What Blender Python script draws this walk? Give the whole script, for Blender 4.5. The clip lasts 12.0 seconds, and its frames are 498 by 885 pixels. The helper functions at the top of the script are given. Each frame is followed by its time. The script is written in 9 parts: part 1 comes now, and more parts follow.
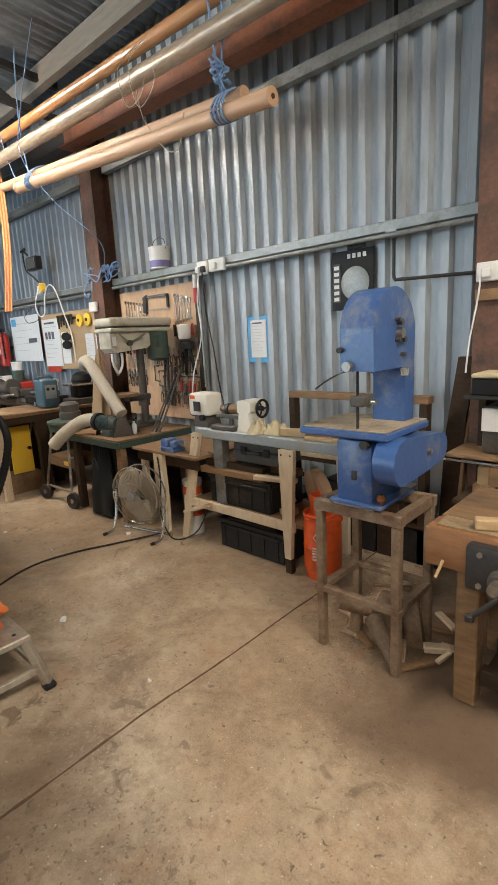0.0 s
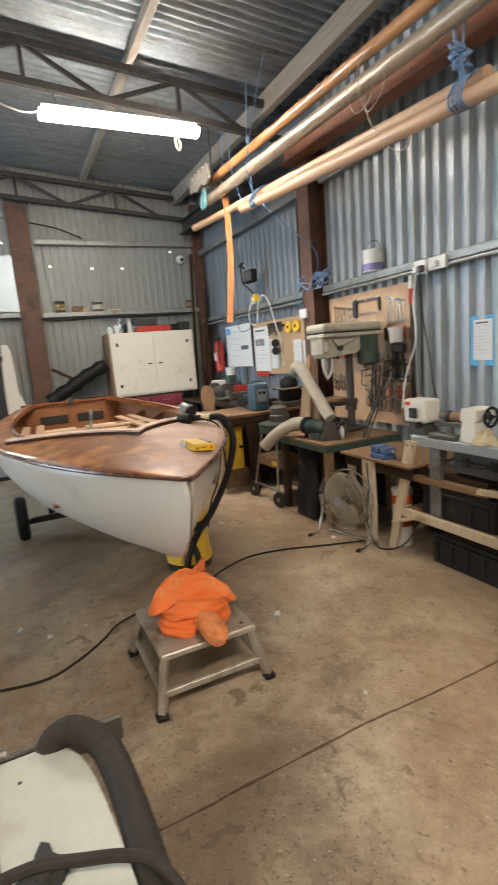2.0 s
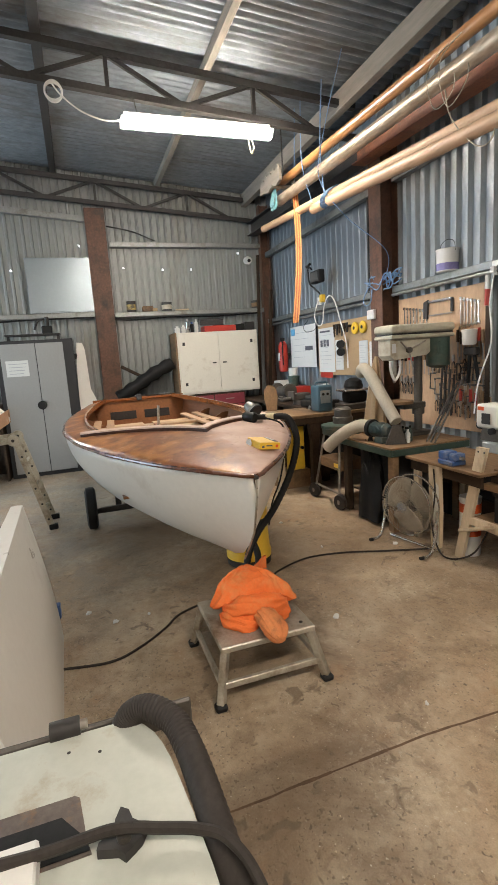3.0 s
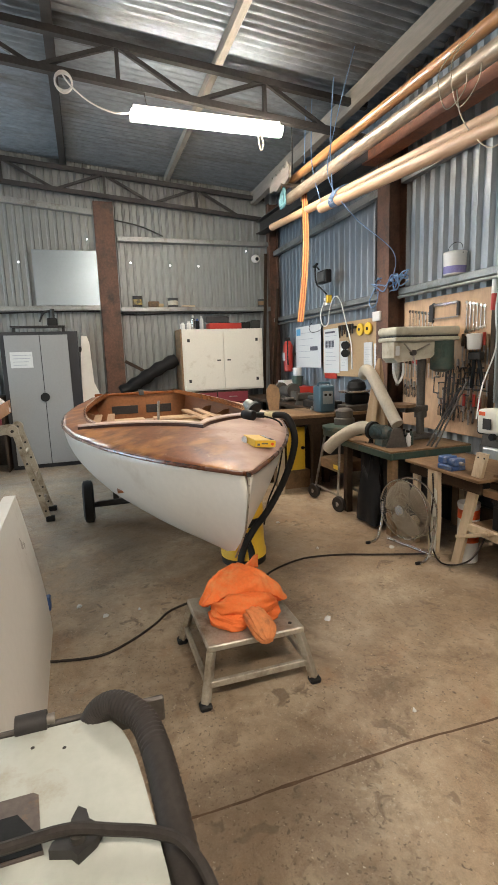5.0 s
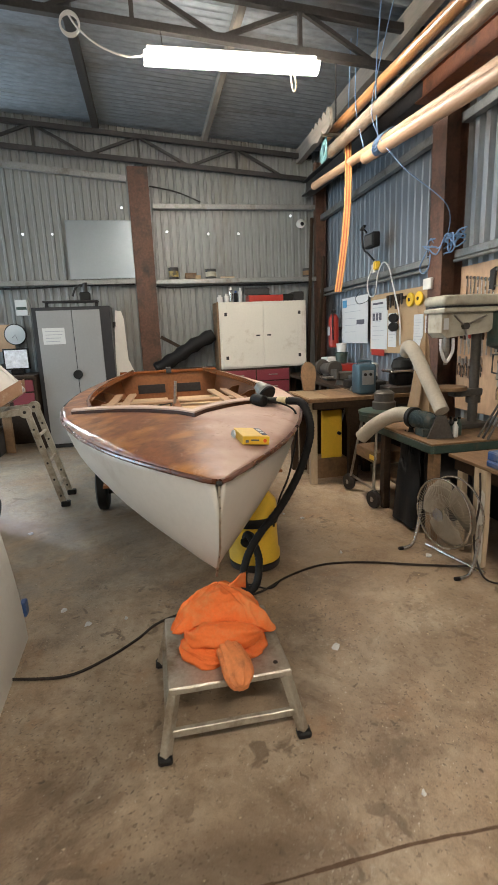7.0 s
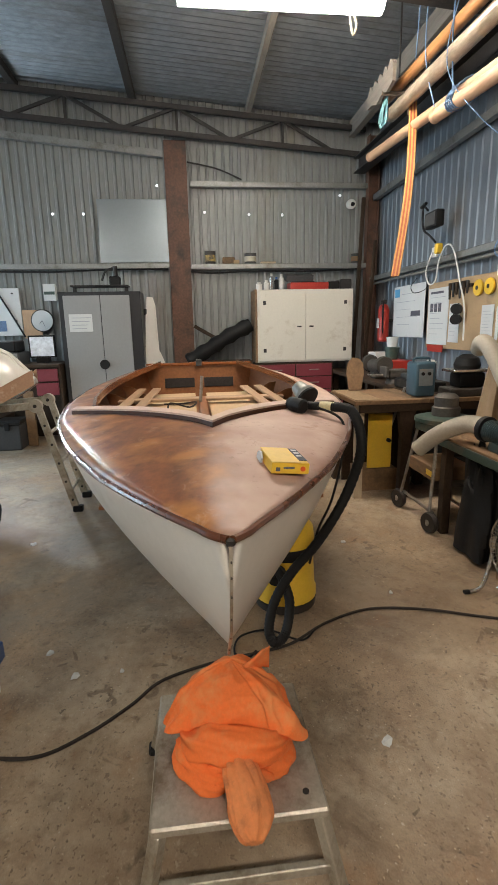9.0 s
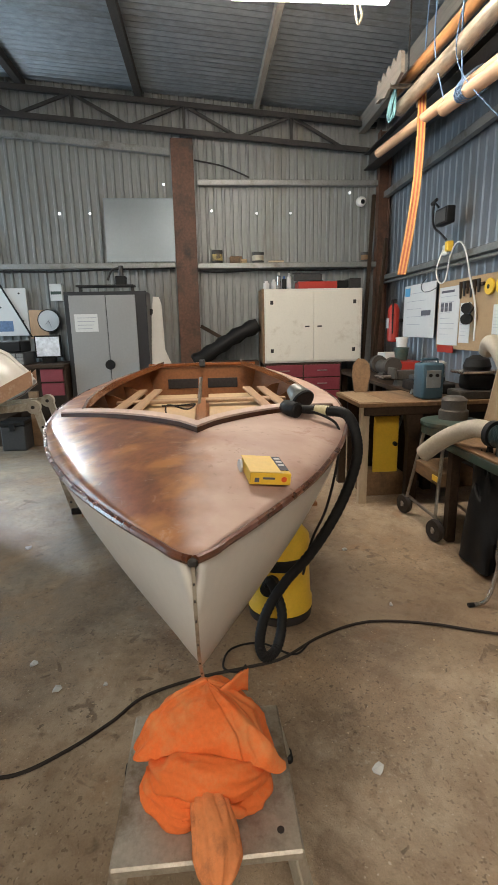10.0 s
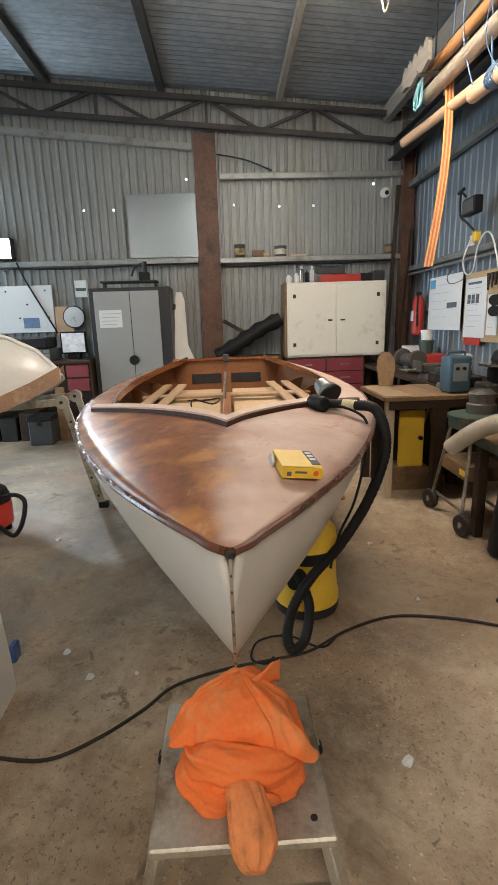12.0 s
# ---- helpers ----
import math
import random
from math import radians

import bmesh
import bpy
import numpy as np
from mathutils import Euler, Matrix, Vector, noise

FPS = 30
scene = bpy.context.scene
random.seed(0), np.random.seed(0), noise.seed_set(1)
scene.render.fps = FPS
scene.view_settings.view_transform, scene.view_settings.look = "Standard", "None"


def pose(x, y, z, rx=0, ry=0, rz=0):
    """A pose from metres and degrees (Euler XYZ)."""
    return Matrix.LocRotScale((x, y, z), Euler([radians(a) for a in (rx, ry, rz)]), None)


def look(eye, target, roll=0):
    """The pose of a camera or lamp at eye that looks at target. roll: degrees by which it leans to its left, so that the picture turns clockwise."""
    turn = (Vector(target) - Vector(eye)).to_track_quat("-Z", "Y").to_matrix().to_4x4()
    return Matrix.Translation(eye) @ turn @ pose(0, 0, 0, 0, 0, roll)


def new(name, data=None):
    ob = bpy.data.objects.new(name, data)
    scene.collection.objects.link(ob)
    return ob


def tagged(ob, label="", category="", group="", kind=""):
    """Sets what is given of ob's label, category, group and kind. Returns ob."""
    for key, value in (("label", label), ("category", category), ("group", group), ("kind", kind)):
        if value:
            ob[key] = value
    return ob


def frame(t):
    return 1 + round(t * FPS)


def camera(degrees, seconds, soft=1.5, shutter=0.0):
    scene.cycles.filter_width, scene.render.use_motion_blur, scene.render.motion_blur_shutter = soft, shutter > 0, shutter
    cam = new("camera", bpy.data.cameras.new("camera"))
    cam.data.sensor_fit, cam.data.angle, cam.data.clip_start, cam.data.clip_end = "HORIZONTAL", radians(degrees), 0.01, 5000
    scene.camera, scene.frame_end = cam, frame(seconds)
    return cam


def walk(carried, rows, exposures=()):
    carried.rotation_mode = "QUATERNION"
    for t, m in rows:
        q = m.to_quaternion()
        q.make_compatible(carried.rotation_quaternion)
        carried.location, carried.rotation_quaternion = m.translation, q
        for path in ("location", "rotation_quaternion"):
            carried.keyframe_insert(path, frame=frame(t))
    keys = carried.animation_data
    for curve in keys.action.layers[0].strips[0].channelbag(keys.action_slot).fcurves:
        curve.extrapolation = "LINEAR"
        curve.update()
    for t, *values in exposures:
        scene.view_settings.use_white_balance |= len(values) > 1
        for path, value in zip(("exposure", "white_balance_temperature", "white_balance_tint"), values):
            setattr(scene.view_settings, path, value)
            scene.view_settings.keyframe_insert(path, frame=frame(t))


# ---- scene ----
cam = camera(53.6, 12.0, soft=1.3, shutter=0.5)
PATH = [
    (0, (0.035, 0.231, 1.466), (-1.301, 1.661, 1.053), -3.0),
    (0.5, (0.023, 0.221, 1.473), (-1.323, 1.642, 1.062), -3.0),
    (1, (-0.01, 0.201, 1.478), (-1.474, 1.506, 1.083), -3.4),
    (1.5, (-0.058, 0.146, 1.499), (-1.693, 1.235, 1.124), -4.0),
    (2, (-0.083, 0.104, 1.502), (-1.863, 0.942, 1.146), -4.7),
    (2.5, (-0.087, 0.073, 1.501), (-1.932, 0.763, 1.159), -4.5),
    (3, (-0.078, 0.06, 1.502), (-1.948, 0.682, 1.165), -3.8),
    (5, (-0.087, 0.113, 1.484), (-1.964, 0.717, 1.146), -2.0),
    (5.5, (-0.131, 0.239, 1.483), (-2.009, 0.824, 1.124), -1.9),
    (6, (-0.244, 0.224, 1.474), (-2.121, 0.791, 1.079), -2.0),
    (6.5, (-0.338, 0.344, 1.481), (-2.241, 0.798, 1.067), -2.4),
    (6.7, (-0.372, 0.431, 1.482), (-2.285, 0.841, 1.067), -2.5),
    (8.3, (-0.878, 0.723, 1.453), (-2.81, 0.96, 0.99), -1.0),
    (8.5, (-0.923, 0.723, 1.448), (-2.86, 0.937, 0.998), -1.1),
    (9, (-1.015, 0.668, 1.46), (-2.952, 0.882, 1.007), -1.2),
    (9.5, (-1.087, 0.755, 1.462), (-3.026, 0.948, 1.013), -0.9),
    (10, (-1.103, 0.779, 1.459), (-3.045, 0.938, 1.007), -1.2),
    (10.5, (-1.101, 0.76, 1.466), (-3.043, 0.885, 1.008), -1.6),
    (11, (-1.099, 0.75, 1.46), (-3.041, 0.852, 0.994), -1.9),
    (11.5, (-1.095, 0.736, 1.459), (-3.037, 0.824, 0.988), -1.9),
    (12, (-1.091, 0.744, 1.463), (-3.033, 0.821, 0.991), -1.8),
]
walk(cam, [(t, look(eye, target, roll)) for t, eye, target, roll in PATH], exposures=[(0, 0.18), (3, 0.08), (5, 0.12), (6.5, 0.02), (9, -0.14), (12, -0.1)])

# ---- world, sun, lamps ----
world = bpy.data.worlds.new("sky")
scene.world = world
world.use_nodes = True
wn = world.node_tree.nodes
sky = wn.new("ShaderNodeTexSky")
sky.sky_type, sky.sun_disc = "NISHITA", False
sky.sun_elevation, sky.sun_rotation = radians(38), radians(150)
wn["Background"].inputs["Strength"].default_value = 0.05
world.node_tree.links.new(sky.outputs[0], wn["Background"].inputs["Color"])
sun_data = bpy.data.lights.new("sun", "SUN")
sun_data.energy, sun_data.angle, sun_data.color = 2.0, radians(0.5), (1.0, 0.95, 0.88)
sun = new("sun", sun_data)
sun.matrix_world = look((6, -14, 12), (0, 0, 0))
LAMP_POWER = 178.0
FAR_LAMP_POWER = 160.0
DOOR_POWER = 160.0
TUBE = (1.0, 0.89, 0.765)
door_light = bpy.data.lights.new("door_daylight", "AREA")
door_light.shape, door_light.size, door_light.size_y = "RECTANGLE", 3.4, 3.0
door_light.energy, door_light.color = DOOR_POWER, (0.60, 0.82, 1.0)
door_light.spread = radians(125)
door_lamp = new("door_daylight", door_light)
door_lamp.matrix_world = look((-6.3, -5.35, 1.7), (-6.3, 0, 1.2))


# ---- materials ----
def mat(name, color, rough=0.6, metal=0.0, vary=0.25, fine=60.0, coarse=4.0, bump=0.15, dirt=None, dirt_amount=0.0, dirt_scale=3.0,
        coat=0.0, stretch=(1, 1, 1), random_hue=0.0, emission=None, strength=0.0, alpha=1.0, rough_var=0.12):
    m = bpy.data.materials.new(name)
    m.use_nodes = True
    nt = m.node_tree
    n, link = nt.nodes, nt.links.new
    bsdf = n["Principled BSDF"]
    tc = n.new("ShaderNodeTexCoord")
    mp = n.new("ShaderNodeMapping")
    mp.inputs["Scale"].default_value = stretch
    link(tc.outputs["Object"], mp.inputs["Vector"])
    big = n.new("ShaderNodeTexNoise")
    big.inputs["Scale"].default_value, big.inputs["Detail"].default_value, big.inputs["Roughness"].default_value = coarse, 5, 0.62
    small = n.new("ShaderNodeTexNoise")
    small.inputs["Scale"].default_value, small.inputs["Detail"].default_value, small.inputs["Roughness"].default_value = fine, 4, 0.65
    for q in (big, small):
        link(mp.outputs[0], q.inputs["Vector"])
    mul = n.new("ShaderNodeMath")
    mul.operation = "MULTIPLY_ADD"
    mul.inputs[1].default_value = 0.55
    link(small.outputs["Fac"], mul.inputs[0])
    half = n.new("ShaderNodeMath")
    half.operation = "MULTIPLY"
    half.inputs[1].default_value = 0.45
    link(big.outputs["Fac"], half.inputs[0])
    link(half.outputs[0], mul.inputs[2])
    ramp = n.new("ShaderNodeValToRGB")
    lo = [max(0.0, c * (1 - vary)) for c in color]
    hi = [min(1.0, c * (1 + vary)) for c in color]
    ramp.color_ramp.elements[0].position, ramp.color_ramp.elements[1].position = 0.3, 0.7
    ramp.color_ramp.elements[0].color, ramp.color_ramp.elements[1].color = (*lo, 1), (*hi, 1)
    link(mul.outputs[0], ramp.inputs["Fac"])
    out = ramp.outputs["Color"]
    if random_hue:
        info = n.new("ShaderNodeObjectInfo")
        hsv = n.new("ShaderNodeHueSaturation")
        rng = n.new("ShaderNodeMapRange")
        rng.inputs["To Min"].default_value, rng.inputs["To Max"].default_value = 1 - random_hue, 1 + random_hue
        link(info.outputs["Random"], rng.inputs["Value"])
        link(rng.outputs[0], hsv.inputs["Value"])
        link(out, hsv.inputs["Color"])
        out = hsv.outputs["Color"]
    if dirt:
        d = n.new("ShaderNodeTexNoise")
        d.inputs["Scale"].default_value, d.inputs["Detail"].default_value, d.inputs["Roughness"].default_value = dirt_scale, 8, 0.7
        link(mp.outputs[0], d.inputs["Vector"])
        dr = n.new("ShaderNodeValToRGB")
        dr.color_ramp.elements[0].position, dr.color_ramp.elements[1].position = 0.62 - 0.28 * dirt_amount, 0.80 - 0.25 * dirt_amount
        link(d.outputs["Fac"], dr.inputs["Fac"])
        mix = n.new("ShaderNodeMix")
        mix.data_type = "RGBA"
        link(dr.outputs["Color"], mix.inputs["Factor"])
        link(out, mix.inputs["A"])
        mix.inputs["B"].default_value = (*dirt, 1)
        out = mix.outputs["Result"]
    link(out, bsdf.inputs["Base Color"])
    rr = n.new("ShaderNodeMapRange")
    rr.inputs["To Min"].default_value, rr.inputs["To Max"].default_value = max(0.02, rough - rough_var), min(1, rough + rough_var)
    link(big.outputs["Fac"], rr.inputs["Value"])
    link(rr.outputs[0], bsdf.inputs["Roughness"])
    bsdf.inputs["Metallic"].default_value = metal
    if max(color) < 0.12 and not metal and not coat:
        bsdf.inputs["Specular IOR Level"].default_value = 0.22  # dusty matt darks
    if coat:
        bsdf.inputs["Coat Weight"].default_value, bsdf.inputs["Coat Roughness"].default_value = coat, 0.12
    if bump:
        b = n.new("ShaderNodeBump")
        b.inputs["Strength"].default_value, b.inputs["Distance"].default_value = bump, 0.01
        link(mul.outputs[0], b.inputs["Height"])
        link(b.outputs[0], bsdf.inputs["Normal"])
    if emission:
        bsdf.inputs["Emission Color"].default_value, bsdf.inputs["Emission Strength"].default_value = (*emission, 1), strength
    if alpha < 1:
        bsdf.inputs["Transmission Weight"].default_value = 1 - alpha
    return m


def mask(m, scale, lo, hi, detail=6, rough=0.65, distort=0.0, kind="noise"):
    """A black and white patch texture for the material m; returns its output."""
    n, link = m.node_tree.nodes, m.node_tree.links.new
    tc = n.new("ShaderNodeTexCoord")
    if kind == "noise":
        q = n.new("ShaderNodeTexNoise")
        q.inputs["Detail"].default_value, q.inputs["Roughness"].default_value, q.inputs["Distortion"].default_value = detail, rough, distort
        out = q.outputs["Fac"]
    else:
        q = n.new("ShaderNodeTexVoronoi")
        out = q.outputs["Distance"]
    q.inputs["Scale"].default_value = scale
    link(tc.outputs["Object"], q.inputs["Vector"])
    r = n.new("ShaderNodeMapRange")
    r.inputs["From Min"].default_value, r.inputs["From Max"].default_value = lo, hi
    link(out, r.inputs["Value"])
    return r.outputs[0]


def overlay(m, factor, color, strength=1.0):
    """Lays a colour over the material's base colour where factor is 1."""
    n, link = m.node_tree.nodes, m.node_tree.links.new
    inp = n["Principled BSDF"].inputs["Base Color"]
    base = inp.links[0].from_socket
    mul = n.new("ShaderNodeMath")
    mul.operation, mul.use_clamp = "MULTIPLY", True
    mul.inputs[1].default_value = strength
    link(factor, mul.inputs[0])
    mix = n.new("ShaderNodeMix")
    mix.data_type = "RGBA"
    link(mul.outputs[0], mix.inputs["Factor"])
    link(base, mix.inputs["A"])
    mix.inputs["B"].default_value = (*color, 1)
    link(mix.outputs["Result"], inp)


def times(m, a, b):
    q = m.node_tree.nodes.new("ShaderNodeMath")
    q.operation, q.use_clamp = "MULTIPLY", True
    m.node_tree.links.new(a, q.inputs[0])
    m.node_tree.links.new(b, q.inputs[1])
    return q.outputs[0]


def floor_material():
    m = mat("worn_concrete", (0.34, 0.245, 0.158), 0.42, 0, 0.42, 140, 7, 0.5, rough_var=0.2)
    overlay(m, mask(m, 0.9, 0.46, 0.66, 8, 0.72, 0.4), (0.52, 0.435, 0.32), 0.85)
    overlay(m, mask(m, 1.3, 0.50, 0.66, 8, 0.72, 0.6), (0.125, 0.08, 0.046), 0.8)
    overlay(m, mask(m, 5.5, 0.56, 0.68, 6, 0.7, 0.4), (0.24, 0.165, 0.10), 0.6)
    overlay(m, mask(m, 4.2, 0.60, 0.70, 5, 0.6), (0.34, 0.19, 0.095), 0.5)
    gate = mask(m, 1.1, 0.44, 0.56, 3)
    overlay(m, mask(m, 16, 0.50, 0.70, 5, 0.7, 0.5), (0.20, 0.14, 0.085), 0.55)
    overlay(m, mask(m, 17, 0.50, 0.30, 5, 0.7, 0.5), (0.52, 0.41, 0.28), 0.35)
    overlay(m, times(m, mask(m, 62, 0.62, 0.67, 2, 0.5, 0.3), gate), (0.085, 0.058, 0.036), 0.65)
    overlay(m, times(m, mask(m, 27, 0.665, 0.70, 2, 0.6, 0.6), mask(m, 2.3, 0.42, 0.55, 3)), (0.055, 0.038, 0.026), 0.7)
    overlay(m, mask(m, 75, 0.69, 0.72, 2, 0.5), (0.62, 0.55, 0.44), 0.8)
    overlay(m, mask(m, 0.55, 0.55, 0.62, 4, 0.6, 0.8), (0.17, 0.11, 0.062), 0.5)
    overlay(m, mask(m, 3.1, 0.66, 0.72, 7, 0.75, 0.3), (0.10, 0.085, 0.06), 0.6)
    overlay(m, times(m, mask(m, 38, 0.56, 0.64, 4, 0.7, 0.4), mask(m, 1.7, 0.5, 0.6, 4)), (0.50, 0.43, 0.33), 0.55)
    # grey area left under the boat and towards the big door, its edge ragged
    n, link = m.node_tree.nodes, m.node_tree.links.new
    sep = n.new("ShaderNodeSeparateXYZ")
    link(n.new("ShaderNodeTexCoord").outputs["Object"], sep.inputs[0])
    slope = n.new("ShaderNodeMath")
    slope.operation, slope.inputs[1].default_value = "MULTIPLY_ADD", 0.45
    link(sep.outputs["X"], slope.inputs[0])
    link(sep.outputs["Y"], slope.inputs[2])
    edge = n.new("ShaderNodeMapRange")
    edge.inputs["From Min"].default_value, edge.inputs["From Max"].default_value = -1.0, -1.9
    link(slope.outputs[0], edge.inputs["Value"])
    # the cool reflections of door light are put into this grey
    overlay(m, times(m, edge.outputs[0], mask(m, 2.6, 0.38, 0.60, 8, 0.7, 0.5)), (0.21, 0.205, 0.18), 0.55)
    # grime trodden into the slab along the benches, plus painted light falloff, ending raggedly
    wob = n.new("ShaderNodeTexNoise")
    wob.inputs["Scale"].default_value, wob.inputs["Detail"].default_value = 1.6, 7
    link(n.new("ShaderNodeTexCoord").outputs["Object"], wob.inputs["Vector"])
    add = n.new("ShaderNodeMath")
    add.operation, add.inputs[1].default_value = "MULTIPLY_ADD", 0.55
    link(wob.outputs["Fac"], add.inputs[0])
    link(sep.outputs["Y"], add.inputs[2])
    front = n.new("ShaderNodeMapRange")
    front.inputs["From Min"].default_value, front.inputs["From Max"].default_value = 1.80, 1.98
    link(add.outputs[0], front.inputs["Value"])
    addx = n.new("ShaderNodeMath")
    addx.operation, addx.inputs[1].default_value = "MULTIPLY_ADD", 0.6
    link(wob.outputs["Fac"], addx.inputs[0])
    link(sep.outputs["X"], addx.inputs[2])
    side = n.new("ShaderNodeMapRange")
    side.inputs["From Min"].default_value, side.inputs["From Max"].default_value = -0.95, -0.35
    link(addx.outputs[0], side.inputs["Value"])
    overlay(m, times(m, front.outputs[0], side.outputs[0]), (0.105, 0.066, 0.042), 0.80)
    # tyre scuffs and oil spots of hand size, and the near slab's pale worn patches
    overlay(m, times(m, mask(m, 9.0, 0.60, 0.66, 3, 0.55, 0.8), mask(m, 0.8, 0.46, 0.58, 3)), (0.10, 0.066, 0.04), 0.65)
    overlay(m, mask(m, 46, 0.67, 0.70, 2, 0.5, 0.2), (0.07, 0.048, 0.03), 0.45)
    return m


M_FLOOR = floor_material()
M_JOINT = mat("joint_filler", (0.12, 0.072, 0.042), 0.9, 0, 0.5, 30, 6)
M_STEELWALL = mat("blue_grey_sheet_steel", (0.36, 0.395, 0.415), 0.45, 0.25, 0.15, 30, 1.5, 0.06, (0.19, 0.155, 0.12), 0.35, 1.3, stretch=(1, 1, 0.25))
# bluer sheet of the corner bay, the bay's dimness put into its colour
M_CORNERWALL = mat("dimmed_slate_blue_sheet_steel", (0.175, 0.195, 0.218), 0.45, 0.3, 0.15, 30, 1.5, 0.06, (0.15, 0.13, 0.11), 0.3, 1.3, stretch=(1, 1, 0.25))
M_GREYWALL = mat("dusty_grey_sheet_steel", (0.245, 0.258, 0.255), 0.50, 0.25, 0.16, 30, 1.5, 0.06, (0.20, 0.18, 0.15), 0.35, 1.3, stretch=(1, 1, 0.25))
M_ROOF = mat("galvanised_roof_sheet", (0.22, 0.255, 0.29), 0.46, 0.7, 0.35, 25, 1.2, 0.06, (0.10, 0.09, 0.08), 0.45, 1.2, stretch=(1, 0.3, 1))
M_OXIDE = mat("red_oxide_painted_steel", (0.25, 0.085, 0.035), 0.55, 0, 0.4, 40, 3, 0.2, (0.05, 0.03, 0.02), 0.4, 3)
M_RUSTPOST = mat("rusty_brown_column_paint", (0.12, 0.058, 0.036), 0.65, 0, 0.45, 30, 4, 0.3, (0.045, 0.03, 0.022), 0.5, 5)
M_DARKSTEEL = mat("dark_steel", (0.035, 0.032, 0.03), 0.55, 0.3, 0.4, 40, 3, 0.15)
M_GREYSTEEL = mat("galvanised_rail", (0.26, 0.27, 0.26), 0.45, 0.6, 0.25, 50, 4, 0.12, (0.12, 0.10, 0.08), 0.35, 3)
M_BARESTEEL = mat("dull_bare_steel", (0.34, 0.31, 0.27), 0.42, 0.8, 0.3, 60, 5, 0.15, (0.14, 0.09, 0.05), 0.4, 4)
M_RUSTSTEEL = mat("rusted_steel", (0.22, 0.155, 0.10), 0.65, 0.15, 0.4, 60, 6, 0.25, (0.10, 0.05, 0.025), 0.5, 5)
M_ALU = mat("worn_aluminium", (0.45, 0.415, 0.34), 0.46, 0.5, 0.22, 70, 4, 0.1, (0.19, 0.14, 0.09), 0.55, 5)
M_CHROME = mat("bright_steel", (0.62, 0.61, 0.58), 0.25, 0.95, 0.1, 80, 4, 0.03)
M_TIMBER = mat("grey_roof_timber", (0.20, 0.175, 0.145), 0.8, 0, 0.3, 30, 3, 0.3, stretch=(0.15, 1, 1))
M_PINE = mat("pale_pine", (0.46, 0.32, 0.17), 0.6, 0, 0.2, 40, 3, 0.15, stretch=(0.12, 1, 1))
M_VARNISH = mat("varnished_spruce", (0.42, 0.20, 0.075), 0.3, 0, 0.25, 40, 3, 0.06, coat=0.4, stretch=(0.1, 1, 1))
M_SPAR = mat("bare_spruce_spar", (0.52, 0.33, 0.20), 0.5, 0, 0.12, 40, 2, 0.05, stretch=(0.1, 1, 1))
M_SILVER = mat("weathered_silver_spar", (0.42, 0.34, 0.25), 0.35, 0.35, 0.35, 40, 4, 0.1, (0.2, 0.13, 0.07), 0.5, 4, stretch=(0.25, 1, 1))
M_BENCHWOOD = mat("worn_bench_wood", (0.23, 0.135, 0.066), 0.7, 0, 0.35, 45, 4, 0.3, (0.09, 0.06, 0.035), 0.45, 4, stretch=(0.25, 1, 1))
M_LEGWOOD = mat("worn_bench_leg_wood", (0.30, 0.205, 0.115), 0.7, 0, 0.35, 45, 4, 0.3, (0.09, 0.06, 0.035), 0.4, 4, stretch=(1, 1, 0.2))
M_DARKWOOD = mat("dark_old_wood", (0.045, 0.028, 0.017), 0.7, 0, 0.4, 45, 4, 0.3, stretch=(0.3, 1, 1))
M_PLY = mat("plywood_board", (0.50, 0.33, 0.20), 0.7, 0, 0.2, 30, 3, 0.1, (0.22, 0.13, 0.07), 0.3, 3, stretch=(1, 1, 0.3))
M_BLUEPAINT = mat("blue_machine_enamel", (0.038, 0.095, 0.26), 0.38, 0.0, 0.2, 50, 5, 0.06, (0.20, 0.22, 0.26), 0.38, 5.5, coat=0.15)
M_WHITEPAINT = mat("white_gloss_paint", (0.72, 0.70, 0.65), 0.32, 0, 0.05, 30, 1.5, 0.03, (0.55, 0.51, 0.45), 0.2, 2, coat=0.25)
M_MAHOG = mat("varnished_mahogany", (0.23, 0.075, 0.022), 0.24, 0, 0.45, 22, 3.0, 0.04, coat=0.7, stretch=(0.35, 1.6, 1))
M_INNERWOOD = mat("oiled_cedar_interior", (0.26, 0.105, 0.038), 0.5, 0, 0.3, 35, 3, 0.1, stretch=(0.15, 1, 1))
M_SANDED = mat("freshly_sanded_ply", (0.54, 0.38, 0.22), 0.6, 0, 0.12, 40, 3, 0.06, stretch=(0.2, 1, 1))
M_ORANGE = mat("orange_cloth", (0.80, 0.175, 0.035), 0.8, 0, 0.12, 90, 5, 0.06, (0.74, 0.27, 0.09), 0.5, 8)
M_BLACK = mat("black_rubber", (0.012, 0.0118, 0.0118), 0.55, 0, 0.3, 80, 8, 0.1)
M_DUSTBLACK = mat("dusty_black_rubber", (0.036, 0.030, 0.026), 0.6, 0, 0.35, 80, 8, 0.15)
M_YELLOW = mat("yellow_plastic", (0.78, 0.50, 0.045), 0.4, 0, 0.1, 60, 4, 0.04)
M_GASORANGE = mat("orange_gas_bottle_paint", (0.74, 0.105, 0.02), 0.42, 0, 0.15, 50, 3, 0.06, (0.28, 0.05, 0.02), 0.3, 4)
M_REDPAINT = mat("red_paint", (0.42, 0.035, 0.022), 0.4, 0, 0.2, 50, 4, 0.05)
M_MAROON = mat("maroon_drawer_paint", (0.20, 0.032, 0.045), 0.45, 0, 0.2, 50, 4, 0.05)
M_LOCKER = mat("grey_locker_enamel", (0.28, 0.285, 0.285), 0.45, 0.1, 0.06, 40, 2, 0.02)
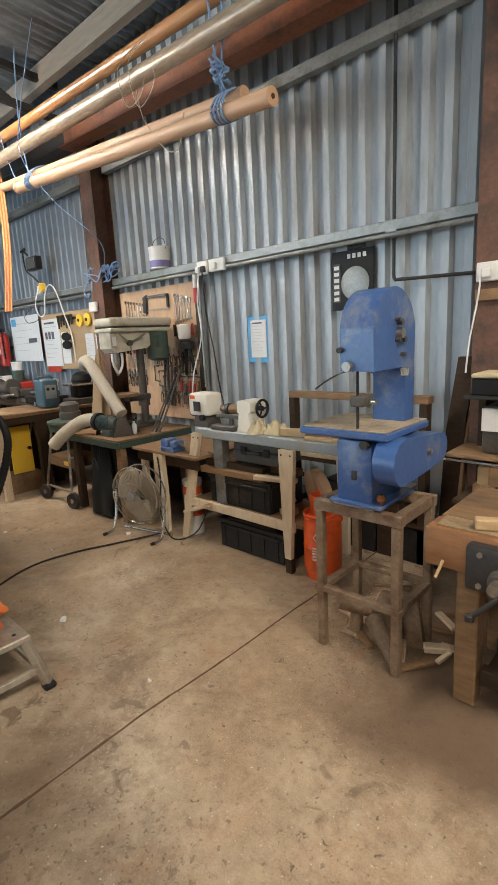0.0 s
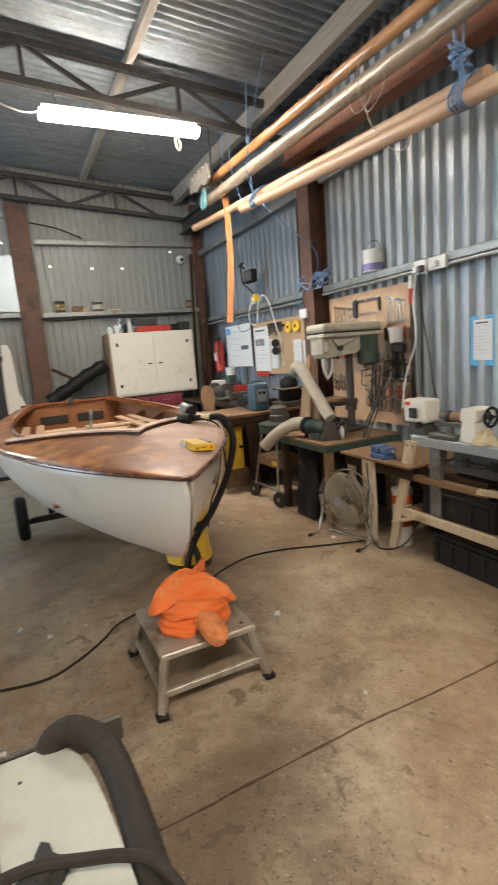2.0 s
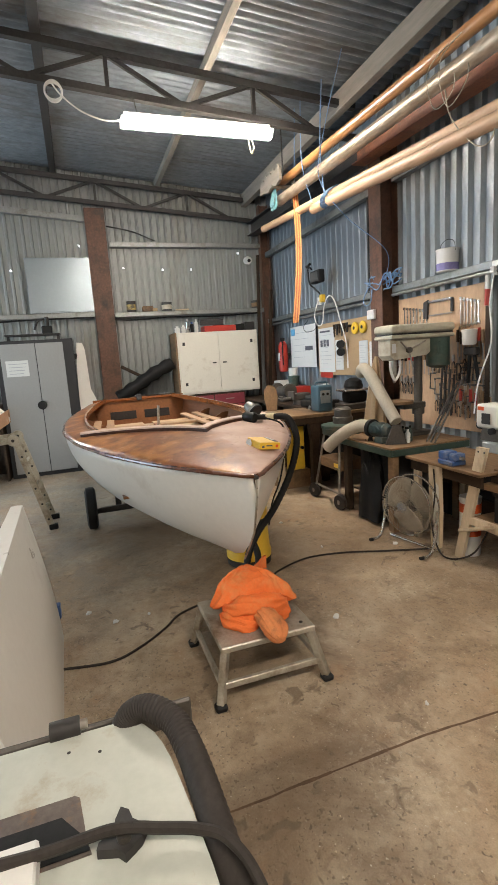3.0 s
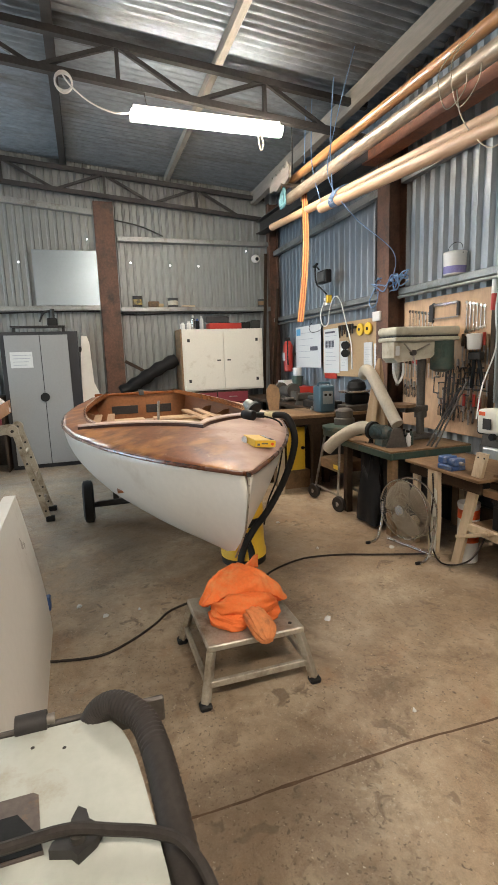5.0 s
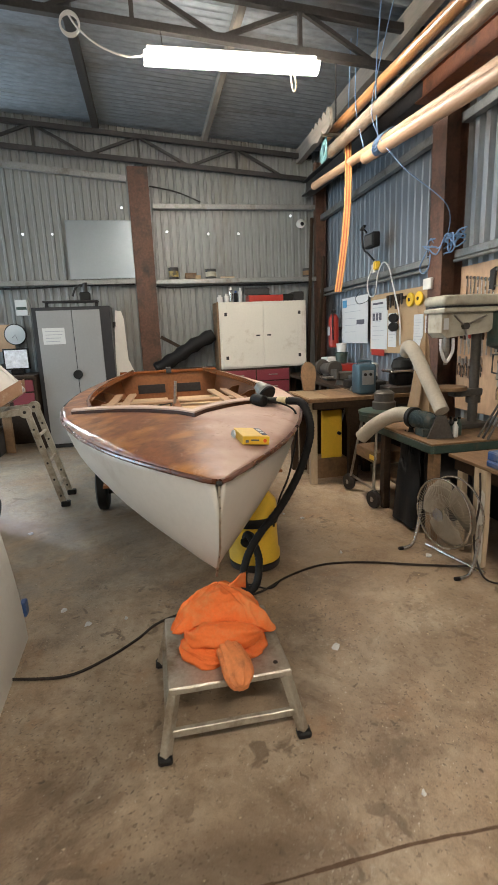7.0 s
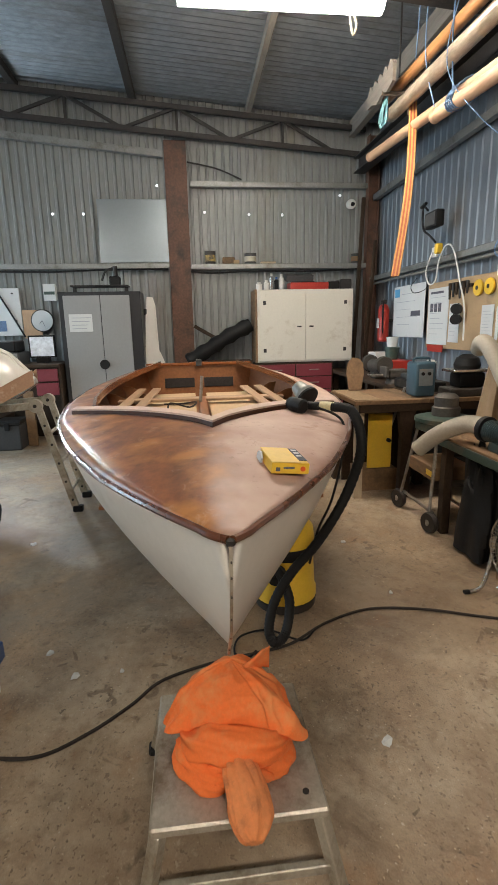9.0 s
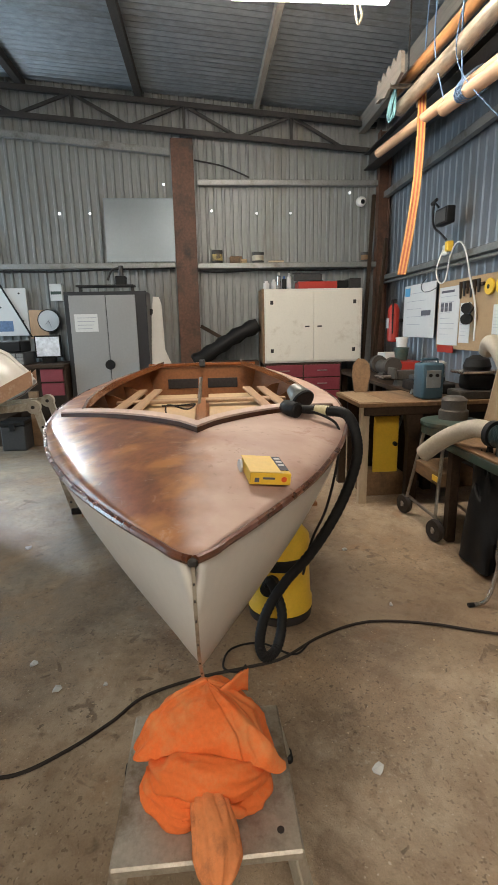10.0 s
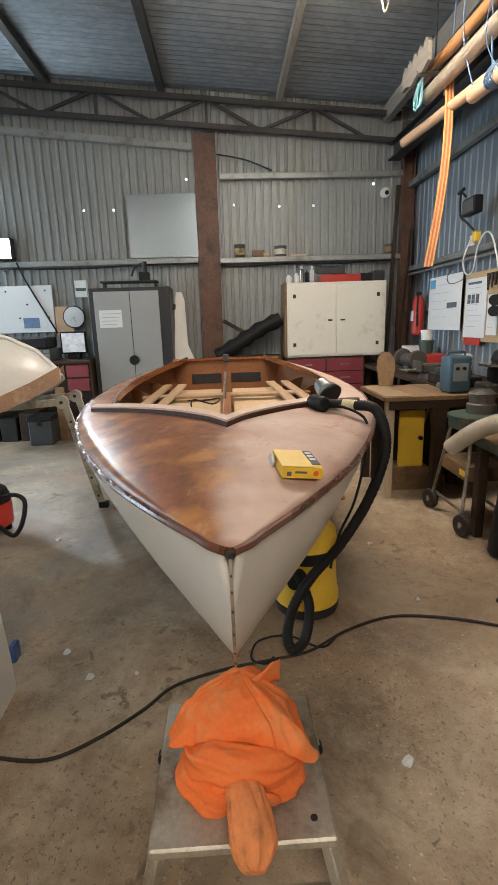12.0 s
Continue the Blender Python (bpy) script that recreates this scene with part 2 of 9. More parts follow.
M_LOCKERDARK = mat("charcoal_locker_enamel", (0.018, 0.019, 0.022), 0.45, 0.1, 0.15, 40, 2, 0.02)
M_CREAM = mat("cream_enamel", (0.50, 0.47, 0.37), 0.45, 0, 0.15, 40, 3, 0.05, (0.27, 0.21, 0.14), 0.45, 5)
M_BOARDWHITE = mat("scuffed_white_board", (0.68, 0.65, 0.57), 0.55, 0, 0.05, 40, 2, 0.04, (0.48, 0.42, 0.33), 0.25, 3)
M_GREEN = mat("dark_green_enamel", (0.045, 0.075, 0.06), 0.45, 0.1, 0.25, 50, 4, 0.08, (0.12, 0.10, 0.07), 0.35, 5)
M_PALEGREEN = mat("pale_green_machine_enamel", (0.46, 0.475, 0.42), 0.4, 0.05, 0.08, 40, 2.5, 0.04, (0.28, 0.20, 0.12), 0.25, 5)
M_TEAL = mat("teal_blue_plastic", (0.045, 0.095, 0.13), 0.45, 0, 0.15, 50, 4, 0.05)
M_GUARD = mat("dusty_cast_iron", (0.10, 0.09, 0.078), 0.55, 0.5, 0.3, 60, 5, 0.15)
M_HOSE = mat("beige_ribbed_hose", (0.42, 0.37, 0.29), 0.7, 0, 0.15, 60, 5, 0.1)
M_BLUEROPE = mat("blue_rope", (0.16, 0.26, 0.42), 0.85, 0, 0.3, 150, 10, 0.3)
M_STRING = mat("pale_string", (0.45, 0.40, 0.30), 0.85, 0, 0.2, 150, 10, 0.2)
M_PAPER = mat("white_paper", (0.62, 0.63, 0.62), 0.8, 0, 0.04, 40, 3, 0.03)
M_INK = mat("printed_ink", (0.10, 0.10, 0.12), 0.8, 0, 0.1, 40, 3, 0)
M_BLUETAPE = mat("light_blue_tape", (0.10, 0.36, 0.62), 0.6, 0, 0.12, 60, 5, 0.05)
M_STRAPORANGE = mat("orange_webbing", (0.52, 0.25, 0.075), 0.8, 0, 0.15, 200, 8, 0.2)
M_STRAPRED = mat("rust_webbing_stripe", (0.30, 0.07, 0.03), 0.8, 0, 0.15, 200, 8, 0.2)
M_SACK = mat("brown_filter_cloth", (0.34, 0.23, 0.13), 0.9, 0, 0.2, 120, 5, 0.3)
M_TUBE = mat("lit_diffuser", (0.9, 0.9, 0.9), 0.5, 0, 0, bump=0, emission=TUBE, strength=LAMP_POWER)
M_TUBEFAR = mat("lit_diffuser_older_tube", (0.9, 0.9, 0.9), 0.5, 0, 0, bump=0, emission=TUBE, strength=FAR_LAMP_POWER)
M_PLASTICWHITE = mat("white_plastic", (0.68, 0.67, 0.64), 0.4, 0, 0.06, 40, 3, 0.02)
M_GREYPLASTIC = mat("grey_plastic", (0.06, 0.06, 0.06), 0.5, 0, 0.2, 40, 3, 0.05)
M_GRASS = mat("outdoor_yard", (0.20, 0.19, 0.17), 0.9, 0, 0.3, 8, 0.6, 0.2)


# ---- mesh helpers ----
def B():
    return bmesh.new()


def box(bm, x0, x1, y0, y1, z0, z1, r=0.0, m=None, seg=1):
    made = bmesh.ops.create_cube(bm, size=1, matrix=Matrix.LocRotScale(((x0 + x1) / 2, (y0 + y1) / 2, (z0 + z1) / 2), None, (abs(x1 - x0), abs(y1 - y0), abs(z1 - z0))))
    vs = made["verts"]
    if m is not None:
        bmesh.ops.transform(bm, matrix=m, verts=vs)
    if r:
        edges = list({e for v in vs for e in v.link_edges})
        bmesh.ops.bevel(bm, geom=edges, offset=r, segments=seg, affect="EDGES", profile=0.5)
    return bm


def rod(bm, p, q, r, r2=None, seg=14, caps=True):
    p, q = Vector(p), Vector(q)
    d = q - p
    m = Matrix.Translation((p + q) / 2) @ d.to_track_quat("Z", "Y").to_matrix().to_4x4()
    bmesh.ops.create_cone(bm, cap_ends=caps, segments=seg, radius1=r, radius2=r if r2 is None else r2, depth=d.length, matrix=m)
    return bm


def spline(pts, n=6):
    """Points of a smooth curve through pts."""
    pts = [Vector(p) for p in pts]
    if len(pts) < 3:
        return pts
    out = []
    for i in range(len(pts) - 1):
        a, b, c, d = pts[max(i - 1, 0)], pts[i], pts[i + 1], pts[min(i + 2, len(pts) - 1)]
        for k in range(n):
            t = k / n
            out.append(0.5 * (2 * b + (c - a) * t + (2 * a - 5 * b + 4 * c - d) * t * t + (3 * b - a - 3 * c + d) * t ** 3))
    return out + [pts[-1]]


def tube(bm, pts, r, seg=8, ribs=0.0):
    """A hose or cable swept along pts; ribs: how much every other ring swells."""
    pts = [Vector(p) for p in pts]
    rings, up = [], Vector((0, 0, 1))
    for i, p in enumerate(pts):
        d = (pts[min(i + 1, len(pts) - 1)] - pts[max(i - 1, 0)]).normalized()
        side = d.cross(up)
        if side.length < 0.05:
            side = d.cross(Vector((1, 0, 0)))
        side.normalize()
        other = side.cross(d)
        rr = (r[i] if isinstance(r, (list, tuple)) else r) * (1 + ribs * (i % 2))
        rings.append([bm.verts.new(p + rr * (math.cos(2 * math.pi * k / seg) * side + math.sin(2 * math.pi * k / seg) * other)) for k in range(seg)])
    for a, b in zip(rings, rings[1:]):
        for k in range(seg):
            bm.faces.new((a[k], a[(k + 1) % seg], b[(k + 1) % seg], b[k]))
    bm.faces.new(rings[0][::-1])
    bm.faces.new(rings[-1])
    return bm


def turned(bm, profile, m=None, seg=24):
    """A turned solid from (radius, height) pairs about z, placed by m."""
    m = m or Matrix()
    rings = [[bm.verts.new(m @ Vector((max(r, 1e-4) * math.cos(2 * math.pi * k / seg), max(r, 1e-4) * math.sin(2 * math.pi * k / seg), z))) for k in range(seg)] for r, z in profile]
    for a, b in zip(rings, rings[1:]):
        for k in range(seg):
            bm.faces.new((a[k], a[(k + 1) % seg], b[(k + 1) % seg], b[k]))
    bm.faces.new(rings[0][::-1])
    bm.faces.new(rings[-1])
    return bm


def prism(bm, outline, m, depth):
    """An outline in the plane of m's x and y, pushed depth along m's z."""
    a = [bm.verts.new(m @ Vector((x, y, 0))) for x, y in outline]
    b = [bm.verts.new(m @ Vector((x, y, depth))) for x, y in outline]
    n = len(a)
    bm.faces.new(a[::-1])
    bm.faces.new(b)
    for k in range(n):
        bm.faces.new((a[k], a[(k + 1) % n], b[(k + 1) % n], b[k]))
    return bm


def frame_m(origin, ex, ey):
    """A pose from an origin and two directions."""
    ex, ey = Vector(ex).normalized(), Vector(ey).normalized()
    ez = ex.cross(ey).normalized()
    return Matrix.Translation(origin) @ Matrix((ex, ey, ez)).transposed().to_4x4()




def beam(bm, p, q, w, h, r=0.0):
    """A squared bar from p to q, w across and h high."""
    p, q = Vector(p), Vector(q)
    d = (q - p).normalized()
    side = d.cross(Vector((0, 0, 1)))
    if side.length < 0.01:
        side = Vector((1, 0, 0))
    side.normalize()
    up = side.cross(d)
    m = Matrix.Translation((p + q) / 2) @ Matrix((d, side, up)).transposed().to_4x4()
    box(bm, -(q - p).length / 2, (q - p).length / 2, -w / 2, w / 2, -h / 2, h / 2, r, m)
    return bm


def to_mesh(name, bm, material, smooth=True):
    bmesh.ops.recalc_face_normals(bm, faces=bm.faces)
    me = bpy.data.meshes.new(name)
    bm.to_mesh(me)
    bm.free()
    for m in material if isinstance(material, (list, tuple)) else [material]:
        me.materials.append(m)
    if smooth:
        me.polygons.foreach_set("use_smooth", [True] * len(me.polygons))
        me.set_sharp_from_angle(angle=radians(34))
    return me


def part(name, bm, material, parent, label="", smooth=True):
    ob = new(name, to_mesh(name, bm, material, smooth))
    ob.parent = parent
    base = parent
    while base.parent:
        base = base.parent
    if base is parent:
        ob.matrix_parent_inverse = base.matrix_basis.inverted()
    return tagged(ob, label)


def thing(name, at, label, category, group=""):
    ob = new(name)
    ob.empty_display_size = 0.1
    ob.matrix_basis = Matrix.Translation(at)
    return tagged(ob, label, category, group)


def solo(name, bm, material, label, category, group="", kind="", smooth=True):
    return tagged(new(name, to_mesh(name, bm, material, smooth)), label, category, group, kind)


def structure(name, bm, material, label, smooth=False):
    return tagged(new(name, to_mesh(name, bm, material, smooth)), label, name.split("_")[0], "", "structure")


# ---- the large structure ----
SIDE_Y, FAR_X, BACK_X, OPEN_Y = 3.42, -8.42, 3.2, -5.6


def roof_z(y):
    return 4.44 - 0.083 * y


def corrugated(bm, start, end, pitch, depth, height, toward, flat=0.45, bottom=0.0):
    """A trapezoidal sheet wall from start to end (plan points), ribs standing towards the room."""
    a, b, t = Vector((*start, 0)), Vector((*end, 0)), Vector((*toward, 0))
    length, d = (b - a).length, (b - a).normalized()
    prof, s = [], 0.0
    while s < length:
        for f, h in ((0, 0), (flat, 0), (flat + 0.12, 1), (0.88, 1)):
            if s + f * pitch < length:
                prof.append((s + f * pitch, h * depth))
        s += pitch
    prof.append((length, 0))
    low, high = [], []
    for u, h in prof:
        p = a + d * u + t * h
        low.append(bm.verts.new((p.x, p.y, bottom)))
        high.append(bm.verts.new((p.x, p.y, height(p.y))))
    for i in range(len(low) - 1):
        bm.faces.new((low[i], low[i + 1], high[i + 1], high[i]))
    e0, e1 = a - t * 0.05, b - t * 0.05
    v = [bm.verts.new((p.x, p.y, z)) for p, z in ((e0, bottom), (e1, bottom), (e1, height(e1.y)), (e0, height(e0.y)))]
    bm.faces.new(v)
    return bm


bm = box(B(), FAR_X - 0.1, BACK_X + 0.1, OPEN_Y - 0.1, SIDE_Y + 0.1, -0.2, 0.0)
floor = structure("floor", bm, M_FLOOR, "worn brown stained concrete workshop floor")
bm = B()
for p, q in (((-1.49, OPEN_Y), (-1.47, SIDE_Y - 0.02)),):
    pts, y = [], p[1]
    while y < q[1]:
        pts.append((p[0] + 0.02 * noise.noise(Vector((y * 1.3, 0, 0))) + 0.006 * noise.noise(Vector((y * 9, 3, 0))), y, 0.001))
        y += 0.06
    for a, b in zip(pts, pts[1:]):
        w = 0.0055 + 0.0035 * noise.noise(Vector((a[1] * 7, 5, 1)))
        bm.faces.new([bm.verts.new(v) for v in ((a[0] - w, a[1], 0.002), (a[0] + w, a[1], 0.002), (b[0] + w, b[1], 0.002), (b[0] - w, b[1], 0.002))])
structure("floor_joint", bm, M_JOINT, "dark uneven joint between two concrete floor slabs")

# corner bay, darker in colour to stand for the weak light there
structure("wall_side_far", corrugated(B(), (FAR_X, SIDE_Y), (-4.80, SIDE_Y), 0.14, 0.010, lambda y: roof_z(y) + 0.06, (0, -1), 0.40), M_CORNERWALL, "slate blue shallow ribbed steel sheet wall, darkened for the dim corner")
structure("wall_side", corrugated(B(), (-4.80, SIDE_Y), (BACK_X, SIDE_Y), 0.140, 0.044, lambda y: roof_z(y) + 0.06, (0, -1), 0.40), M_STEELWALL, "blue grey trapezoidal steel sheet wall with streaks")
structure("wall_far", corrugated(B(), (FAR_X, OPEN_Y), (FAR_X, SIDE_Y), 0.112, 0.022, lambda y: roof_z(y) + 0.06, (1, 0), 0.55), M_GREYWALL, "dusty grey ribbed steel sheet wall")
structure("wall_back", corrugated(B(), (BACK_X, SIDE_Y), (BACK_X, OPEN_Y), 0.176, 0.03, roof_z, (-1, 0)), M_GREYWALL, "grey ribbed steel sheet wall behind the camera")
structure("wall_open_left", corrugated(B(), (FAR_X, OPEN_Y), (-8.0, OPEN_Y), 0.176, 0.03, roof_z, (0, 1)), M_GREYWALL, "grey ribbed steel sheet wall beside the big door")
structure("wall_open_right", corrugated(B(), (-4.6, OPEN_Y), (BACK_X, OPEN_Y), 0.176, 0.03, roof_z, (0, 1)), M_GREYWALL, "grey ribbed steel sheet wall beside the big door")
structure("wall_open_head", corrugated(B(), (-8.0, OPEN_Y), (-4.6, OPEN_Y), 0.176, 0.03, roof_z, (0, 1), bottom=3.2), M_GREYWALL, "grey ribbed steel sheet wall above the big door")
structure("ground", box(B(), -60, 60, -90, OPEN_Y - 0.12, -0.25, -0.05), M_GRASS, "pale hard yard outside the open door")


def roof_sheets():
    bm = B()
    n = int((BACK_X - FAR_X) / 0.0125)
    rows = []
    for i in range(n + 1):
        x = FAR_X + (BACK_X - FAR_X) * i / n
        h = 0.016 * math.cos(2 * math.pi * x / 0.10)
        rows.append([bm.verts.new((x, y, roof_z(y) + h + 0.02)) for y in (OPEN_Y - 0.05, -1.5, SIDE_Y + 0.05)])
    top = [[bm.verts.new((x, y, roof_z(y) + 0.08)) for y in (OPEN_Y - 0.05, SIDE_Y + 0.05)] for x in (FAR_X, BACK_X)]
    for a, b in zip(rows, rows[1:]):
        for k in range(2):
            f = bm.faces.new((a[k], a[k + 1], b[k + 1], b[k]))
    bm.faces.new((top[0][0], top[0][1], top[1][1], top[1][0]))
    return bm


structure("ceiling", roof_sheets(), M_ROOF, "corrugated galvanised steel roof sheeting, grey and dull", True)


def truss(x, label):
    t = thing("roof_truss", (x, 0, roof_z(0) - 0.3), label, "roof truss", "roof trusses")
    y0, y1 = -5.5, 3.15
    top = lambda y: roof_z(y) - 0.13
    bot = lambda y: roof_z(y) - 0.44
    part("top_chord", beam(B(), (x, y0, top(y0)), (x, y1, top(y1)), 0.06, 0.06), M_DARKSTEEL, t)
    part("bottom_chord", beam(B(), (x, y0, bot(y0)), (x, y1, bot(y1)), 0.06, 0.06), M_DARKSTEEL, t)
    y = 2.01
    while y - 0.7 > y0:
        part("web_bar", beam(B(), (x, y + 0.70, bot(y + 0.70)), (x, y, top(y)), 0.035, 0.035), M_DARKSTEEL, t)
        part("web_bar", beam(B(), (x, y, top(y)), (x, y - 0.70, bot(y - 0.70)), 0.035, 0.035), M_DARKSTEEL, t)
        part("web_post", beam(B(), (x, y, bot(y)), (x, y, top(y)), 0.035, 0.035), M_DARKSTEEL, t)
        y -= 1.40
    return t


truss(-8.27, "dark steel lattice truss against the end wall")
truss(-5.1, "dark steel lattice truss carrying a strip lamp")
truss(-1.93, "dark steel lattice truss overhead")
truss(1.24, "dark steel lattice truss overhead")
for y, w in ((3.0, 0.09), (1.55, 0.07), (0.05, 0.09), (-1.4, 0.09), (-2.85, 0.09), (-4.3, 0.09)):
    z = roof_z(y) - 0.05
    structure("trim_purlin", box(B(), FAR_X + 0.03, BACK_X - 0.02, y - w / 2, y + w / 2, z - (0.15 if y > 2 else 0.05), z + 0.045, 0.004), M_TIMBER if y > 1 else M_DARKSTEEL, "long roof purlin under the sheeting")


def post(x0, x1, y0, y1, z1, name, label):
    bm = B()
    if x1 - x0 < y1 - y0 or name == "post_side":
        box(bm, x0, x1, y0, y0 + 0.012, 0, z1)
        box(bm, x0, x1, y1 - 0.012, y1, 0, z1)
        box(bm, (x0 + x1) / 2 - 0.006, (x0 + x1) / 2 + 0.006, y0 + 0.012, y1 - 0.012, 0, z1)
    else:
        box(bm, x0, x1, y0, y1, 0, z1)
    return structure(name, bm, M_RUSTPOST, label)


post(-4.90, -4.68, 3.17, 3.38, 3.52, "post_side", "red oxide painted steel column")
post(-0.95, -0.73, 3.17, 3.38, 3.52, "post_side", "red oxide painted steel column")
post(-8.38, -8.26, 3.22, 3.38, 4.0, "post_corner", "dark red oxide corner column")
structure("post_far", box(B(), -8.39, -8.27, 0.42, 0.71, 0, 3.88, 0.004), M_RUSTPOST, "rusty red oxide flat steel column on the end wall")
def eaves_beam(xa, xb, material, label):
    """An I-shaped beam along the eaves, falling towards the camera's end."""
    bm = B()
    z = lambda x: 3.615 - 0.0306 * (x + 8.3)
    for dz, w, h in ((0.0, 0.018, 0.17), (-0.095, 0.16, 0.015), (0.095, 0.16, 0.015)):
        beam(bm, (xa, 3.09, z(xa) + dz), (xb, 3.09, z(xb) + dz), w, h)
    structure("beam_eaves", bm, material, label)


eaves_beam(-8.3, -4.95, M_DARKSTEEL, "dark steel eaves beam in the corner bay")
eaves_beam(-4.948, BACK_X - 0.05, M_OXIDE, "red oxide painted steel eaves beam")
# wall rails
for a, b, z, lab in ((-8.3, -4.9, 2.10, ""), (-4.68, -0.95, 2.10, ""), (-0.73, BACK_X - 0.05, 2.10, "")):
    bm = box(B(), a, b, 3.29, 3.37, z - 0.02, z + 0.045, 0.004)
    structure("rail_side", bm, M_GREYSTEEL, "dusty galvanised wall rail")
for a, b in ((-8.3, -4.9), (-4.68, BACK_X - 0.05)):
    structure("rail_side_upper", box(B(), a, b, 3.30, 3.37, 3.17, 3.25, 0.004), M_GREYSTEEL, "dull galvanised upper wall rail")
structure("rail_far", box(B(), -8.38, -8.30, 0.75, 3.22, 3.33, 3.40, 0.004), M_GREYSTEEL, "dull galvanised upper rail on the end wall")
structure("rail_far", beam(B(), (-8.34, 0.40, 3.73), (-8.34, -5.5, 4.30), 0.07, 0.08), M_GREYSTEEL, "dull galvanised sloping rail on the end wall")
structure("rail_far", box(B(), -8.38, -8.27, 0.72, 3.22, 2.27, 2.34, 0.004), M_GREYSTEEL, "dusty ledge rail on the end wall")
structure("rail_far", box(B(), -8.38, -8.30, -5.5, 0.41, 2.29, 2.36, 0.004), M_GREYSTEEL, "dusty ledge rail on the end wall")


# ---- strip lamps ----
def strip_lamp(x, y0, y1, z, truss_x, label):
    t = thing("strip_lamp", (x, (y0 + y1) / 2, z), label, "lamp", "strip lamps")
    part("housing", box(B(), x - 0.060, x + 0.060, y0 + 0.02, y1 - 0.02, z + 0.055, z + 0.10, 0.006), M_PLASTICWHITE, t)
    bm = B()
    prof = [(math.cos(a) * 0.078, -abs(math.sin(a)) * 0.068) for a in [math.pi * k / 10 for k in range(11)]]
    prism(bm, [(p, q + 0.054) for p, q in prof], frame_m((x, y1, z), (1, 0, 0), (0, 0, 1)), y1 - y0)
    part("diffuser", bm, M_TUBEFAR if x < -3 else M_TUBE, t, "glowing white diffuser")
    for y in (y0 + 0.15, y1 - 0.15):
        part("hanger", rod(B(), (x, y, z + 0.1), (truss_x, y, roof_z(y) - 0.44), 0.004, seg=6), M_DARKSTEEL, t)
    return t


strip_lamp(-4.93, 0.68, 2.10, 3.60, -5.1, "lit white fluorescent strip lamp hanging from a truss")
strip_lamp(1.05, 0.5, 1.9, 3.55, 1.24, "lit white fluorescent strip lamp hanging from a truss")
strip_lamp(1.05, -3.6, -2.2, 3.75, 1.24, "lit white fluorescent strip lamp hanging from a truss")


# ---- spars slung along the wall ----
def spar(p, q, r, material, label, name="spar", taper=1.0):
    p, q = Vector(p), Vector(q)
    t = thing(name, (p + q) / 2, label, "spar", "spars slung under the roof")
    n = 12
    pts = [p.lerp(q, k / n) - Vector((0, 0, 0.004 * math.sin(math.pi * k / n))) for k in range(n + 1)]
    part("shaft", tube(B(), pts, [r * (1 - (1 - taper) * (k / n) ** 2) for k in range(n + 1)], 16), material, t)
    d = (q - p).normalized()
    for e, k, sgn in ((p, 1.0, 1), (q, taper, -1)):
        part("end_ferrule", rod(B(), e - d * 0.004 * sgn, e + d * 0.05 * sgn, r * k * 1.03, seg=18), M_SPAR if material is M_SPAR else M_BARESTEEL, t)
    return t


s = spar((-1.86, 2.58, 2.745), (-5.02, 2.58, 2.99), 0.048, M_SPAR, "bare pale wooden spar with a capped round end")
part("end_cap", rod(B(), (-1.872, 2.58, 2.746), (-1.848, 2.58, 2.744), 0.049, seg=18), M_SPAR, s)
part("end_hole", rod(B(), (-1.850, 2.58, 2.744), (-1.844, 2.58, 2.7435), 0.014, seg=12), M_DARKWOOD, s)
spar((-2.15, 2.69, 2.885), (-6.55, 2.62, 3.18), 0.043, M_SPAR, "long bare pale wooden spar")
spar((0.9, 2.66, 3.34), (-6.1, 2.60, 3.53), 0.046, M_VARNISH, "orange varnished wooden mast")
spar((1.2, 2.58, 3.12), (-5.9, 2.58, 3.33), 0.058, M_SILVER, "weathered silver painted mast with worn varnish")


# ---- the dinghy ----
CY = 0.735
STATIONS = [  # x, half beam at the sheer, sheer height, keel height, chine half beam, chine height
    (-2.05, 0.018, 1.000, 0.90, 0.012, 0.93),
    (-2.12, 0.066, 1.001, 0.72, 0.028, 0.86),
    (-2.30, 0.205, 1.003, 0.52, 0.10, 0.76),
    (-2.60, 0.395, 1.006, 0.47, 0.23, 0.69),
    (-3.00, 0.575, 1.010, 0.44, 0.38, 0.63),
    (-3.50, 0.735, 1.016, 0.42, 0.53, 0.58),
    (-4.10, 0.830, 1.024, 0.41, 0.64, 0.55),
    (-4.80, 0.830, 1.035, 0.42, 0.65, 0.55),
    (-5.50, 0.740, 1.050, 0.45, 0.58, 0.58),
    (-6.30, 0.560, 1.075, 0.52, 0.44, 0.64),
]


def at_x(x):
    for a, b in zip(STATIONS, STATIONS[1:]):
        if b[0] <= x <= a[0]:
            f = (a[0] - x) / (a[0] - b[0])
            return [u + (v - u) * f for u, v in zip(a, b)][1:]
    return list(STATIONS[-1][1:])


def smooth_at(x):
    """Half beam, sheer, keel, chine half beam and height, eased over the stations."""
    vals = [at_x(max(-6.30, min(-2.05, x + d))) for d in (-0.12, -0.06, 0, 0.06, 0.12)]
    w = 1.0 if x > -2.3 else 0.0
    avg = [sum(v[k] for v in vals) / 5 for k in range(5)]
    return [a * (1 - w) + b * w for a, b in zip(avg, at_x(x))]


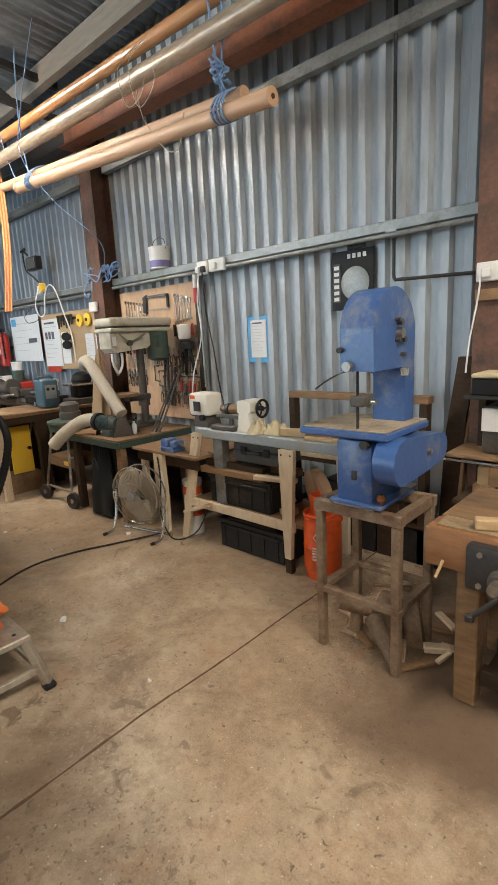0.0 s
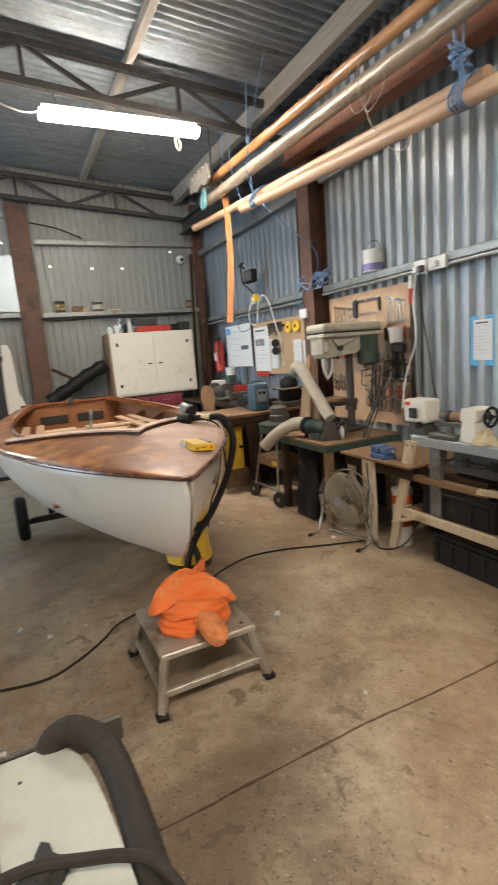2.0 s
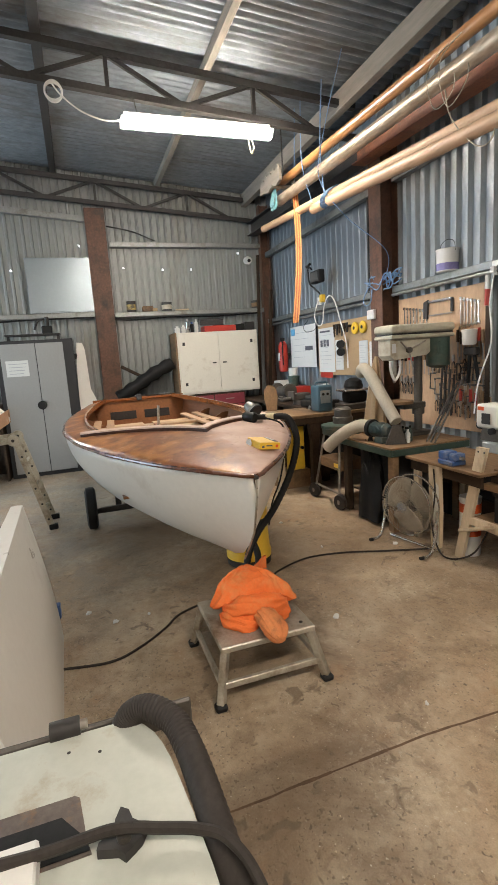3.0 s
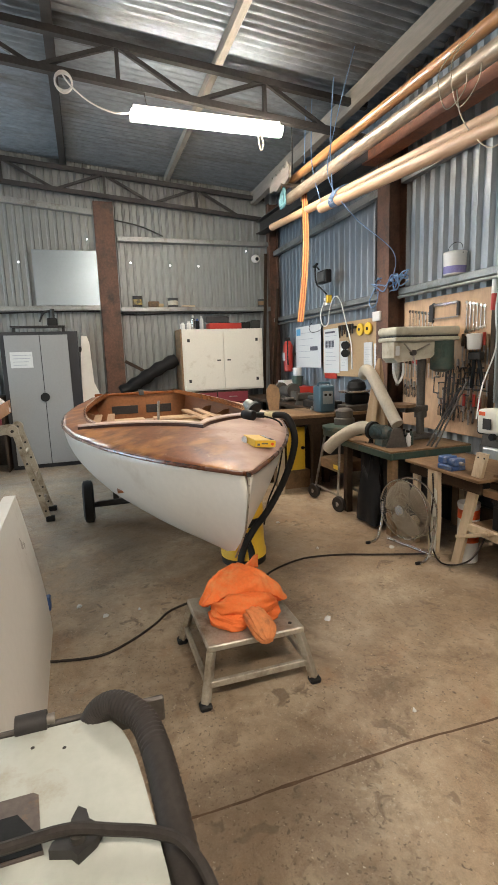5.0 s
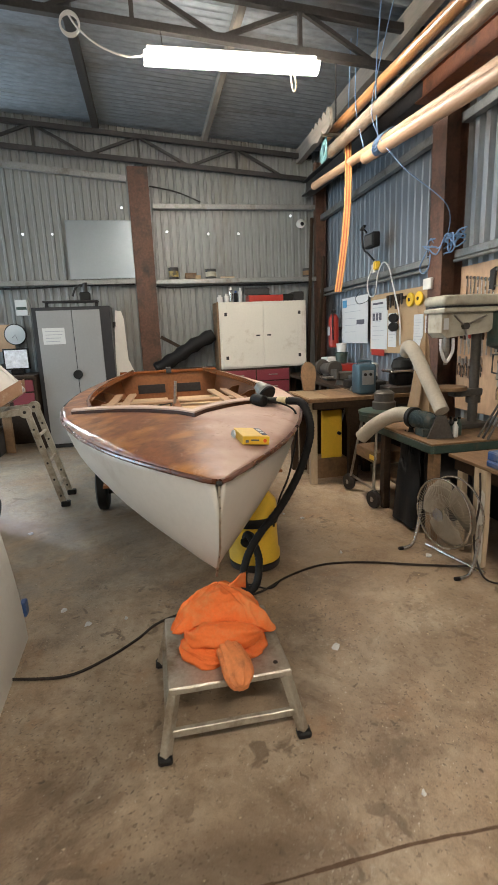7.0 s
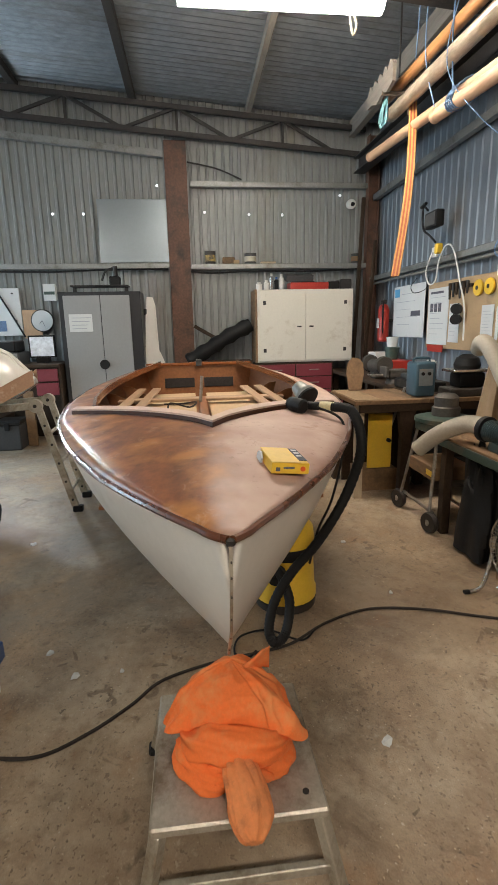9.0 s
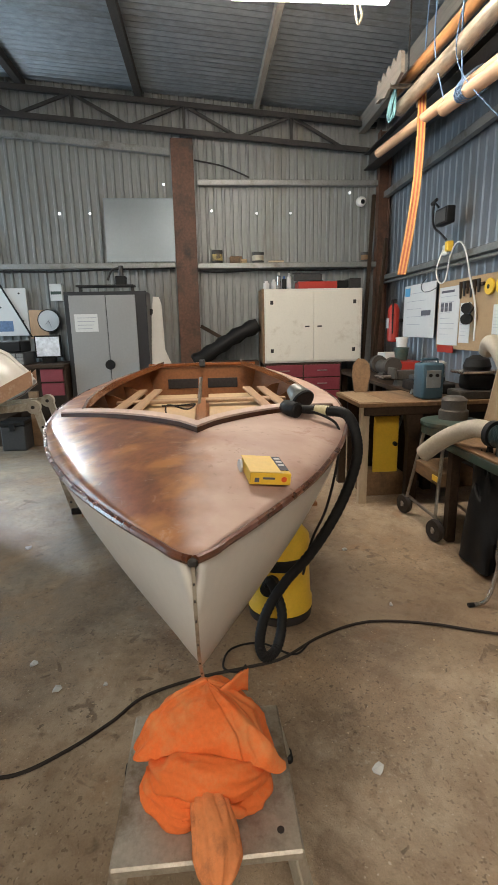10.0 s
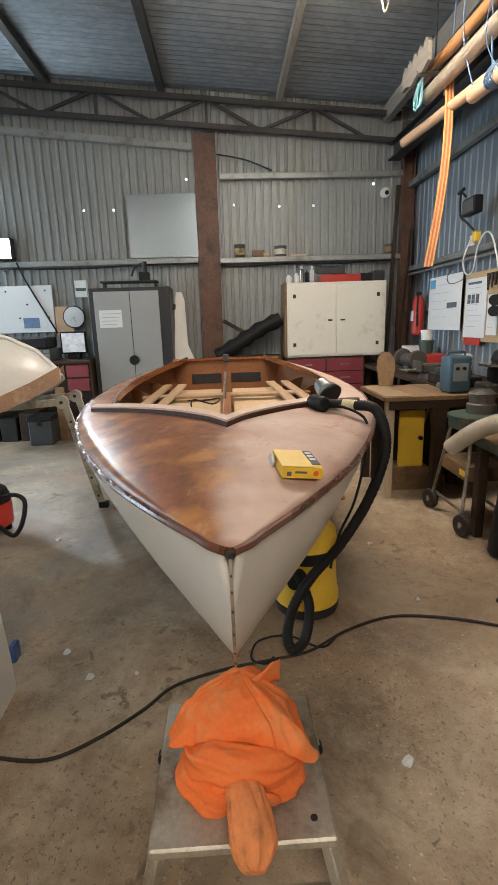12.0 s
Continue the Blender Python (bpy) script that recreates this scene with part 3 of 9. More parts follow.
def hull_section(x, inset=0.0, n=12):
    hb, zs, zk, cb, cz = smooth_at(x)
    hb, cb, zk, cz = max(hb - inset, 0.003), max(cb - inset, 0.002), zk + inset, cz + inset * 0.5
    pts = []
    for k in range(n + 1):
        t = k / n
        p = (1 - t) ** 2 * Vector((0, zk)) + 2 * t * (1 - t) * Vector((cb * 1.25, cz - 0.18 * (1 - t) * min(1, hb * 2))) + t * t * Vector((hb, zs))
        pts.append((p.x, p.y))
    return pts


XS = [-2.05, -2.08, -2.12, -2.2, -2.3, -2.45, -2.6, -2.8, -3.0, -3.25, -3.5, -3.8, -4.1, -4.45, -4.8, -5.15, -5.5, -5.9, -6.3]


def deck_z(x, f):
    hb, zs = smooth_at(x)[:2]
    return zs + 0.075 * (1 - f * f) * min(1.0, hb / 0.5)


def inner_half(x):
    """Half width of the cockpit opening."""
    hb = smooth_at(x)[0]
    return max(0.0, hb - 0.17)


boat = thing("sailing_dinghy", (-4.2, CY, 0.0), "white wooden sailing dinghy with a half-sanded mahogany deck", "boat")
bm = B()
for side in (1, -1):
    rows = []
    for x in XS:
        rake = lambda z, x=x: 0.0
        rows.append([bm.verts.new((x, CY + side * y, z)) for y, z in hull_section(x)])
    for a, b in zip(rows, rows[1:]):
        for k in range(len(a) - 1):
            bm.faces.new((a[k], a[k + 1], b[k + 1], b[k]))
bmesh.ops.remove_doubles(bm, verts=bm.verts, dist=0.003)
hull = part("hull", bm, M_WHITEPAINT, boat, "glossy white painted hull")
so = hull.modifiers.new("planking", "SOLIDIFY")
so.thickness, so.offset = 0.012, -1
bm = B()
for side in (1, -1):
    rows = []
    for x in XS[3:]:
        sec = hull_section(x, 0.022)
        rows.append([bm.verts.new((x, CY + side * y, z - 0.01)) for y, z in sec])
    for a, b in zip(rows, rows[1:]):
        for k in range(len(a) - 1):
            bm.faces.new((a[k], b[k], b[k + 1], a[k + 1]))
part("inner_planking", bm, M_INNERWOOD, boat, "oiled cedar inside of the hull")


def deck_material():
    m = mat("part_sanded_mahogany", (0.21, 0.072, 0.022), 0.30, 0, 0.6, 24, 3.2, 0.03, coat=0.4, stretch=(0.8, 1.0, 1))
    n, link = m.node_tree.nodes, m.node_tree.links.new
    bsdf = n["Principled BSDF"]
    base = bsdf.inputs["Base Color"].links[0].from_socket
    tc = n.new("ShaderNodeTexCoord")
    sep = n.new("ShaderNodeSeparateXYZ")
    link(tc.outputs["Object"], sep.inputs[0])
    nz = n.new("ShaderNodeTexNoise")
    nz.inputs["Scale"].default_value, nz.inputs["Detail"].default_value = 3.5, 6
    link(tc.outputs["Object"], nz.inputs["Vector"])
    add = n.new("ShaderNodeMath")
    add.operation = "MULTIPLY_ADD"
    add.inputs[1].default_value = 0.22
    link(nz.outputs["Fac"], add.inputs[0])
    link(sep.outputs["Y"], add.inputs[2])
    rng = n.new("ShaderNodeMapRange")
    rng.inputs["From Min"].default_value, rng.inputs["From Max"].default_value = 0.79, 0.90
    link(add.outputs[0], rng.inputs["Value"])
    mix = n.new("ShaderNodeMix")
    mix.data_type = "RGBA"
    link(rng.outputs[0], mix.inputs["Factor"])
    link(base, mix.inputs["A"])
    sand = n.new("ShaderNodeValToRGB")
    sand.color_ramp.elements[0].position, sand.color_ramp.elements[1].position = 0.3, 0.75
    sand.color_ramp.elements[0].color, sand.color_ramp.elements[1].color = (0.40, 0.245, 0.185, 1), (0.60, 0.45, 0.375, 1)
    link(nz.outputs["Fac"], sand.inputs["Fac"])
    link(sand.outputs["Color"], mix.inputs["B"])
    # pale dust and golden cut-through patches on the varnished side
    nb = n.new("ShaderNodeTexNoise")
    nb.inputs["Scale"].default_value, nb.inputs["Detail"].default_value, nb.inputs["Distortion"].default_value = 5.5, 8, 0.25
    link(tc.outputs["Object"], nb.inputs["Vector"])
    rb = n.new("ShaderNodeValToRGB")
    rb.color_ramp.elements[0].position, rb.color_ramp.elements[1].position = 0.49, 0.64
    link(nb.outputs["Fac"], rb.inputs["Fac"])
    fac = n.new("ShaderNodeMath")
    fac.operation = "MULTIPLY"
    fac.inputs[1].default_value = 0.75
    link(rb.outputs["Color"], fac.inputs[0])
    mix2 = n.new("ShaderNodeMix")
    mix2.data_type = "RGBA"
    link(fac.outputs[0], mix2.inputs["Factor"])
    link(mix.outputs["Result"], mix2.inputs["A"])
    mix2.inputs["B"].default_value = (0.50, 0.22, 0.055, 1)
    mix3 = n.new("ShaderNodeMix")
    mix3.data_type = "RGBA"
    link(rng.outputs[0], mix3.inputs["Factor"])
    link(mix2.outputs["Result"], mix3.inputs["A"])
    link(mix.outputs["Result"], mix3.inputs["B"])
    link(mix3.outputs["Result"], bsdf.inputs["Base Color"])
    r2 = n.new("ShaderNodeMapRange")
    r2.inputs["To Min"].default_value, r2.inputs["To Max"].default_value = 0.36, 0.62
    link(rng.outputs[0], r2.inputs["Value"])
    link(r2.outputs[0], bsdf.inputs["Roughness"])
    inv = n.new("ShaderNodeMapRange")
    inv.inputs["To Min"].default_value, inv.inputs["To Max"].default_value = 0.18, 0.0
    link(rng.outputs[0], inv.inputs["Value"])
    link(inv.outputs[0], bsdf.inputs["Coat Weight"])
    return m


M_DECK = deck_material()
overlay(M_DECK, times(M_DECK, mask(M_DECK, 34, 0.62, 0.68, 3, 0.5, 0.2), mask(M_DECK, 4, 0.45, 0.6, 3)), (0.20, 0.12, 0.08), 0.5)
overlay(M_DECK, mask(M_DECK, 11, 0.58, 0.74, 6, 0.7, 0.6), (0.62, 0.50, 0.42), 0.4)
overlay(M_DECK, mask(M_DECK, 6, 0.60, 0.70, 5, 0.7, 0.8), (0.27, 0.10, 0.035), 0.4)
APEX_X, SHOULDER_X = -2.91, -3.62
M_STRAKE = mat("worn_strake_varnish", (0.11, 0.036, 0.014), 0.28, 0, 0.6, 22, 5, 0.04, coat=0.4)
M_DARKMAHOG = mat("dark_mahogany", (0.06, 0.022, 0.010), 0.4, 0, 0.4, 22, 3, 0.05)
M_SANDEDPINK = mat("sanded_mahogany", (0.56, 0.42, 0.35), 0.6, 0, 0.15, 40, 3, 0.05, stretch=(0.3, 1, 1))


def strip(pts, width, low, high, side):
    """A rail along pts, width deep towards the stern, from low to high about them, as one mesh."""
    bm = B()
    rows = []
    for p in pts:
        p = Vector(p)
        rows.append([bm.verts.new(p + Vector((dx, 0, dz))) for dx, dz in ((0, low), (0, high), (-width, high), (-width, low))])
    for a, b in zip(rows, rows[1:]):
        for k in range(4):
            bm.faces.new((a[k], a[(k + 1) % 4], b[(k + 1) % 4], b[k]))
    bm.faces.new(rows[0])
    bm.faces.new(rows[-1])
    return bm



def tape(pts, width, low, high):
    """A thin rail along pts, width across y, as one mesh."""
    bm = B()
    rows = []
    for p in pts:
        p = Vector(p)
        rows.append([bm.verts.new(p + Vector((0, dy, dz))) for dy, dz in ((-width / 2, low), (-width / 2, high), (width / 2, high), (width / 2, low))])
    for a, b in zip(rows, rows[1:]):
        for k in range(4):
            bm.faces.new((a[k], a[(k + 1) % 4], b[(k + 1) % 4], b[k]))
    bm.faces.new(rows[0])
    bm.faces.new(rows[-1])
    return bm


def deck_limit(x):
    """Inner edge of the deck at x, as a share of the half beam."""
    hb = smooth_at(x)[0]
    if x > APEX_X:
        return 0.0
    v = (APEX_X - x) / (APEX_X - SHOULDER_X)
    return min(v * 0.80, inner_half(x) / hb) if v < 1 else inner_half(x) / hb


bm = B()
dx = XS[:8] + [-2.9, -2.97, -3.05, -3.15, -3.25, -3.35, -3.45, -3.55, -3.64, -3.8, -4.0, -4.3, -4.6, -4.9, -5.2, -5.5, -5.8, -6.1, -6.3]
for side in (1, -1):
    rows = []
    for x in dx:
        hb, lim = smooth_at(x)[0], deck_limit(x)
        rows.append([bm.verts.new((x, CY + side * hb * (lim + (1 - lim) * k / 8), deck_z(x, lim + (1 - lim) * k / 8) + 0.006)) for k in range(9)])
    for a, b in zip(rows, rows[1:]):
        for k in range(8):
            bm.faces.new((a[k], a[k + 1], b[k + 1], b[k]))
bmesh.ops.remove_doubles(bm, verts=bm.verts, dist=0.002)
deck = part("deck", bm, M_DECK, boat, "mahogany deck, varnish half sanded off")
so = deck.modifiers.new("ply", "SOLIDIFY")
so.thickness, so.offset = 0.010, -1
for side in (1, -1):
    pts = [(x, CY + side * (smooth_at(x)[0] + 0.006), smooth_at(x)[1] - 0.004) for x in XS]
    part("rubbing_strake", tube(B(), spline([(-2.042, CY + side * 0.006, 0.998)] + pts[1:], 3), 0.0105, 8), M_STRAKE, boat, "dark varnished rubbing strake")
    pts = [(APEX_X + 0.03, CY, deck_z(-2.97, 0) + 0.012)]
    for k in range(1, 9):
        x = APEX_X + (SHOULDER_X - 0.05 - APEX_X) * k / 8
        f = min(0.98, (k / 8) * 0.93)
        pts.append((x, CY + side * smooth_at(x)[0] * f, deck_z(x, f) + 0.012))
    part("spray_rail", strip(pts, 0.007, -0.014, 0.012, side), M_DARKMAHOG, boat, "dark V-shaped spray coaming")
    part("spray_board", strip([Vector(p) + Vector((-0.007, 0, 0.0)) for p in pts], 0.10, -0.004, 0.020, side), M_SANDEDPINK, boat, "sanded pale ledge behind the spray coaming")
    pts = [(x, CY + side * inner_half(x), deck_z(x, deck_limit(x)) + 0.004) for x in (-3.66, -3.8, -4.0, -4.3, -4.6, -4.9, -5.2, -5.5, -5.8, -6.1, -6.28)]
    part("side_coaming", tape(pts, 0.018, -0.022, 0.024), M_MAHOG, boat)
# transom with two flaps
hb, zs = smooth_at(-6.30)[:2]
bm = B()
sec = hull_section(-6.30)
outline = [(y, z) for y, z in sec] + [(0.0, zs + 0.055)] + [(-y, z) for y, z in sec[::-1]][:-1]
prism(bm, outline, frame_m((-6.31, CY, 0), (0, 1, 0), (0, 0, 1)), 0.025)
part("transom", bm, M_INNERWOOD, boat, "varnished mahogany transom")
part("transom_cap", beam(B(), (-6.29, CY - hb + 0.02, zs + 0.03), (-6.29, CY + hb - 0.02, zs + 0.03), 0.05, 0.03, 0.006), M_MAHOG, boat)
for side in (1, -1):
    f = part("transom_flap", box(B(), -6.286, -6.278, CY + side * 0.05, CY + side * 0.36, 0.86, 0.96, 0.003), M_DARKSTEEL, boat, "dark open drain flap")
part("rudder_fitting", box(B(), -6.34, -6.24, CY - 0.03, CY + 0.03, 1.08, 1.15, 0.008), M_GREYPLASTIC, boat)
M_BENCHWOOD2 = mat("sanded_brown_slat", (0.40, 0.26, 0.155), 0.6, 0, 0.2, 40, 3, 0.08, stretch=(0.2, 1, 1))
# cockpit: floor, thwart, side benches, case, mast step
part("sole", box(B(), -6.2, -3.1, CY - 0.5, CY + 0.5, 0.70, 0.715), M_INNERWOOD, boat)
for side in (1, -1):
    part("floor_board", box(B(), -5.7, -4.15, CY + (0.05 if side > 0 else -0.45), CY + (0.45 if side > 0 else -0.05), 0.855, 0.87, 0.004), M_SANDED, boat, "freshly sanded pale floor board")
    for k in range(2):
        y = CY + side * (0.50 + 0.13 * k)
        part("bench_slat", beam(B(), (-4.0, y, 0.90), (-5.6, y - side * 0.10, 0.93), 0.075, 0.022, 0.005), M_BENCHWOOD2, boat, "sanded loose bench slat")
    for x in (-4.0, -4.5, -5.0, -5.5):
        y = smooth_at(x)[0]
        bmr = B()
        prism(bmr, [(0, 0.62), (side * (y - 0.12), 0.72), (side * (y - 0.05), 0.98), (side * (y - 0.12), 0.97)], frame_m((x, CY, 0), (0, 1, 0), (0, 0, 1)), 0.02)
        part("frame_knee", bmr, M_INNERWOOD, boat)
part("thwart", box(B(), -5.05, -4.93, CY - 0.66, CY + 0.66, 0.90, 0.925, 0.006), M_BENCHWOOD2, boat, "sanded pale thwart")
part("centre_case", box(B(), -5.0, -3.9, CY - 0.028, CY + 0.028, 0.74, 0.93, 0.006), M_INNERWOOD, boat)
part("tiller_post", rod(B(), (-4.7, CY - 0.02, 0.92), (-4.72, CY, 1.12), 0.012), M_BARESTEEL, boat)
bm = B()
tube(bm, spline([(-4.6, CY - 0.28, 0.935), (-4.5, CY - 0.15, 0.95), (-4.62, CY - 0.05, 0.94), (-4.45, CY - 0.1, 0.93), (-4.55, CY - 0.25, 0.94), (-4.35, CY - 0.2, 0.77)], 6), 0.006, 6)
part("bootlace", bm, M_DUSTBLACK, boat)
# stem band, painter notch
bm = B()
stem = [(-2.044, CY, 0.985), (-2.046, CY, 0.90), (-2.080, CY, 0.81), (-2.114, CY, 0.72), (-2.20, CY, 0.62), (-2.295, CY, 0.522)]
for a, b in zip(stem, stem[1:]):
    beam(bm, a, b, 0.008, 0.006)
band_ob = part("stem_band", bm, M_ALU, boat, "bare metal stem band")
for x, z in ((-2.038, 0.945), (-2.040, 0.905), (-2.060, 0.845), (-2.094, 0.765), (-2.150, 0.675), (-2.24, 0.577)):
    part("screw", rod(B(), (x, CY, z), (x + 0.005, CY, z), 0.0022, seg=8), M_GUARD, band_ob)
part("bow_plate", box(B(), -2.075, -2.032, CY - 0.011, CY + 0.011, 0.984, 1.001, 0.004), M_DARKSTEEL, boat, "dark bow notch plate")

trolley = thing("launching_trolley", (-4.5, CY, 0.0), "dark steel launching trolley with black wheels under the dinghy", "trolley")
part("axle", rod(B(), (-4.85, CY - 0.72, 0.16), (-4.85, CY + 0.72, 0.16), 0.025), M_DARKSTEEL, trolley)
part("spine", beam(B(), (-5.6, CY, 0.30), (-3.55, CY, 0.28), 0.06, 0.06), M_DARKSTEEL, trolley)
for side in (1, -1):
    y = CY + side * 0.70
    part("strut", beam(B(), (-4.85, y - side * 0.08, 0.17), (-4.4, CY, 0.30), 0.04, 0.04), M_DARKSTEEL, trolley)
    part("chock", beam(B(), (-4.85, y - side * 0.25, 0.17), (-4.85, y - side * 0.25, 0.53), 0.09, 0.05), M_DARKSTEEL, trolley)
    w = part("wheel", turned(B(), [(0.05, -0.045), (0.16, -0.05), (0.195, -0.035), (0.2, 0.0), (0.195, 0.035), (0.16, 0.05), (0.05, 0.045)], Matrix.Translation((-4.85, y, 0.2)) @ pose(0, 0, 0, 90), 28), M_BLACK, trolley, "black rubber wheel")
part("keel_block", box(B(), -4.5, -4.3, CY - 0.1, CY + 0.1, 0.33, 0.42, 0.005), M_DARKWOOD, trolley)


# ---- the step stool and its cloth ----
def step_stool():
    t = thing("step_stool", (-2.235, 0.735, 0), "worn aluminium step stool with flared legs and black feet", "stool")
    x0, x1, y0, y1, z = -2.47, -2.0, 0.51, 0.965, 0.262
    part("tread", box(B(), x0, x1, y0, y1, z - 0.03, z, 0.006), M_ALU, t, "scuffed aluminium tread plate")
    part("eyelet", rod(B(), (-2.055, 0.915, z - 0.002), (-2.055, 0.915, z + 0.0025), 0.009, seg=16), M_DARKSTEEL, t)
    feet = {}
    for sx in (-1, 1):
        for sy in (-1, 1):
            cx, cy = (x0 if sx < 0 else x1), (y0 if sy < 0 else y1)
            top, foot = Vector((cx - sx * 0.02, cy - sy * 0.02, z - 0.028)), Vector((cx + sx * 0.035, cy + sy * 0.03, 0.012))
            feet[sx, sy] = (top, foot)
            leg = part("leg", beam(B(), top, foot, 0.035, 0.035, 0.004), M_ALU, t)
            part("foot", box(B(), foot.x - 0.026, foot.x + 0.026, foot.y - 0.026, foot.y + 0.026, 0, 0.03, 0.008), M_BLACK, t, "black rubber foot")
    for a, b in (((-1, -1), (-1, 1)), ((1, -1), (1, 1)), ((-1, -1), (1, -1)), ((-1, 1), (1, 1))):
        pa, pb = (feet[k][0].lerp(feet[k][1], 0.62) for k in (a, b))
        part("stretcher", beam(B(), pa, pb, 0.022, 0.03, 0.003), M_ALU, t)
    return t


step_stool()


def crease(p, f, amp):
    """Sharp-edged folds: ridged noise."""
    return amp * (1 - 2 * abs(noise.noise(p * f)))


def lathed_cloth(rings, seg, point):
    """A cloth surface from point(u, a), closed round a."""
    bm = B()
    grid = [[bm.verts.new(point(i / rings, 2 * math.pi * k / seg)) for k in range(seg)] for i in range(rings + 1)]
    for p, q in zip(grid, grid[1:]):
        for k in range(seg):
            bm.faces.new((p[k], p[(k + 1) % seg], q[(k + 1) % seg], q[k]))
    return bm, grid


def closed_curve(pts, a):
    """A point at angle a on the smooth closed curve through pts."""
    n = len(pts)
    f = (a / (2 * math.pi)) % 1.0 * n
    i, t = int(f) % n, f - int(f)
    p, q, r, w = (Vector(pts[(i + k) % n]) for k in (-1, 0, 1, 2))
    return 0.5 * (2 * q + (r - p) * t + (2 * p - 5 * q + 4 * r - w) * t * t + (3 * q - p - 3 * r + w) * t ** 3)


def fold_roll(pts, radius, seed, squash=0.8, floor_z=0.264, pleats=0.016, seg=64):
    """A rolled fold of cloth along pts with sharp creases running askew along it."""
    path = spline(pts, 22)
    n = len(path) - 1

    def point(u, a):
        k = min(n, int(u * n + 0.5))
        p = path[k]
        d = (path[min(k + 1, n)] - path[max(k - 1, 0)]).normalized()
        side = d.cross(Vector((0, 0, 1))).normalized()
        end = min(1.0, 0.35 + 2.6 * min(u, 1 - u)) if min(u, 1 - u) < 0.25 else 1.0
        q = Vector((math.cos(a) * 0.8, math.sin(a) * 0.8, u * 2.4 + seed))
        r = radius * end * (1 + 0.22 * noise.noise(q * 1.3)) + crease(q, 1.15, pleats) * 0.8 + crease(q + Vector((4, 2, 1)), 2.2, pleats * 0.35)
        v = p + side * r * math.cos(a) + Vector((0, 0, squash * r * math.sin(a)))
        return Vector((v.x, v.y, max(floor_z, v.z)))

    bm, grid = lathed_cloth(n, seg, point)
    bm.faces.new(grid[0][::-1])
    bm.faces.new(grid[-1])
    return bm


def orange_cloth():
    """Crumpled overalls: a flat base, rolled folds, a hood hanging over them, and a stuffed sleeve."""
    base = 0.264
    t = thing("orange_overalls", (-2.24, 0.745, base), "crumpled bright orange overalls heaped on the step stool", "cloth")
    peak = Vector((-2.345, 0.745, 0.462))
    hem = [(-2.172, 0.745, 0.384), (-2.142, 0.835, 0.372), (-2.160, 0.908, 0.308), (-2.265, 0.905, 0.276), (-2.375, 0.840, 0.270), (-2.420, 0.740, 0.268), (-2.375, 0.635, 0.270), (-2.285, 0.572, 0.285), (-2.218, 0.562, 0.322), (-2.190, 0.640, 0.366)]

    def hood(u, a):
        h = closed_curve(hem, a)
        lip = max(0.0, (u - 0.90) / 0.10)
        w = min(1.0, u / 0.90)
        p = peak.lerp(h, w)
        out = Vector((h.x + 2.26, h.y - 0.745, 0)).normalized()
        p += (out * 0.030 + Vector((0, 0, 0.040))) * math.sin(math.pi * w) ** 0.9
        q = Vector((math.cos(a) * 1.1, math.sin(a) * 1.1, 1.3 * w))
        p += (out * 0.6 + Vector((0, 0, 0.8))) * (crease(q, 1.35, 0.022) + crease(q + Vector((3, 1, 5)), 2.9, 0.009)) * (0.25 + 0.75 * w)
        # two long pleats that run from beside the peak down to the hem
        for a0, turn, depth in ((0.30, 1.15, 0.030), (5.70, -1.2, 0.022), (1.75, 0.5, 0.018), (0.05, 0.5, 0.016)):
            d = (a - a0 - turn * w + math.pi) % (2 * math.pi) - math.pi
            p += (out + Vector((0, 0, 0.7))) * depth * w * (1 - w * 0.3) * (math.exp(-(d / 0.36) ** 2) if d < 0 else math.exp(-(d / 0.035) ** 2))
        p += (Vector((0, 0, -0.010)) - out * 0.034) * lip ** 1.4 + out * 0.006 * math.sin(math.pi * lip)
        return Vector((p.x, p.y, max(base + 0.003, p.z)))

    bm, grid = lathed_cloth(72, 260, hood)
    bm.faces.new(grid[0])
    hd = part("hood", bm, M_ORANGE, t)
    md = hd.modifiers.new("cloth_thickness", "SOLIDIFY")
    md.thickness, md.offset = 0.005, -1
    part("front_fold", fold_roll([(-2.25, 0.610, 0.322), (-2.175, 0.630, 0.338), (-2.140, 0.690, 0.352), (-2.130, 0.760, 0.356), (-2.138, 0.835, 0.344), (-2.185, 0.878, 0.318)], 0.040, 1.0, 1.0), M_ORANGE, t)
    part("left_fold", fold_roll([(-2.25, 0.600, 0.286), (-2.18, 0.600, 0.286), (-2.130, 0.632, 0.284), (-2.104, 0.682, 0.280), (-2.14, 0.735, 0.280)], 0.027, 6.0, 0.85), M_ORANGE, t)
    part("left_tuck", fold_roll([(-2.20, 0.585, 0.315), (-2.145, 0.612, 0.313), (-2.10, 0.665, 0.302), (-2.085, 0.715, 0.292)], 0.018, 9.0, 0.8, pleats=0.009), M_ORANGE, t)
    part("right_fold", fold_roll([(-2.125, 0.790, 0.284), (-2.125, 0.832, 0.284), (-2.16, 0.868, 0.284), (-2.23, 0.885, 0.284)], 0.024, 12.0, 0.85), M_ORANGE, t)
    part("base_fold", turned(B(), [(0.105, base + 0.001), (0.110, base + 0.012), (0.090, base + 0.045), (0.05, base + 0.075)], Matrix.Translation((-2.245, 0.742, 0)), 40), M_ORANGE, t)
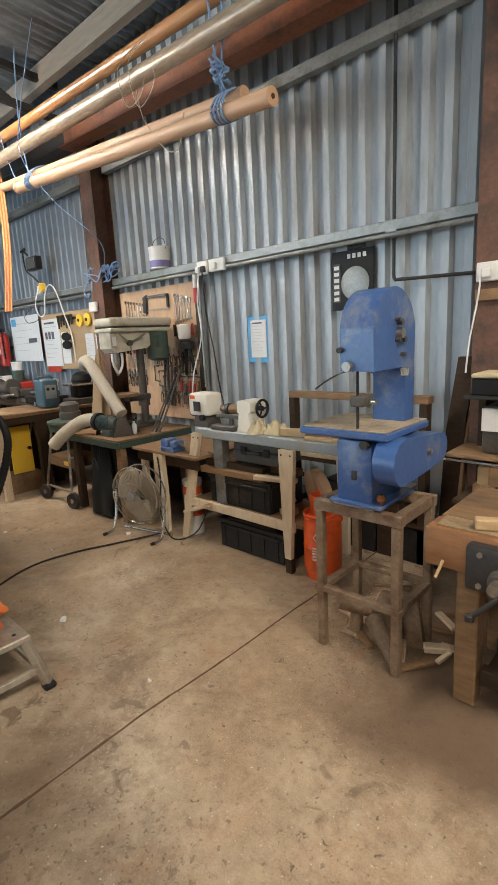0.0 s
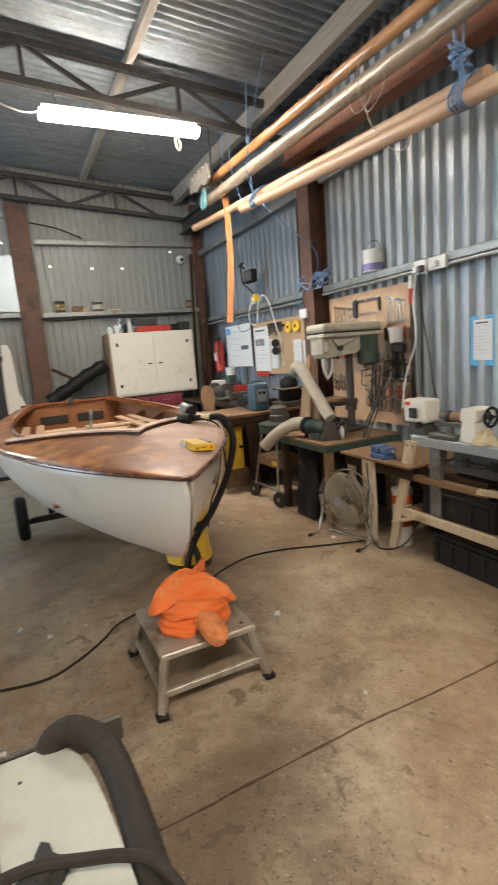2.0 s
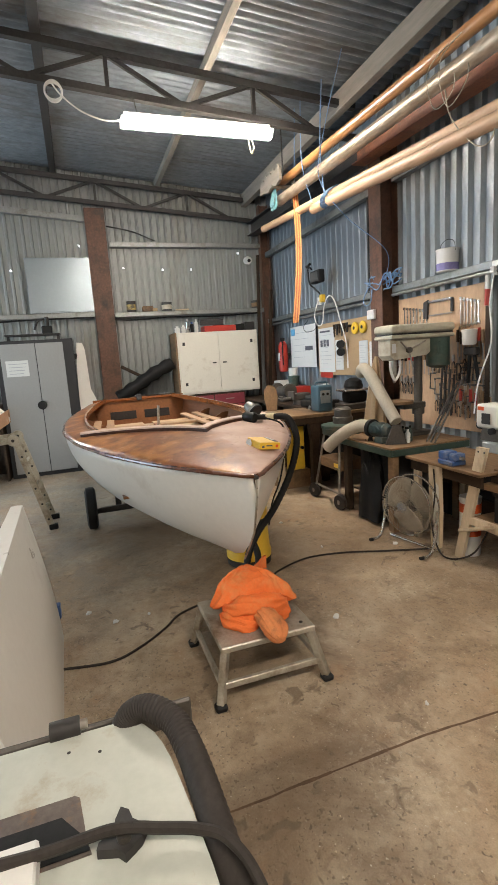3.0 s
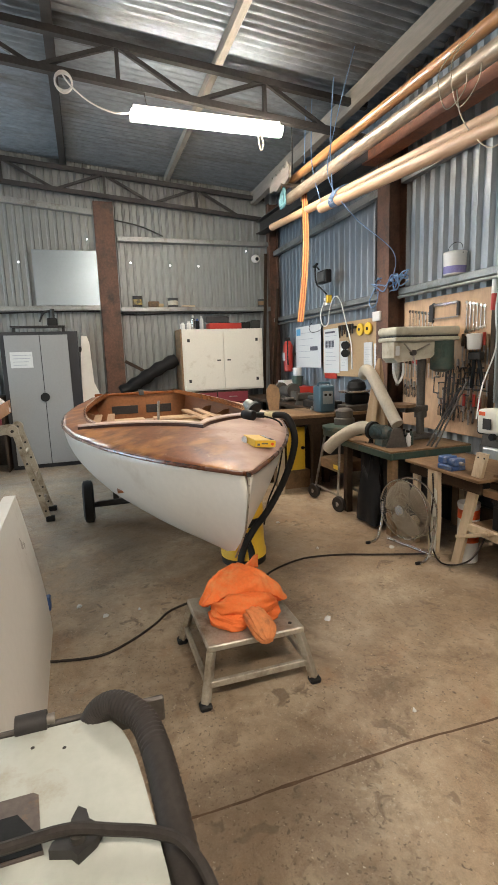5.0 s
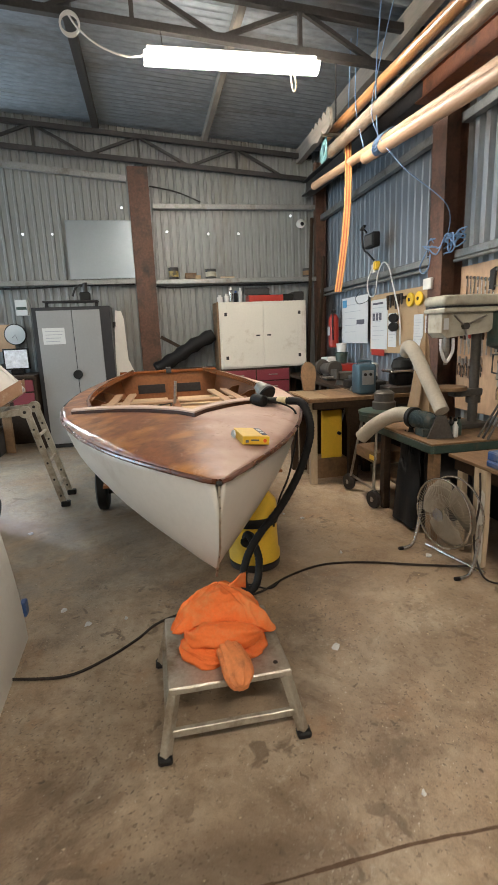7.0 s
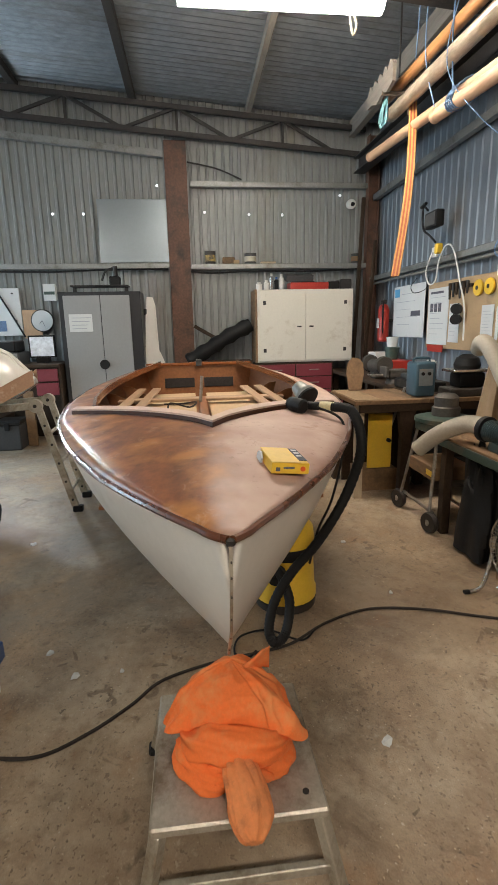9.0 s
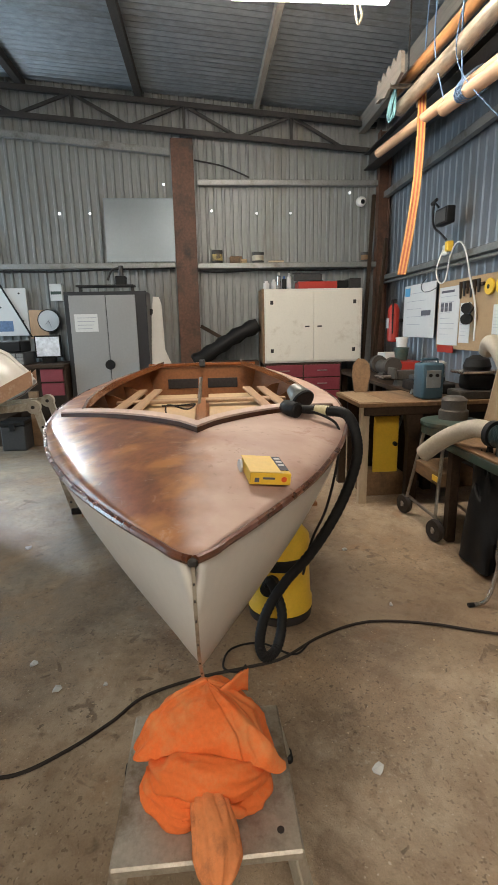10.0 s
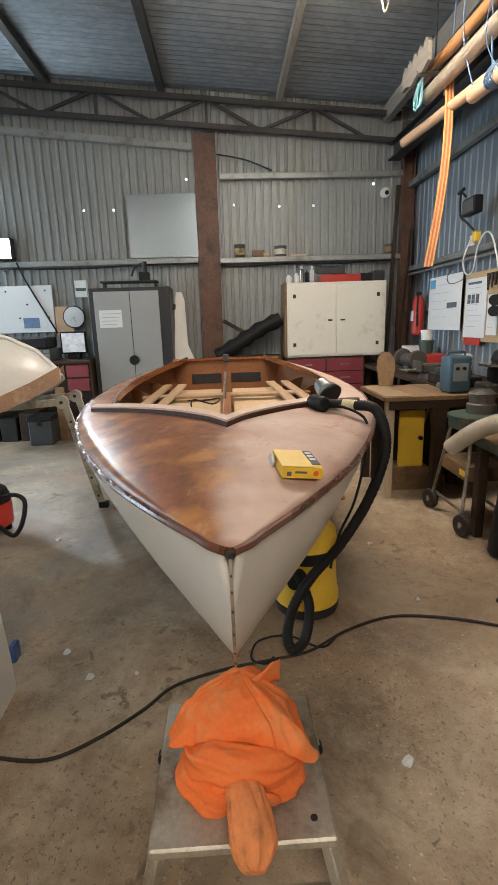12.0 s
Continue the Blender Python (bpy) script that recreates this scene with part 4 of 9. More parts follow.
    for k, (tip, mid) in enumerate((((-2.112, 0.640, 0.306), (-2.10, 0.69, 0.322)), ((-2.090, 0.668, 0.288), (-2.085, 0.705, 0.306)), ((-2.118, 0.850, 0.312), (-2.10, 0.80, 0.325)), ((-2.085, 0.835, 0.290), (-2.08, 0.79, 0.308)), ((-2.140, 0.700, 0.366), (-2.118, 0.725, 0.358)))):
        part("gathered_crease", fold_roll([tip, mid, (-2.112, 0.742 + 0.008 * k - 0.016, 0.334)], 0.011, 15.0 + 3 * k, 0.9, pleats=0.005, seg=32), M_ORANGE, t)
    # upturned corner beside the peak
    bm = B()
    rows = []
    for i in range(9):
        u = i / 8
        w = 0.050 * (1 - u) + 0.012
        c = Vector((-2.325, 0.800, base + 0.165)) + Vector((-0.010, 0.052, 0.072)) * u
        rows.append([bm.verts.new(c + Vector((0.020 * math.cos(math.pi * k / 6) * (1 - 0.5 * u), w * (k / 3 - 1), crease(Vector((k * 0.5, u * 2, 3)), 1.5, 0.007)))) for k in range(7)])
    for p, q in zip(rows, rows[1:]):
        for k in range(6):
            bm.faces.new((p[k], p[k + 1], q[k + 1], q[k]))
    cl = part("collar", bm, M_ORANGE, t)
    md = cl.modifiers.new("cloth_thickness", "SOLIDIFY")
    md.thickness = 0.005
    path = spline([(-2.125, 0.742, 0.330), (-2.07, 0.748, 0.330), (-2.02, 0.757, 0.320), (-1.965, 0.760, 0.303), (-1.925, 0.760, 0.280)], 18)

    def sleeve(u, a):
        k = min(len(path) - 1, int(u * (len(path) - 1) + 0.5))
        r = (0.026 + 0.023 * math.sin(math.pi * min(1, 0.05 + 0.72 * u))) * math.sqrt(max(0.05, 1 - max(0, (u - 0.60) / 0.40) ** 2 * 0.88))
        q = Vector((math.cos(a), math.sin(a), u * 0.7))
        r += crease(q, 1.9, 0.008) + 0.007 * (1 - u) ** 1.5 * (2 * abs(math.sin(4.5 * a + 1.5 * u)) - 1) + crease(q + Vector((2, 5, 1)), 4.0, 0.002)
        p = path[k]
        return Vector((p.x + 0.35 * r * math.sin(a), p.y + r * math.cos(a), max(p.z + 0.80 * r * math.sin(a), base + 0.002 if p.x < -1.99 else 0.2)))

    bm, grid = lathed_cloth(len(path) - 1, 120, sleeve)
    bm.faces.new(grid[0][::-1])
    bm.faces.new(grid[-1])
    part("sleeve", bm, M_ORANGEPALE, t, "paler stuffed sleeve end")
    for ob in t.children:
        ob.data.set_sharp_from_angle(angle=radians(150))


M_ORANGEPALE = mat("faded_orange_cloth", (0.74, 0.26, 0.09), 0.85, 0, 0.18, 60, 6, 0.06, (0.42, 0.15, 0.06), 0.4, 14)
orange_cloth()


# ---- the band saw on its stand ----
def bandsaw_stand():
    t = thing("saw_stand", (-1.0, 2.2, 0), "bare rusty angle iron machine stand", "stand")
    x0, x1, y0, y1, z = -1.20, -0.825, 2.01, 2.33, 0.735
    for x in (x0, x1):
        for y in (y0, y1):
            part("leg", box(B(), x - 0.019, x + 0.019, y - 0.019, y + 0.019, 0, z - 0.05, 0.004), M_RUSTSTEEL, t)
    for zc, h in ((z - 0.025, 0.05), (0.30, 0.028)):
        for y in (y0, y1):
            part("rail", box(B(), x0 - 0.026, x1 + 0.026, y - 0.02, y + 0.02, zc - h / 2, zc + h / 2, 0.003), M_RUSTSTEEL, t)
        for x in (x0, x1):
            part("rail", box(B(), x - 0.02, x + 0.02, y0 + 0.02, y1 - 0.02, zc - h / 2, zc + h / 2, 0.003), M_RUSTSTEEL, t)
    part("deck_plank", box(B(), -1.12, -0.92, 1.99, 2.42, z, z + 0.012, 0.003), M_BARESTEEL, t)
    return t


bandsaw_stand()


M_SAWTABLE = mat("sawdust_covered_cast_iron", (0.36, 0.29, 0.20), 0.6, 0.2, 0.3, 50, 6, 0.15, (0.15, 0.11, 0.08), 0.5, 9)


def bandsaw():
    z0 = 0.747
    t = thing("band_saw", (-1.0, 2.15, z0), "dusty blue enamelled bench band saw with a worn table", "band saw")
    my = lambda x, y: frame_m((x, y, 0), (0, 1, 0), (0, 0, 1))
    # a C-shaped casting: round wheel housing running down into the column at the back
    out = [(-0.178, 1.315), (0.060, 1.315), (0.085, 1.30), (0.092, 1.27), (0.092, 1.03), (0.178, 1.03), (0.182, 1.46)]
    out += [(0.182 * math.cos(math.pi * k / 20), 1.46 + 0.180 * math.sin(math.pi * k / 20)) for k in range(1, 20)] + [(-0.182, 1.46)]
    bm = prism(B(), out, my(-1.06, 2.148), 0.15)
    bmesh.ops.bevel(bm, geom=[e for e in bm.edges if e.calc_face_angle(0) > 1.2], offset=0.016, segments=3, affect="EDGES")
    up = part("upper_housing", bm, M_BLUEPAINT, t, "dusty blue wheel housing and column")
    part("lower_body", box(B(), -1.10, -0.93, 1.99, 2.27, z0, 1.032, 0.014, seg=2), M_BLUEPAINT, t)
    part("foot_flange", box(B(), -1.13, -0.88, 1.975, 2.29, z0, z0 + 0.018, 0.004), M_BLUEPAINT, t)
    bm = B()
    out = []
    for k in range(11):
        a = math.pi / 2 + math.pi * k / 10
        out.append((0.075 + 0.096 * math.cos(a), 0.950 + 0.096 * math.sin(a)))
    for k in range(11):
        a = -math.pi / 2 + math.pi * k / 10
        out.append((0.44 + 0.066 * math.cos(a), 0.945 + 0.066 * math.sin(a)))
    prism(bm, out, frame_m((-0.90, 1.955, 0), (0, 1, 0), (0, 0, 1)), 0.095)
    bmesh.ops.bevel(bm, geom=[e for e in bm.edges if e.calc_face_angle(0) > 1.2], offset=0.012, segments=2, affect="EDGES")
    g = part("belt_guard", bm, M_BLUEPAINT, t, "blue obround belt guard")
    part("guard_knob", rod(B(), (-0.806, 2.25, 0.955), (-0.790, 2.25, 0.955), 0.012), M_BARESTEEL, g)
    tb = part("table", box(B(), -1.275, -0.850, 1.965, 2.36, 1.040, 1.072, 0.006), M_BLUEPAINT, t, "blue cast table edge")
    part("table_top", box(B(), -1.268, -0.857, 1.972, 2.353, 1.0725, 1.078, 0.002), M_SAWTABLE, tb, "dusty worn table surface")
    part("trunnion", box(B(), -1.08, -0.95, 2.02, 2.2, 1.03, 1.046, 0.004), M_DARKSTEEL, t)
    part("blade", box(B(), -1.004, -1.000, 1.995, 2.012, 1.05, 1.34), M_DARKSTEEL, t)
    part("guide_post", rod(B(), (-0.985, 2.06, 1.16), (-0.985, 2.06, 1.33), 0.009), M_BARESTEEL, t)
    part("guide_block", box(B(), -1.03, -0.965, 1.985, 2.075, 1.17, 1.215, 0.006), M_GUARD, t)
    part("guide_knob", rod(B(), (-0.96, 2.03, 1.19), (-0.93, 2.03, 1.19), 0.013), M_CHROME, t)
    for y, z, r in ((2.17, 1.50, 0.013), (2.155, 1.43, 0.012), (2.20, 1.43, 0.012), (2.15, 1.51, 0.008), (2.20, 1.37, 0.008)):
        part("knob", rod(B(), (-0.912, y, z), (-0.888, y, z), r), M_GUARD, up)
    part("wheel_hub", rod(B(), (-0.912, 2.17, 1.455), (-0.885, 2.17, 1.455), 0.02), M_BARESTEEL, up)
    part("lock_knob", rod(B(), (-1.02, 1.975, 1.335), (-1.02, 1.945, 1.335), 0.02), M_BARESTEEL, up)
    part("lock_knob", rod(B(), (-1.055, 1.975, 1.40), (-1.055, 1.95, 1.40), 0.012), M_DARKSTEEL, up)
    part("tension_knob", rod(B(), (-0.90, 2.215, 1.28), (-0.90, 2.215, 1.31), 0.018), M_CHROME, up)
    part("switch", box(B(), -1.02, -1.0, 1.978, 1.992, 0.86, 0.90, 0.002), M_DARKSTEEL, t)
    part("tilt_knob", rod(B(), (-0.95, 1.99, 1.02), (-0.95, 1.955, 1.02), 0.018), M_DARKSTEEL, t)


bandsaw()



# ---- the lathe bench ----
def board_leg(t, top, foot, w0, w1, thick, material, label=""):
    """A flat tapered board leg, its face to the room."""
    bm = B()
    (x0, y, z0), (x1, _, z1) = top, foot
    prism(bm, [(x0 - w0 / 2, z0), (x0 + w0 / 2, z0), (x1 + w1 / 2, z1), (x1 - w1 / 2, z1)], frame_m((0, y, 0), (1, 0, 0), (0, 0, 1)), thick)
    leg = part("leg", bm, material, t, label)
    for dx in (-0.3, 0.3):
        part("screw", rod(B(), (x0 + dx * w0, y - thick - 0.003, z0 - 0.03), (x0 + dx * w0, y - thick + 0.002, z0 - 0.03), 0.006, seg=8), M_DARKSTEEL, leg)
    return leg


M_LEGPALE = mat("scuffed_pale_wood_leg", (0.56, 0.45, 0.31), 0.65, 0, 0.18, 40, 3, 0.2, (0.30, 0.21, 0.12), 0.3, 4, stretch=(1, 1, 0.25))
lb = thing("lathe_stand", (-2.1, 2.7, 0), "wooden lathe stand with pale board legs and a low shelf", "stand")
board_leg(lb, (-1.765, 2.50, 0.80), (-1.775, 2.50, 0.10), 0.115, 0.05, 0.03, M_LEGPALE, "pale scuffed board leg")
part("leg_foot", box(B(), -1.80, -1.75, 2.475, 2.515, 0, 0.14, 0.003), M_DARKWOOD, lb)
board_leg(lb, (-2.575, 2.50, 0.83), (-2.78, 2.50, 0.0), 0.085, 0.07, 0.025, M_LEGPALE, "pale splayed board leg")
board_leg(lb, (-1.66, 2.95, 0.80), (-1.64, 2.95, 0.0), 0.10, 0.05, 0.03, M_LEGPALE)
board_leg(lb, (-2.5, 2.95, 0.80), (-2.6, 2.95, 0.0), 0.10, 0.05, 0.03, M_LEGPALE)
part("shelf_rail", box(B(), -2.70, -1.73, 2.478, 2.51, 0.275, 0.335, 0.004), M_LEGPALE, lb, "scuffed pale shelf rail")
part("shelf", box(B(), -2.70, -1.66, 2.511, 2.95, 0.30, 0.322, 0.003), M_BENCHWOOD, lb)
part("upright", box(B(), -2.46, -2.37, 2.53, 2.60, 0.322, 0.80, 0.003), M_GREYSTEEL, lb)

M_LATHEGREY = mat("grey_machine_paint", (0.27, 0.30, 0.31), 0.45, 0.2, 0.15, 40, 3, 0.06, (0.30, 0.22, 0.13), 0.35, 5)
lathe = thing("wood_lathe", (-2.1, 2.6, 0.8), "cream and grey wood lathe with a tailstock handwheel", "lathe")
part("bed", box(B(), -2.60, -1.39, 2.50, 2.68, 0.80, 0.865, 0.006), M_LATHEGREY, lathe, "dusty grey bed")
part("bed_nose", box(B(), -1.48, -1.36, 2.505, 2.675, 0.815, 0.86, 0.015), M_LATHEGREY, lathe)
hs = part("headstock", box(B(), -2.69, -2.49, 2.53, 2.68, 0.945, 1.105, 0.022, seg=3), M_BOARDWHITE, lathe, "cream white headstock")
part("headstock_foot", prism(B(), [(-2.66, 0.866), (-2.50, 0.866), (-2.53, 0.945), (-2.64, 0.945)], frame_m((0, 2.67, 0), (1, 0, 0), (0, 0, 1)), 0.13), M_GUARD, lathe)
part("motor_plug", rod(B(), (-2.72, 2.60, 0.96), (-2.69, 2.60, 0.96), 0.035, seg=16), M_DARKSTEEL, lathe)
part("red_tag", box(B(), -2.665, -2.615, 2.524, 2.529, 1.065, 1.09, 0.001), M_GASORANGE, lathe)
part("switch_plate", box(B(), -2.62, -2.55, 2.513, 2.519, 0.98, 1.05, 0.002), M_DARKSTEEL, hs)
part("speed_knob", rod(B(), (-2.52, 2.515, 0.94), (-2.52, 2.49, 0.94), 0.022), M_BLACK, hs)
part("spindle", rod(B(), (-2.42, 2.6, 1.0), (-2.34, 2.6, 1.0), 0.022), M_RUSTSTEEL, lathe)
part("faceplate", rod(B(), (-2.36, 2.6, 1.0), (-2.335, 2.6, 1.0), 0.04), M_DARKSTEEL, lathe)
part("turned_blank", turned(B(), [(0.02, 0), (0.035, 0.01), (0.028, 0.06), (0.036, 0.10), (0.022, 0.16)], frame_m((-2.335, 2.6, 1.0), (0, 1, 0), (0, 0, 1)), 16), M_BENCHWOOD, lathe)
part("tool_rest", box(B(), -2.42, -2.16, 2.535, 2.55, 0.945, 0.975, 0.004), M_GUARD, lathe)
part("rest_post", rod(B(), (-2.28, 2.545, 0.866), (-2.28, 2.545, 0.95), 0.014), M_GUARD, lathe)
part("rest_arm", box(B(), -2.44, -2.22, 2.50, 2.57, 0.866, 0.90, 0.006), M_GUARD, lathe)
ts = part("tailstock", prism(B(), [(-0.065, 0), (0.065, 0), (0.055, 0.04), (0.042, 0.12), (0.06, 0.135), (0.06, 0.195), (0.03, 0.205), (-0.045, 0.205), (-0.055, 0.19), (-0.055, 0.13), (-0.042, 0.12), (-0.055, 0.04)], frame_m((-2.150, 2.68, 0.866), (1, 0, 0), (0, 0, 1)), 0.15), M_BOARDWHITE, lathe, "cream white tailstock")
part("quill", rod(B(), (-2.21, 2.6, 1.0), (-2.25, 2.6, 1.0), 0.02), M_BARESTEEL, lathe)
bm = B()
ring = [(-2.045, 2.6 + 0.055 * math.cos(2 * math.pi * k / 20), 1.02 + 0.055 * math.sin(2 * math.pi * k / 20)) for k in range(21)]
tube(bm, ring, 0.009, 8)
for k in range(3):
    a = 2 * math.pi * k / 3
    rod(bm, (-2.045, 2.6, 1.02), (-2.045, 2.6 + 0.05 * math.cos(a), 1.02 + 0.05 * math.sin(a)), 0.006, seg=6)
rod(bm, (-2.09, 2.6, 1.02), (-2.04, 2.6, 1.02), 0.016)
part("handwheel", bm, M_BLACK, lathe, "black spoked handwheel")


def crumple(name, cx, cy, z, rx, ry, h, material, label, category, seed, seg=40, rings=12):
    """A small heap of cloth."""
    bm = B()
    grid = []
    for i in range(rings + 1):
        u = i / rings
        row = []
        for k in range(seg):
            a = 2 * math.pi * k / seg
            n1 = noise.noise(Vector((1.7 * math.cos(a) + seed, 1.7 * math.sin(a), 2.5 * u + seed)))
            f = (u ** 0.75) * (1 + 0.28 * n1 + 0.10 * math.sin(5 * a + 6 * u + seed))
            row.append(bm.verts.new((cx + rx * f * math.cos(a), cy + ry * f * math.sin(a), max(z + 0.002, z + h * (1 - u ** 2) * (1 + 0.35 * n1) + 0.15 * h * math.sin(9 * u + 2 * math.sin(2 * a + seed)) * (1 - u)))))
        grid.append(row)
    for p, q in zip(grid, grid[1:]):
        for k in range(seg):
            bm.faces.new((p[k], p[(k + 1) % seg], q[(k + 1) % seg], q[k]))
    bm.faces.new(grid[0])
    bm.faces.new(grid[-1][::-1])
    return solo(name, bm, material, label, category)


M_CANVAS = mat("pale_canvas", (0.47, 0.40, 0.25), 0.9, 0, 0.15, 120, 6, 0.2)
for gx, gy, seed in ((-2.045, 2.555, 2.0), (-1.935, 2.59, 6.0)):
    crumple("work_glove", gx, gy, 0.866, 0.075, 0.07, 0.075, M_CANVAS, "crumpled pale canvas work glove on the lathe bed", "glove", seed)


def timber(p, q, w, h, material, label, group="loose timber"):
    return solo("timber_offcut", beam(B(), p, q, w, h, 0.004), material, label, "timber", group)


timber((-1.86, 2.55, 0.892), (-1.60, 2.60, 0.895), 0.03, 0.05, M_PINE, "short pale offcut lying on the lathe bed")
timber((-1.72, 2.60, 0.89), (-1.52, 2.62, 0.89), 0.07, 0.05, M_BENCHWOOD, "worn brown wooden block on the lathe bed")
timber((-1.66, 2.53, 0.876), (-1.37, 2.56, 0.876), 0.03, 0.022, M_PINE, "long narrow pale batten on the lathe bed")
timber((-1.66, 2.60, 0.881), (-1.36, 2.63, 0.881), 0.04, 0.03, M_BENCHWOOD, "narrow brown batten on the lathe bed")


def crate(x0, x1, y0, y1, z0, z1, label):
    t = thing("plastic_crate", ((x0 + x1) / 2, (y0 + y1) / 2, z0), label, "crate", "black crates under the lathe")
    bm = B()
    box(bm, x0 + 0.02, x1 - 0.02, y0 + 0.02, y1 - 0.02, z0, z0 + 0.012)
    for a, b, c, d in ((x0 + 0.015, x1 - 0.015, y0 + 0.01, y0 + 0.024), (x0 + 0.015, x1 - 0.015, y1 - 0.024, y1 - 0.01), (x0 + 0.01, x0 + 0.024, y0 + 0.024, y1 - 0.024), (x1 - 0.024, x1 - 0.01, y0 + 0.024, y1 - 0.024)):
        box(bm, a, b, c, d, z0, z1 - 0.03, 0.003)
    part("tub", bm, M_CRATE, t)
    for k, (a, b, c, d) in enumerate(((x0, x1, y0, y0 + 0.02), (x0, x1, y1 - 0.02, y1), (x0, x0 + 0.02, y0 + 0.02, y1 - 0.02), (x1 - 0.02, x1, y0 + 0.02, y1 - 0.02))):
        part("rim", box(B(), a, b, c, d, z1 - 0.03, z1, 0.004), M_CRATE, t)
    part("rim_lip", box(B(), x0 + 0.03, x1 - 0.03, y0 - 0.004, y0 + 0.01, z1 - 0.055, z1 - 0.035, 0.003), M_CRATE, t)
    for k in range(5):
        x = x0 + 0.06 + (x1 - x0 - 0.12) * k / 4
        part("rib", box(B(), x - 0.006, x + 0.006, y0 + 0.002, y0 + 0.012, z0 + 0.02, z1 - 0.06, 0.002), M_CRATE, t)
    return t


M_CRATE = mat("dusty_black_plastic", (0.02, 0.019, 0.018), 0.5, 0, 0.3, 60, 5, 0.06, (0.06, 0.048, 0.036), 0.3, 4)
crate(-2.55, -1.96, 2.54, 2.92, 0.322, 0.535, "dusty black plastic crate full of timber on the shelf")
crate(-2.46, -1.85, 2.53, 2.92, 0.0, 0.215, "dusty black plastic crate on the floor under a shelf")
for k, (y, z, a, b, m) in enumerate(((2.56, 0.56, -2.60, -2.02, M_BENCHWOOD), (2.66, 0.555, -2.55, -1.90, M_DARKWOOD), (2.76, 0.56, -2.58, -1.95, M_BENCHWOOD), (2.60, 0.61, -2.58, -2.05, M_DARKWOOD), (2.70, 0.605, -2.45, -1.85, M_BENCHWOOD), (2.62, 0.655, -2.58, -2.30, M_BENCHWOOD))):
    timber((a, y, z), (b, y + 0.02, z - 0.004 * k), 0.085, 0.045, m, "rough brown plank stacked on a crate", "planks on the crate")
timber((-2.08, 2.53, 0.575), (-1.80, 2.62, 0.565), 0.05, 0.03, M_LEGPALE, "greyed short plank leaning on the crate")
for k in range(4):
    timber((-2.38 + 0.02 * k, 2.58 + 0.09 * k, 0.205), (-1.95 - 0.03 * k, 2.60 + 0.09 * k, 0.215), 0.06, 0.04, M_DARKWOOD, "dark offcut lying in the crate", "offcuts in the crate")
timber((-1.93, 2.62, 0.345), (-1.80, 2.60, 0.37), 0.05, 0.04, M_PINE, "short pale offcut on the shelf")
timber((-1.98, 2.70, 0.35), (-1.86, 2.66, 0.42), 0.04, 0.03, M_PINE, "short pale offcut on the shelf")

tb = thing("tool_case", (-2.05, 2.65, 0.68), "dusty dark grey plastic tool case with latches", "tool case")
part("lower_shell", box(B(), -2.28, -1.88, 2.55, 2.78, 0.655, 0.735, 0.012, seg=2), M_GREYPLASTIC, tb)
part("lid", box(B(), -2.28, -1.88, 2.55, 2.78, 0.737, 0.795, 0.012, seg=2), M_GREYPLASTIC, tb)
for x in (-2.18, -1.98):
    part("latch", box(B(), x - 0.025, x + 0.025, 2.538, 2.552, 0.71, 0.765, 0.003), M_CRATE, tb)
part("handle", tube(B(), spline([(-2.13, 2.55, 0.735), (-2.12, 2.52, 0.735), (-2.04, 2.52, 0.735), (-2.03, 2.55, 0.735)], 5), 0.009, 8), M_CRATE, tb)
bm = rod(B(), (-1.72, 2.70, 0.475), (-1.69, 2.75, 0.485), 0.155, seg=36)
solo("wooden_disc", bm, M_PLY, "round plywood disc leaning behind the lathe leg", "disc")

# ---- gas bottle ----
gas = thing("gas_bottle", (-1.60, 2.60, 0), "orange steel gas bottle with a collar and a coiled hose", "gas bottle")
gm = Matrix.Translation((-1.60, 2.60, 0))
part("body", turned(B(), [(0.095, 0.0), (0.105, 0.004), (0.105, 0.05), (0.112, 0.055), (0.116, 0.07), (0.116, 0.20), (0.119, 0.205), (0.116, 0.212), (0.116, 0.33), (0.108, 0.37), (0.08, 0.40), (0.03, 0.41)], gm, 36), M_GASORANGE, gas)
part("collar", turned(B(), [(0.068, 0.385), (0.072, 0.52), (0.066, 0.525), (0.060, 0.52), (0.058, 0.395)], gm, 28), M_GASORANGE, gas)
part("valve", rod(B(), (-1.60, 2.60, 0.40), (-1.60, 2.60, 0.47), 0.018), M_BARESTEEL, gas)
part("hose", tube(B(), [(-1.60 + (0.112 + 0.01 * math.sin(k)) * math.cos(k * 0.35), 2.60 + 0.112 * math.sin(k * 0.35), 0.37 + 0.0012 * k) for k in range(38)], 0.008, 7), M_GASORANGE, gas, "orange gas hose coiled round the neck")
d = Vector((0.35, -0.94, 0)).normalized()
gx = Vector((-d.y, d.x, 0))
lm = frame_m(Vector((-1.60, 2.60, 0)) + d * 0.1165, gx, (0, 0, 1))
bm = B()
for a, b in (((-0.03, 0.285), (0.0, 0.318)), ((0.0, 0.318), (0.03, 0.285)), ((0.03, 0.285), (0.0, 0.252)), ((0.0, 0.252), (-0.03, 0.285))):
    beam(bm, lm @ Vector((*a, -0.001)), lm @ Vector((*b, -0.001)), 0.003, 0.004)
for k in range(5):
    box(bm, -0.035, 0.02 + 0.008 * (k % 3), 0.14 + 0.018 * k, 0.149 + 0.018 * k, -0.004, 0.001, 0, lm)
part("warning_label", bm, M_PAPER, gas, "pale printed warning marks")

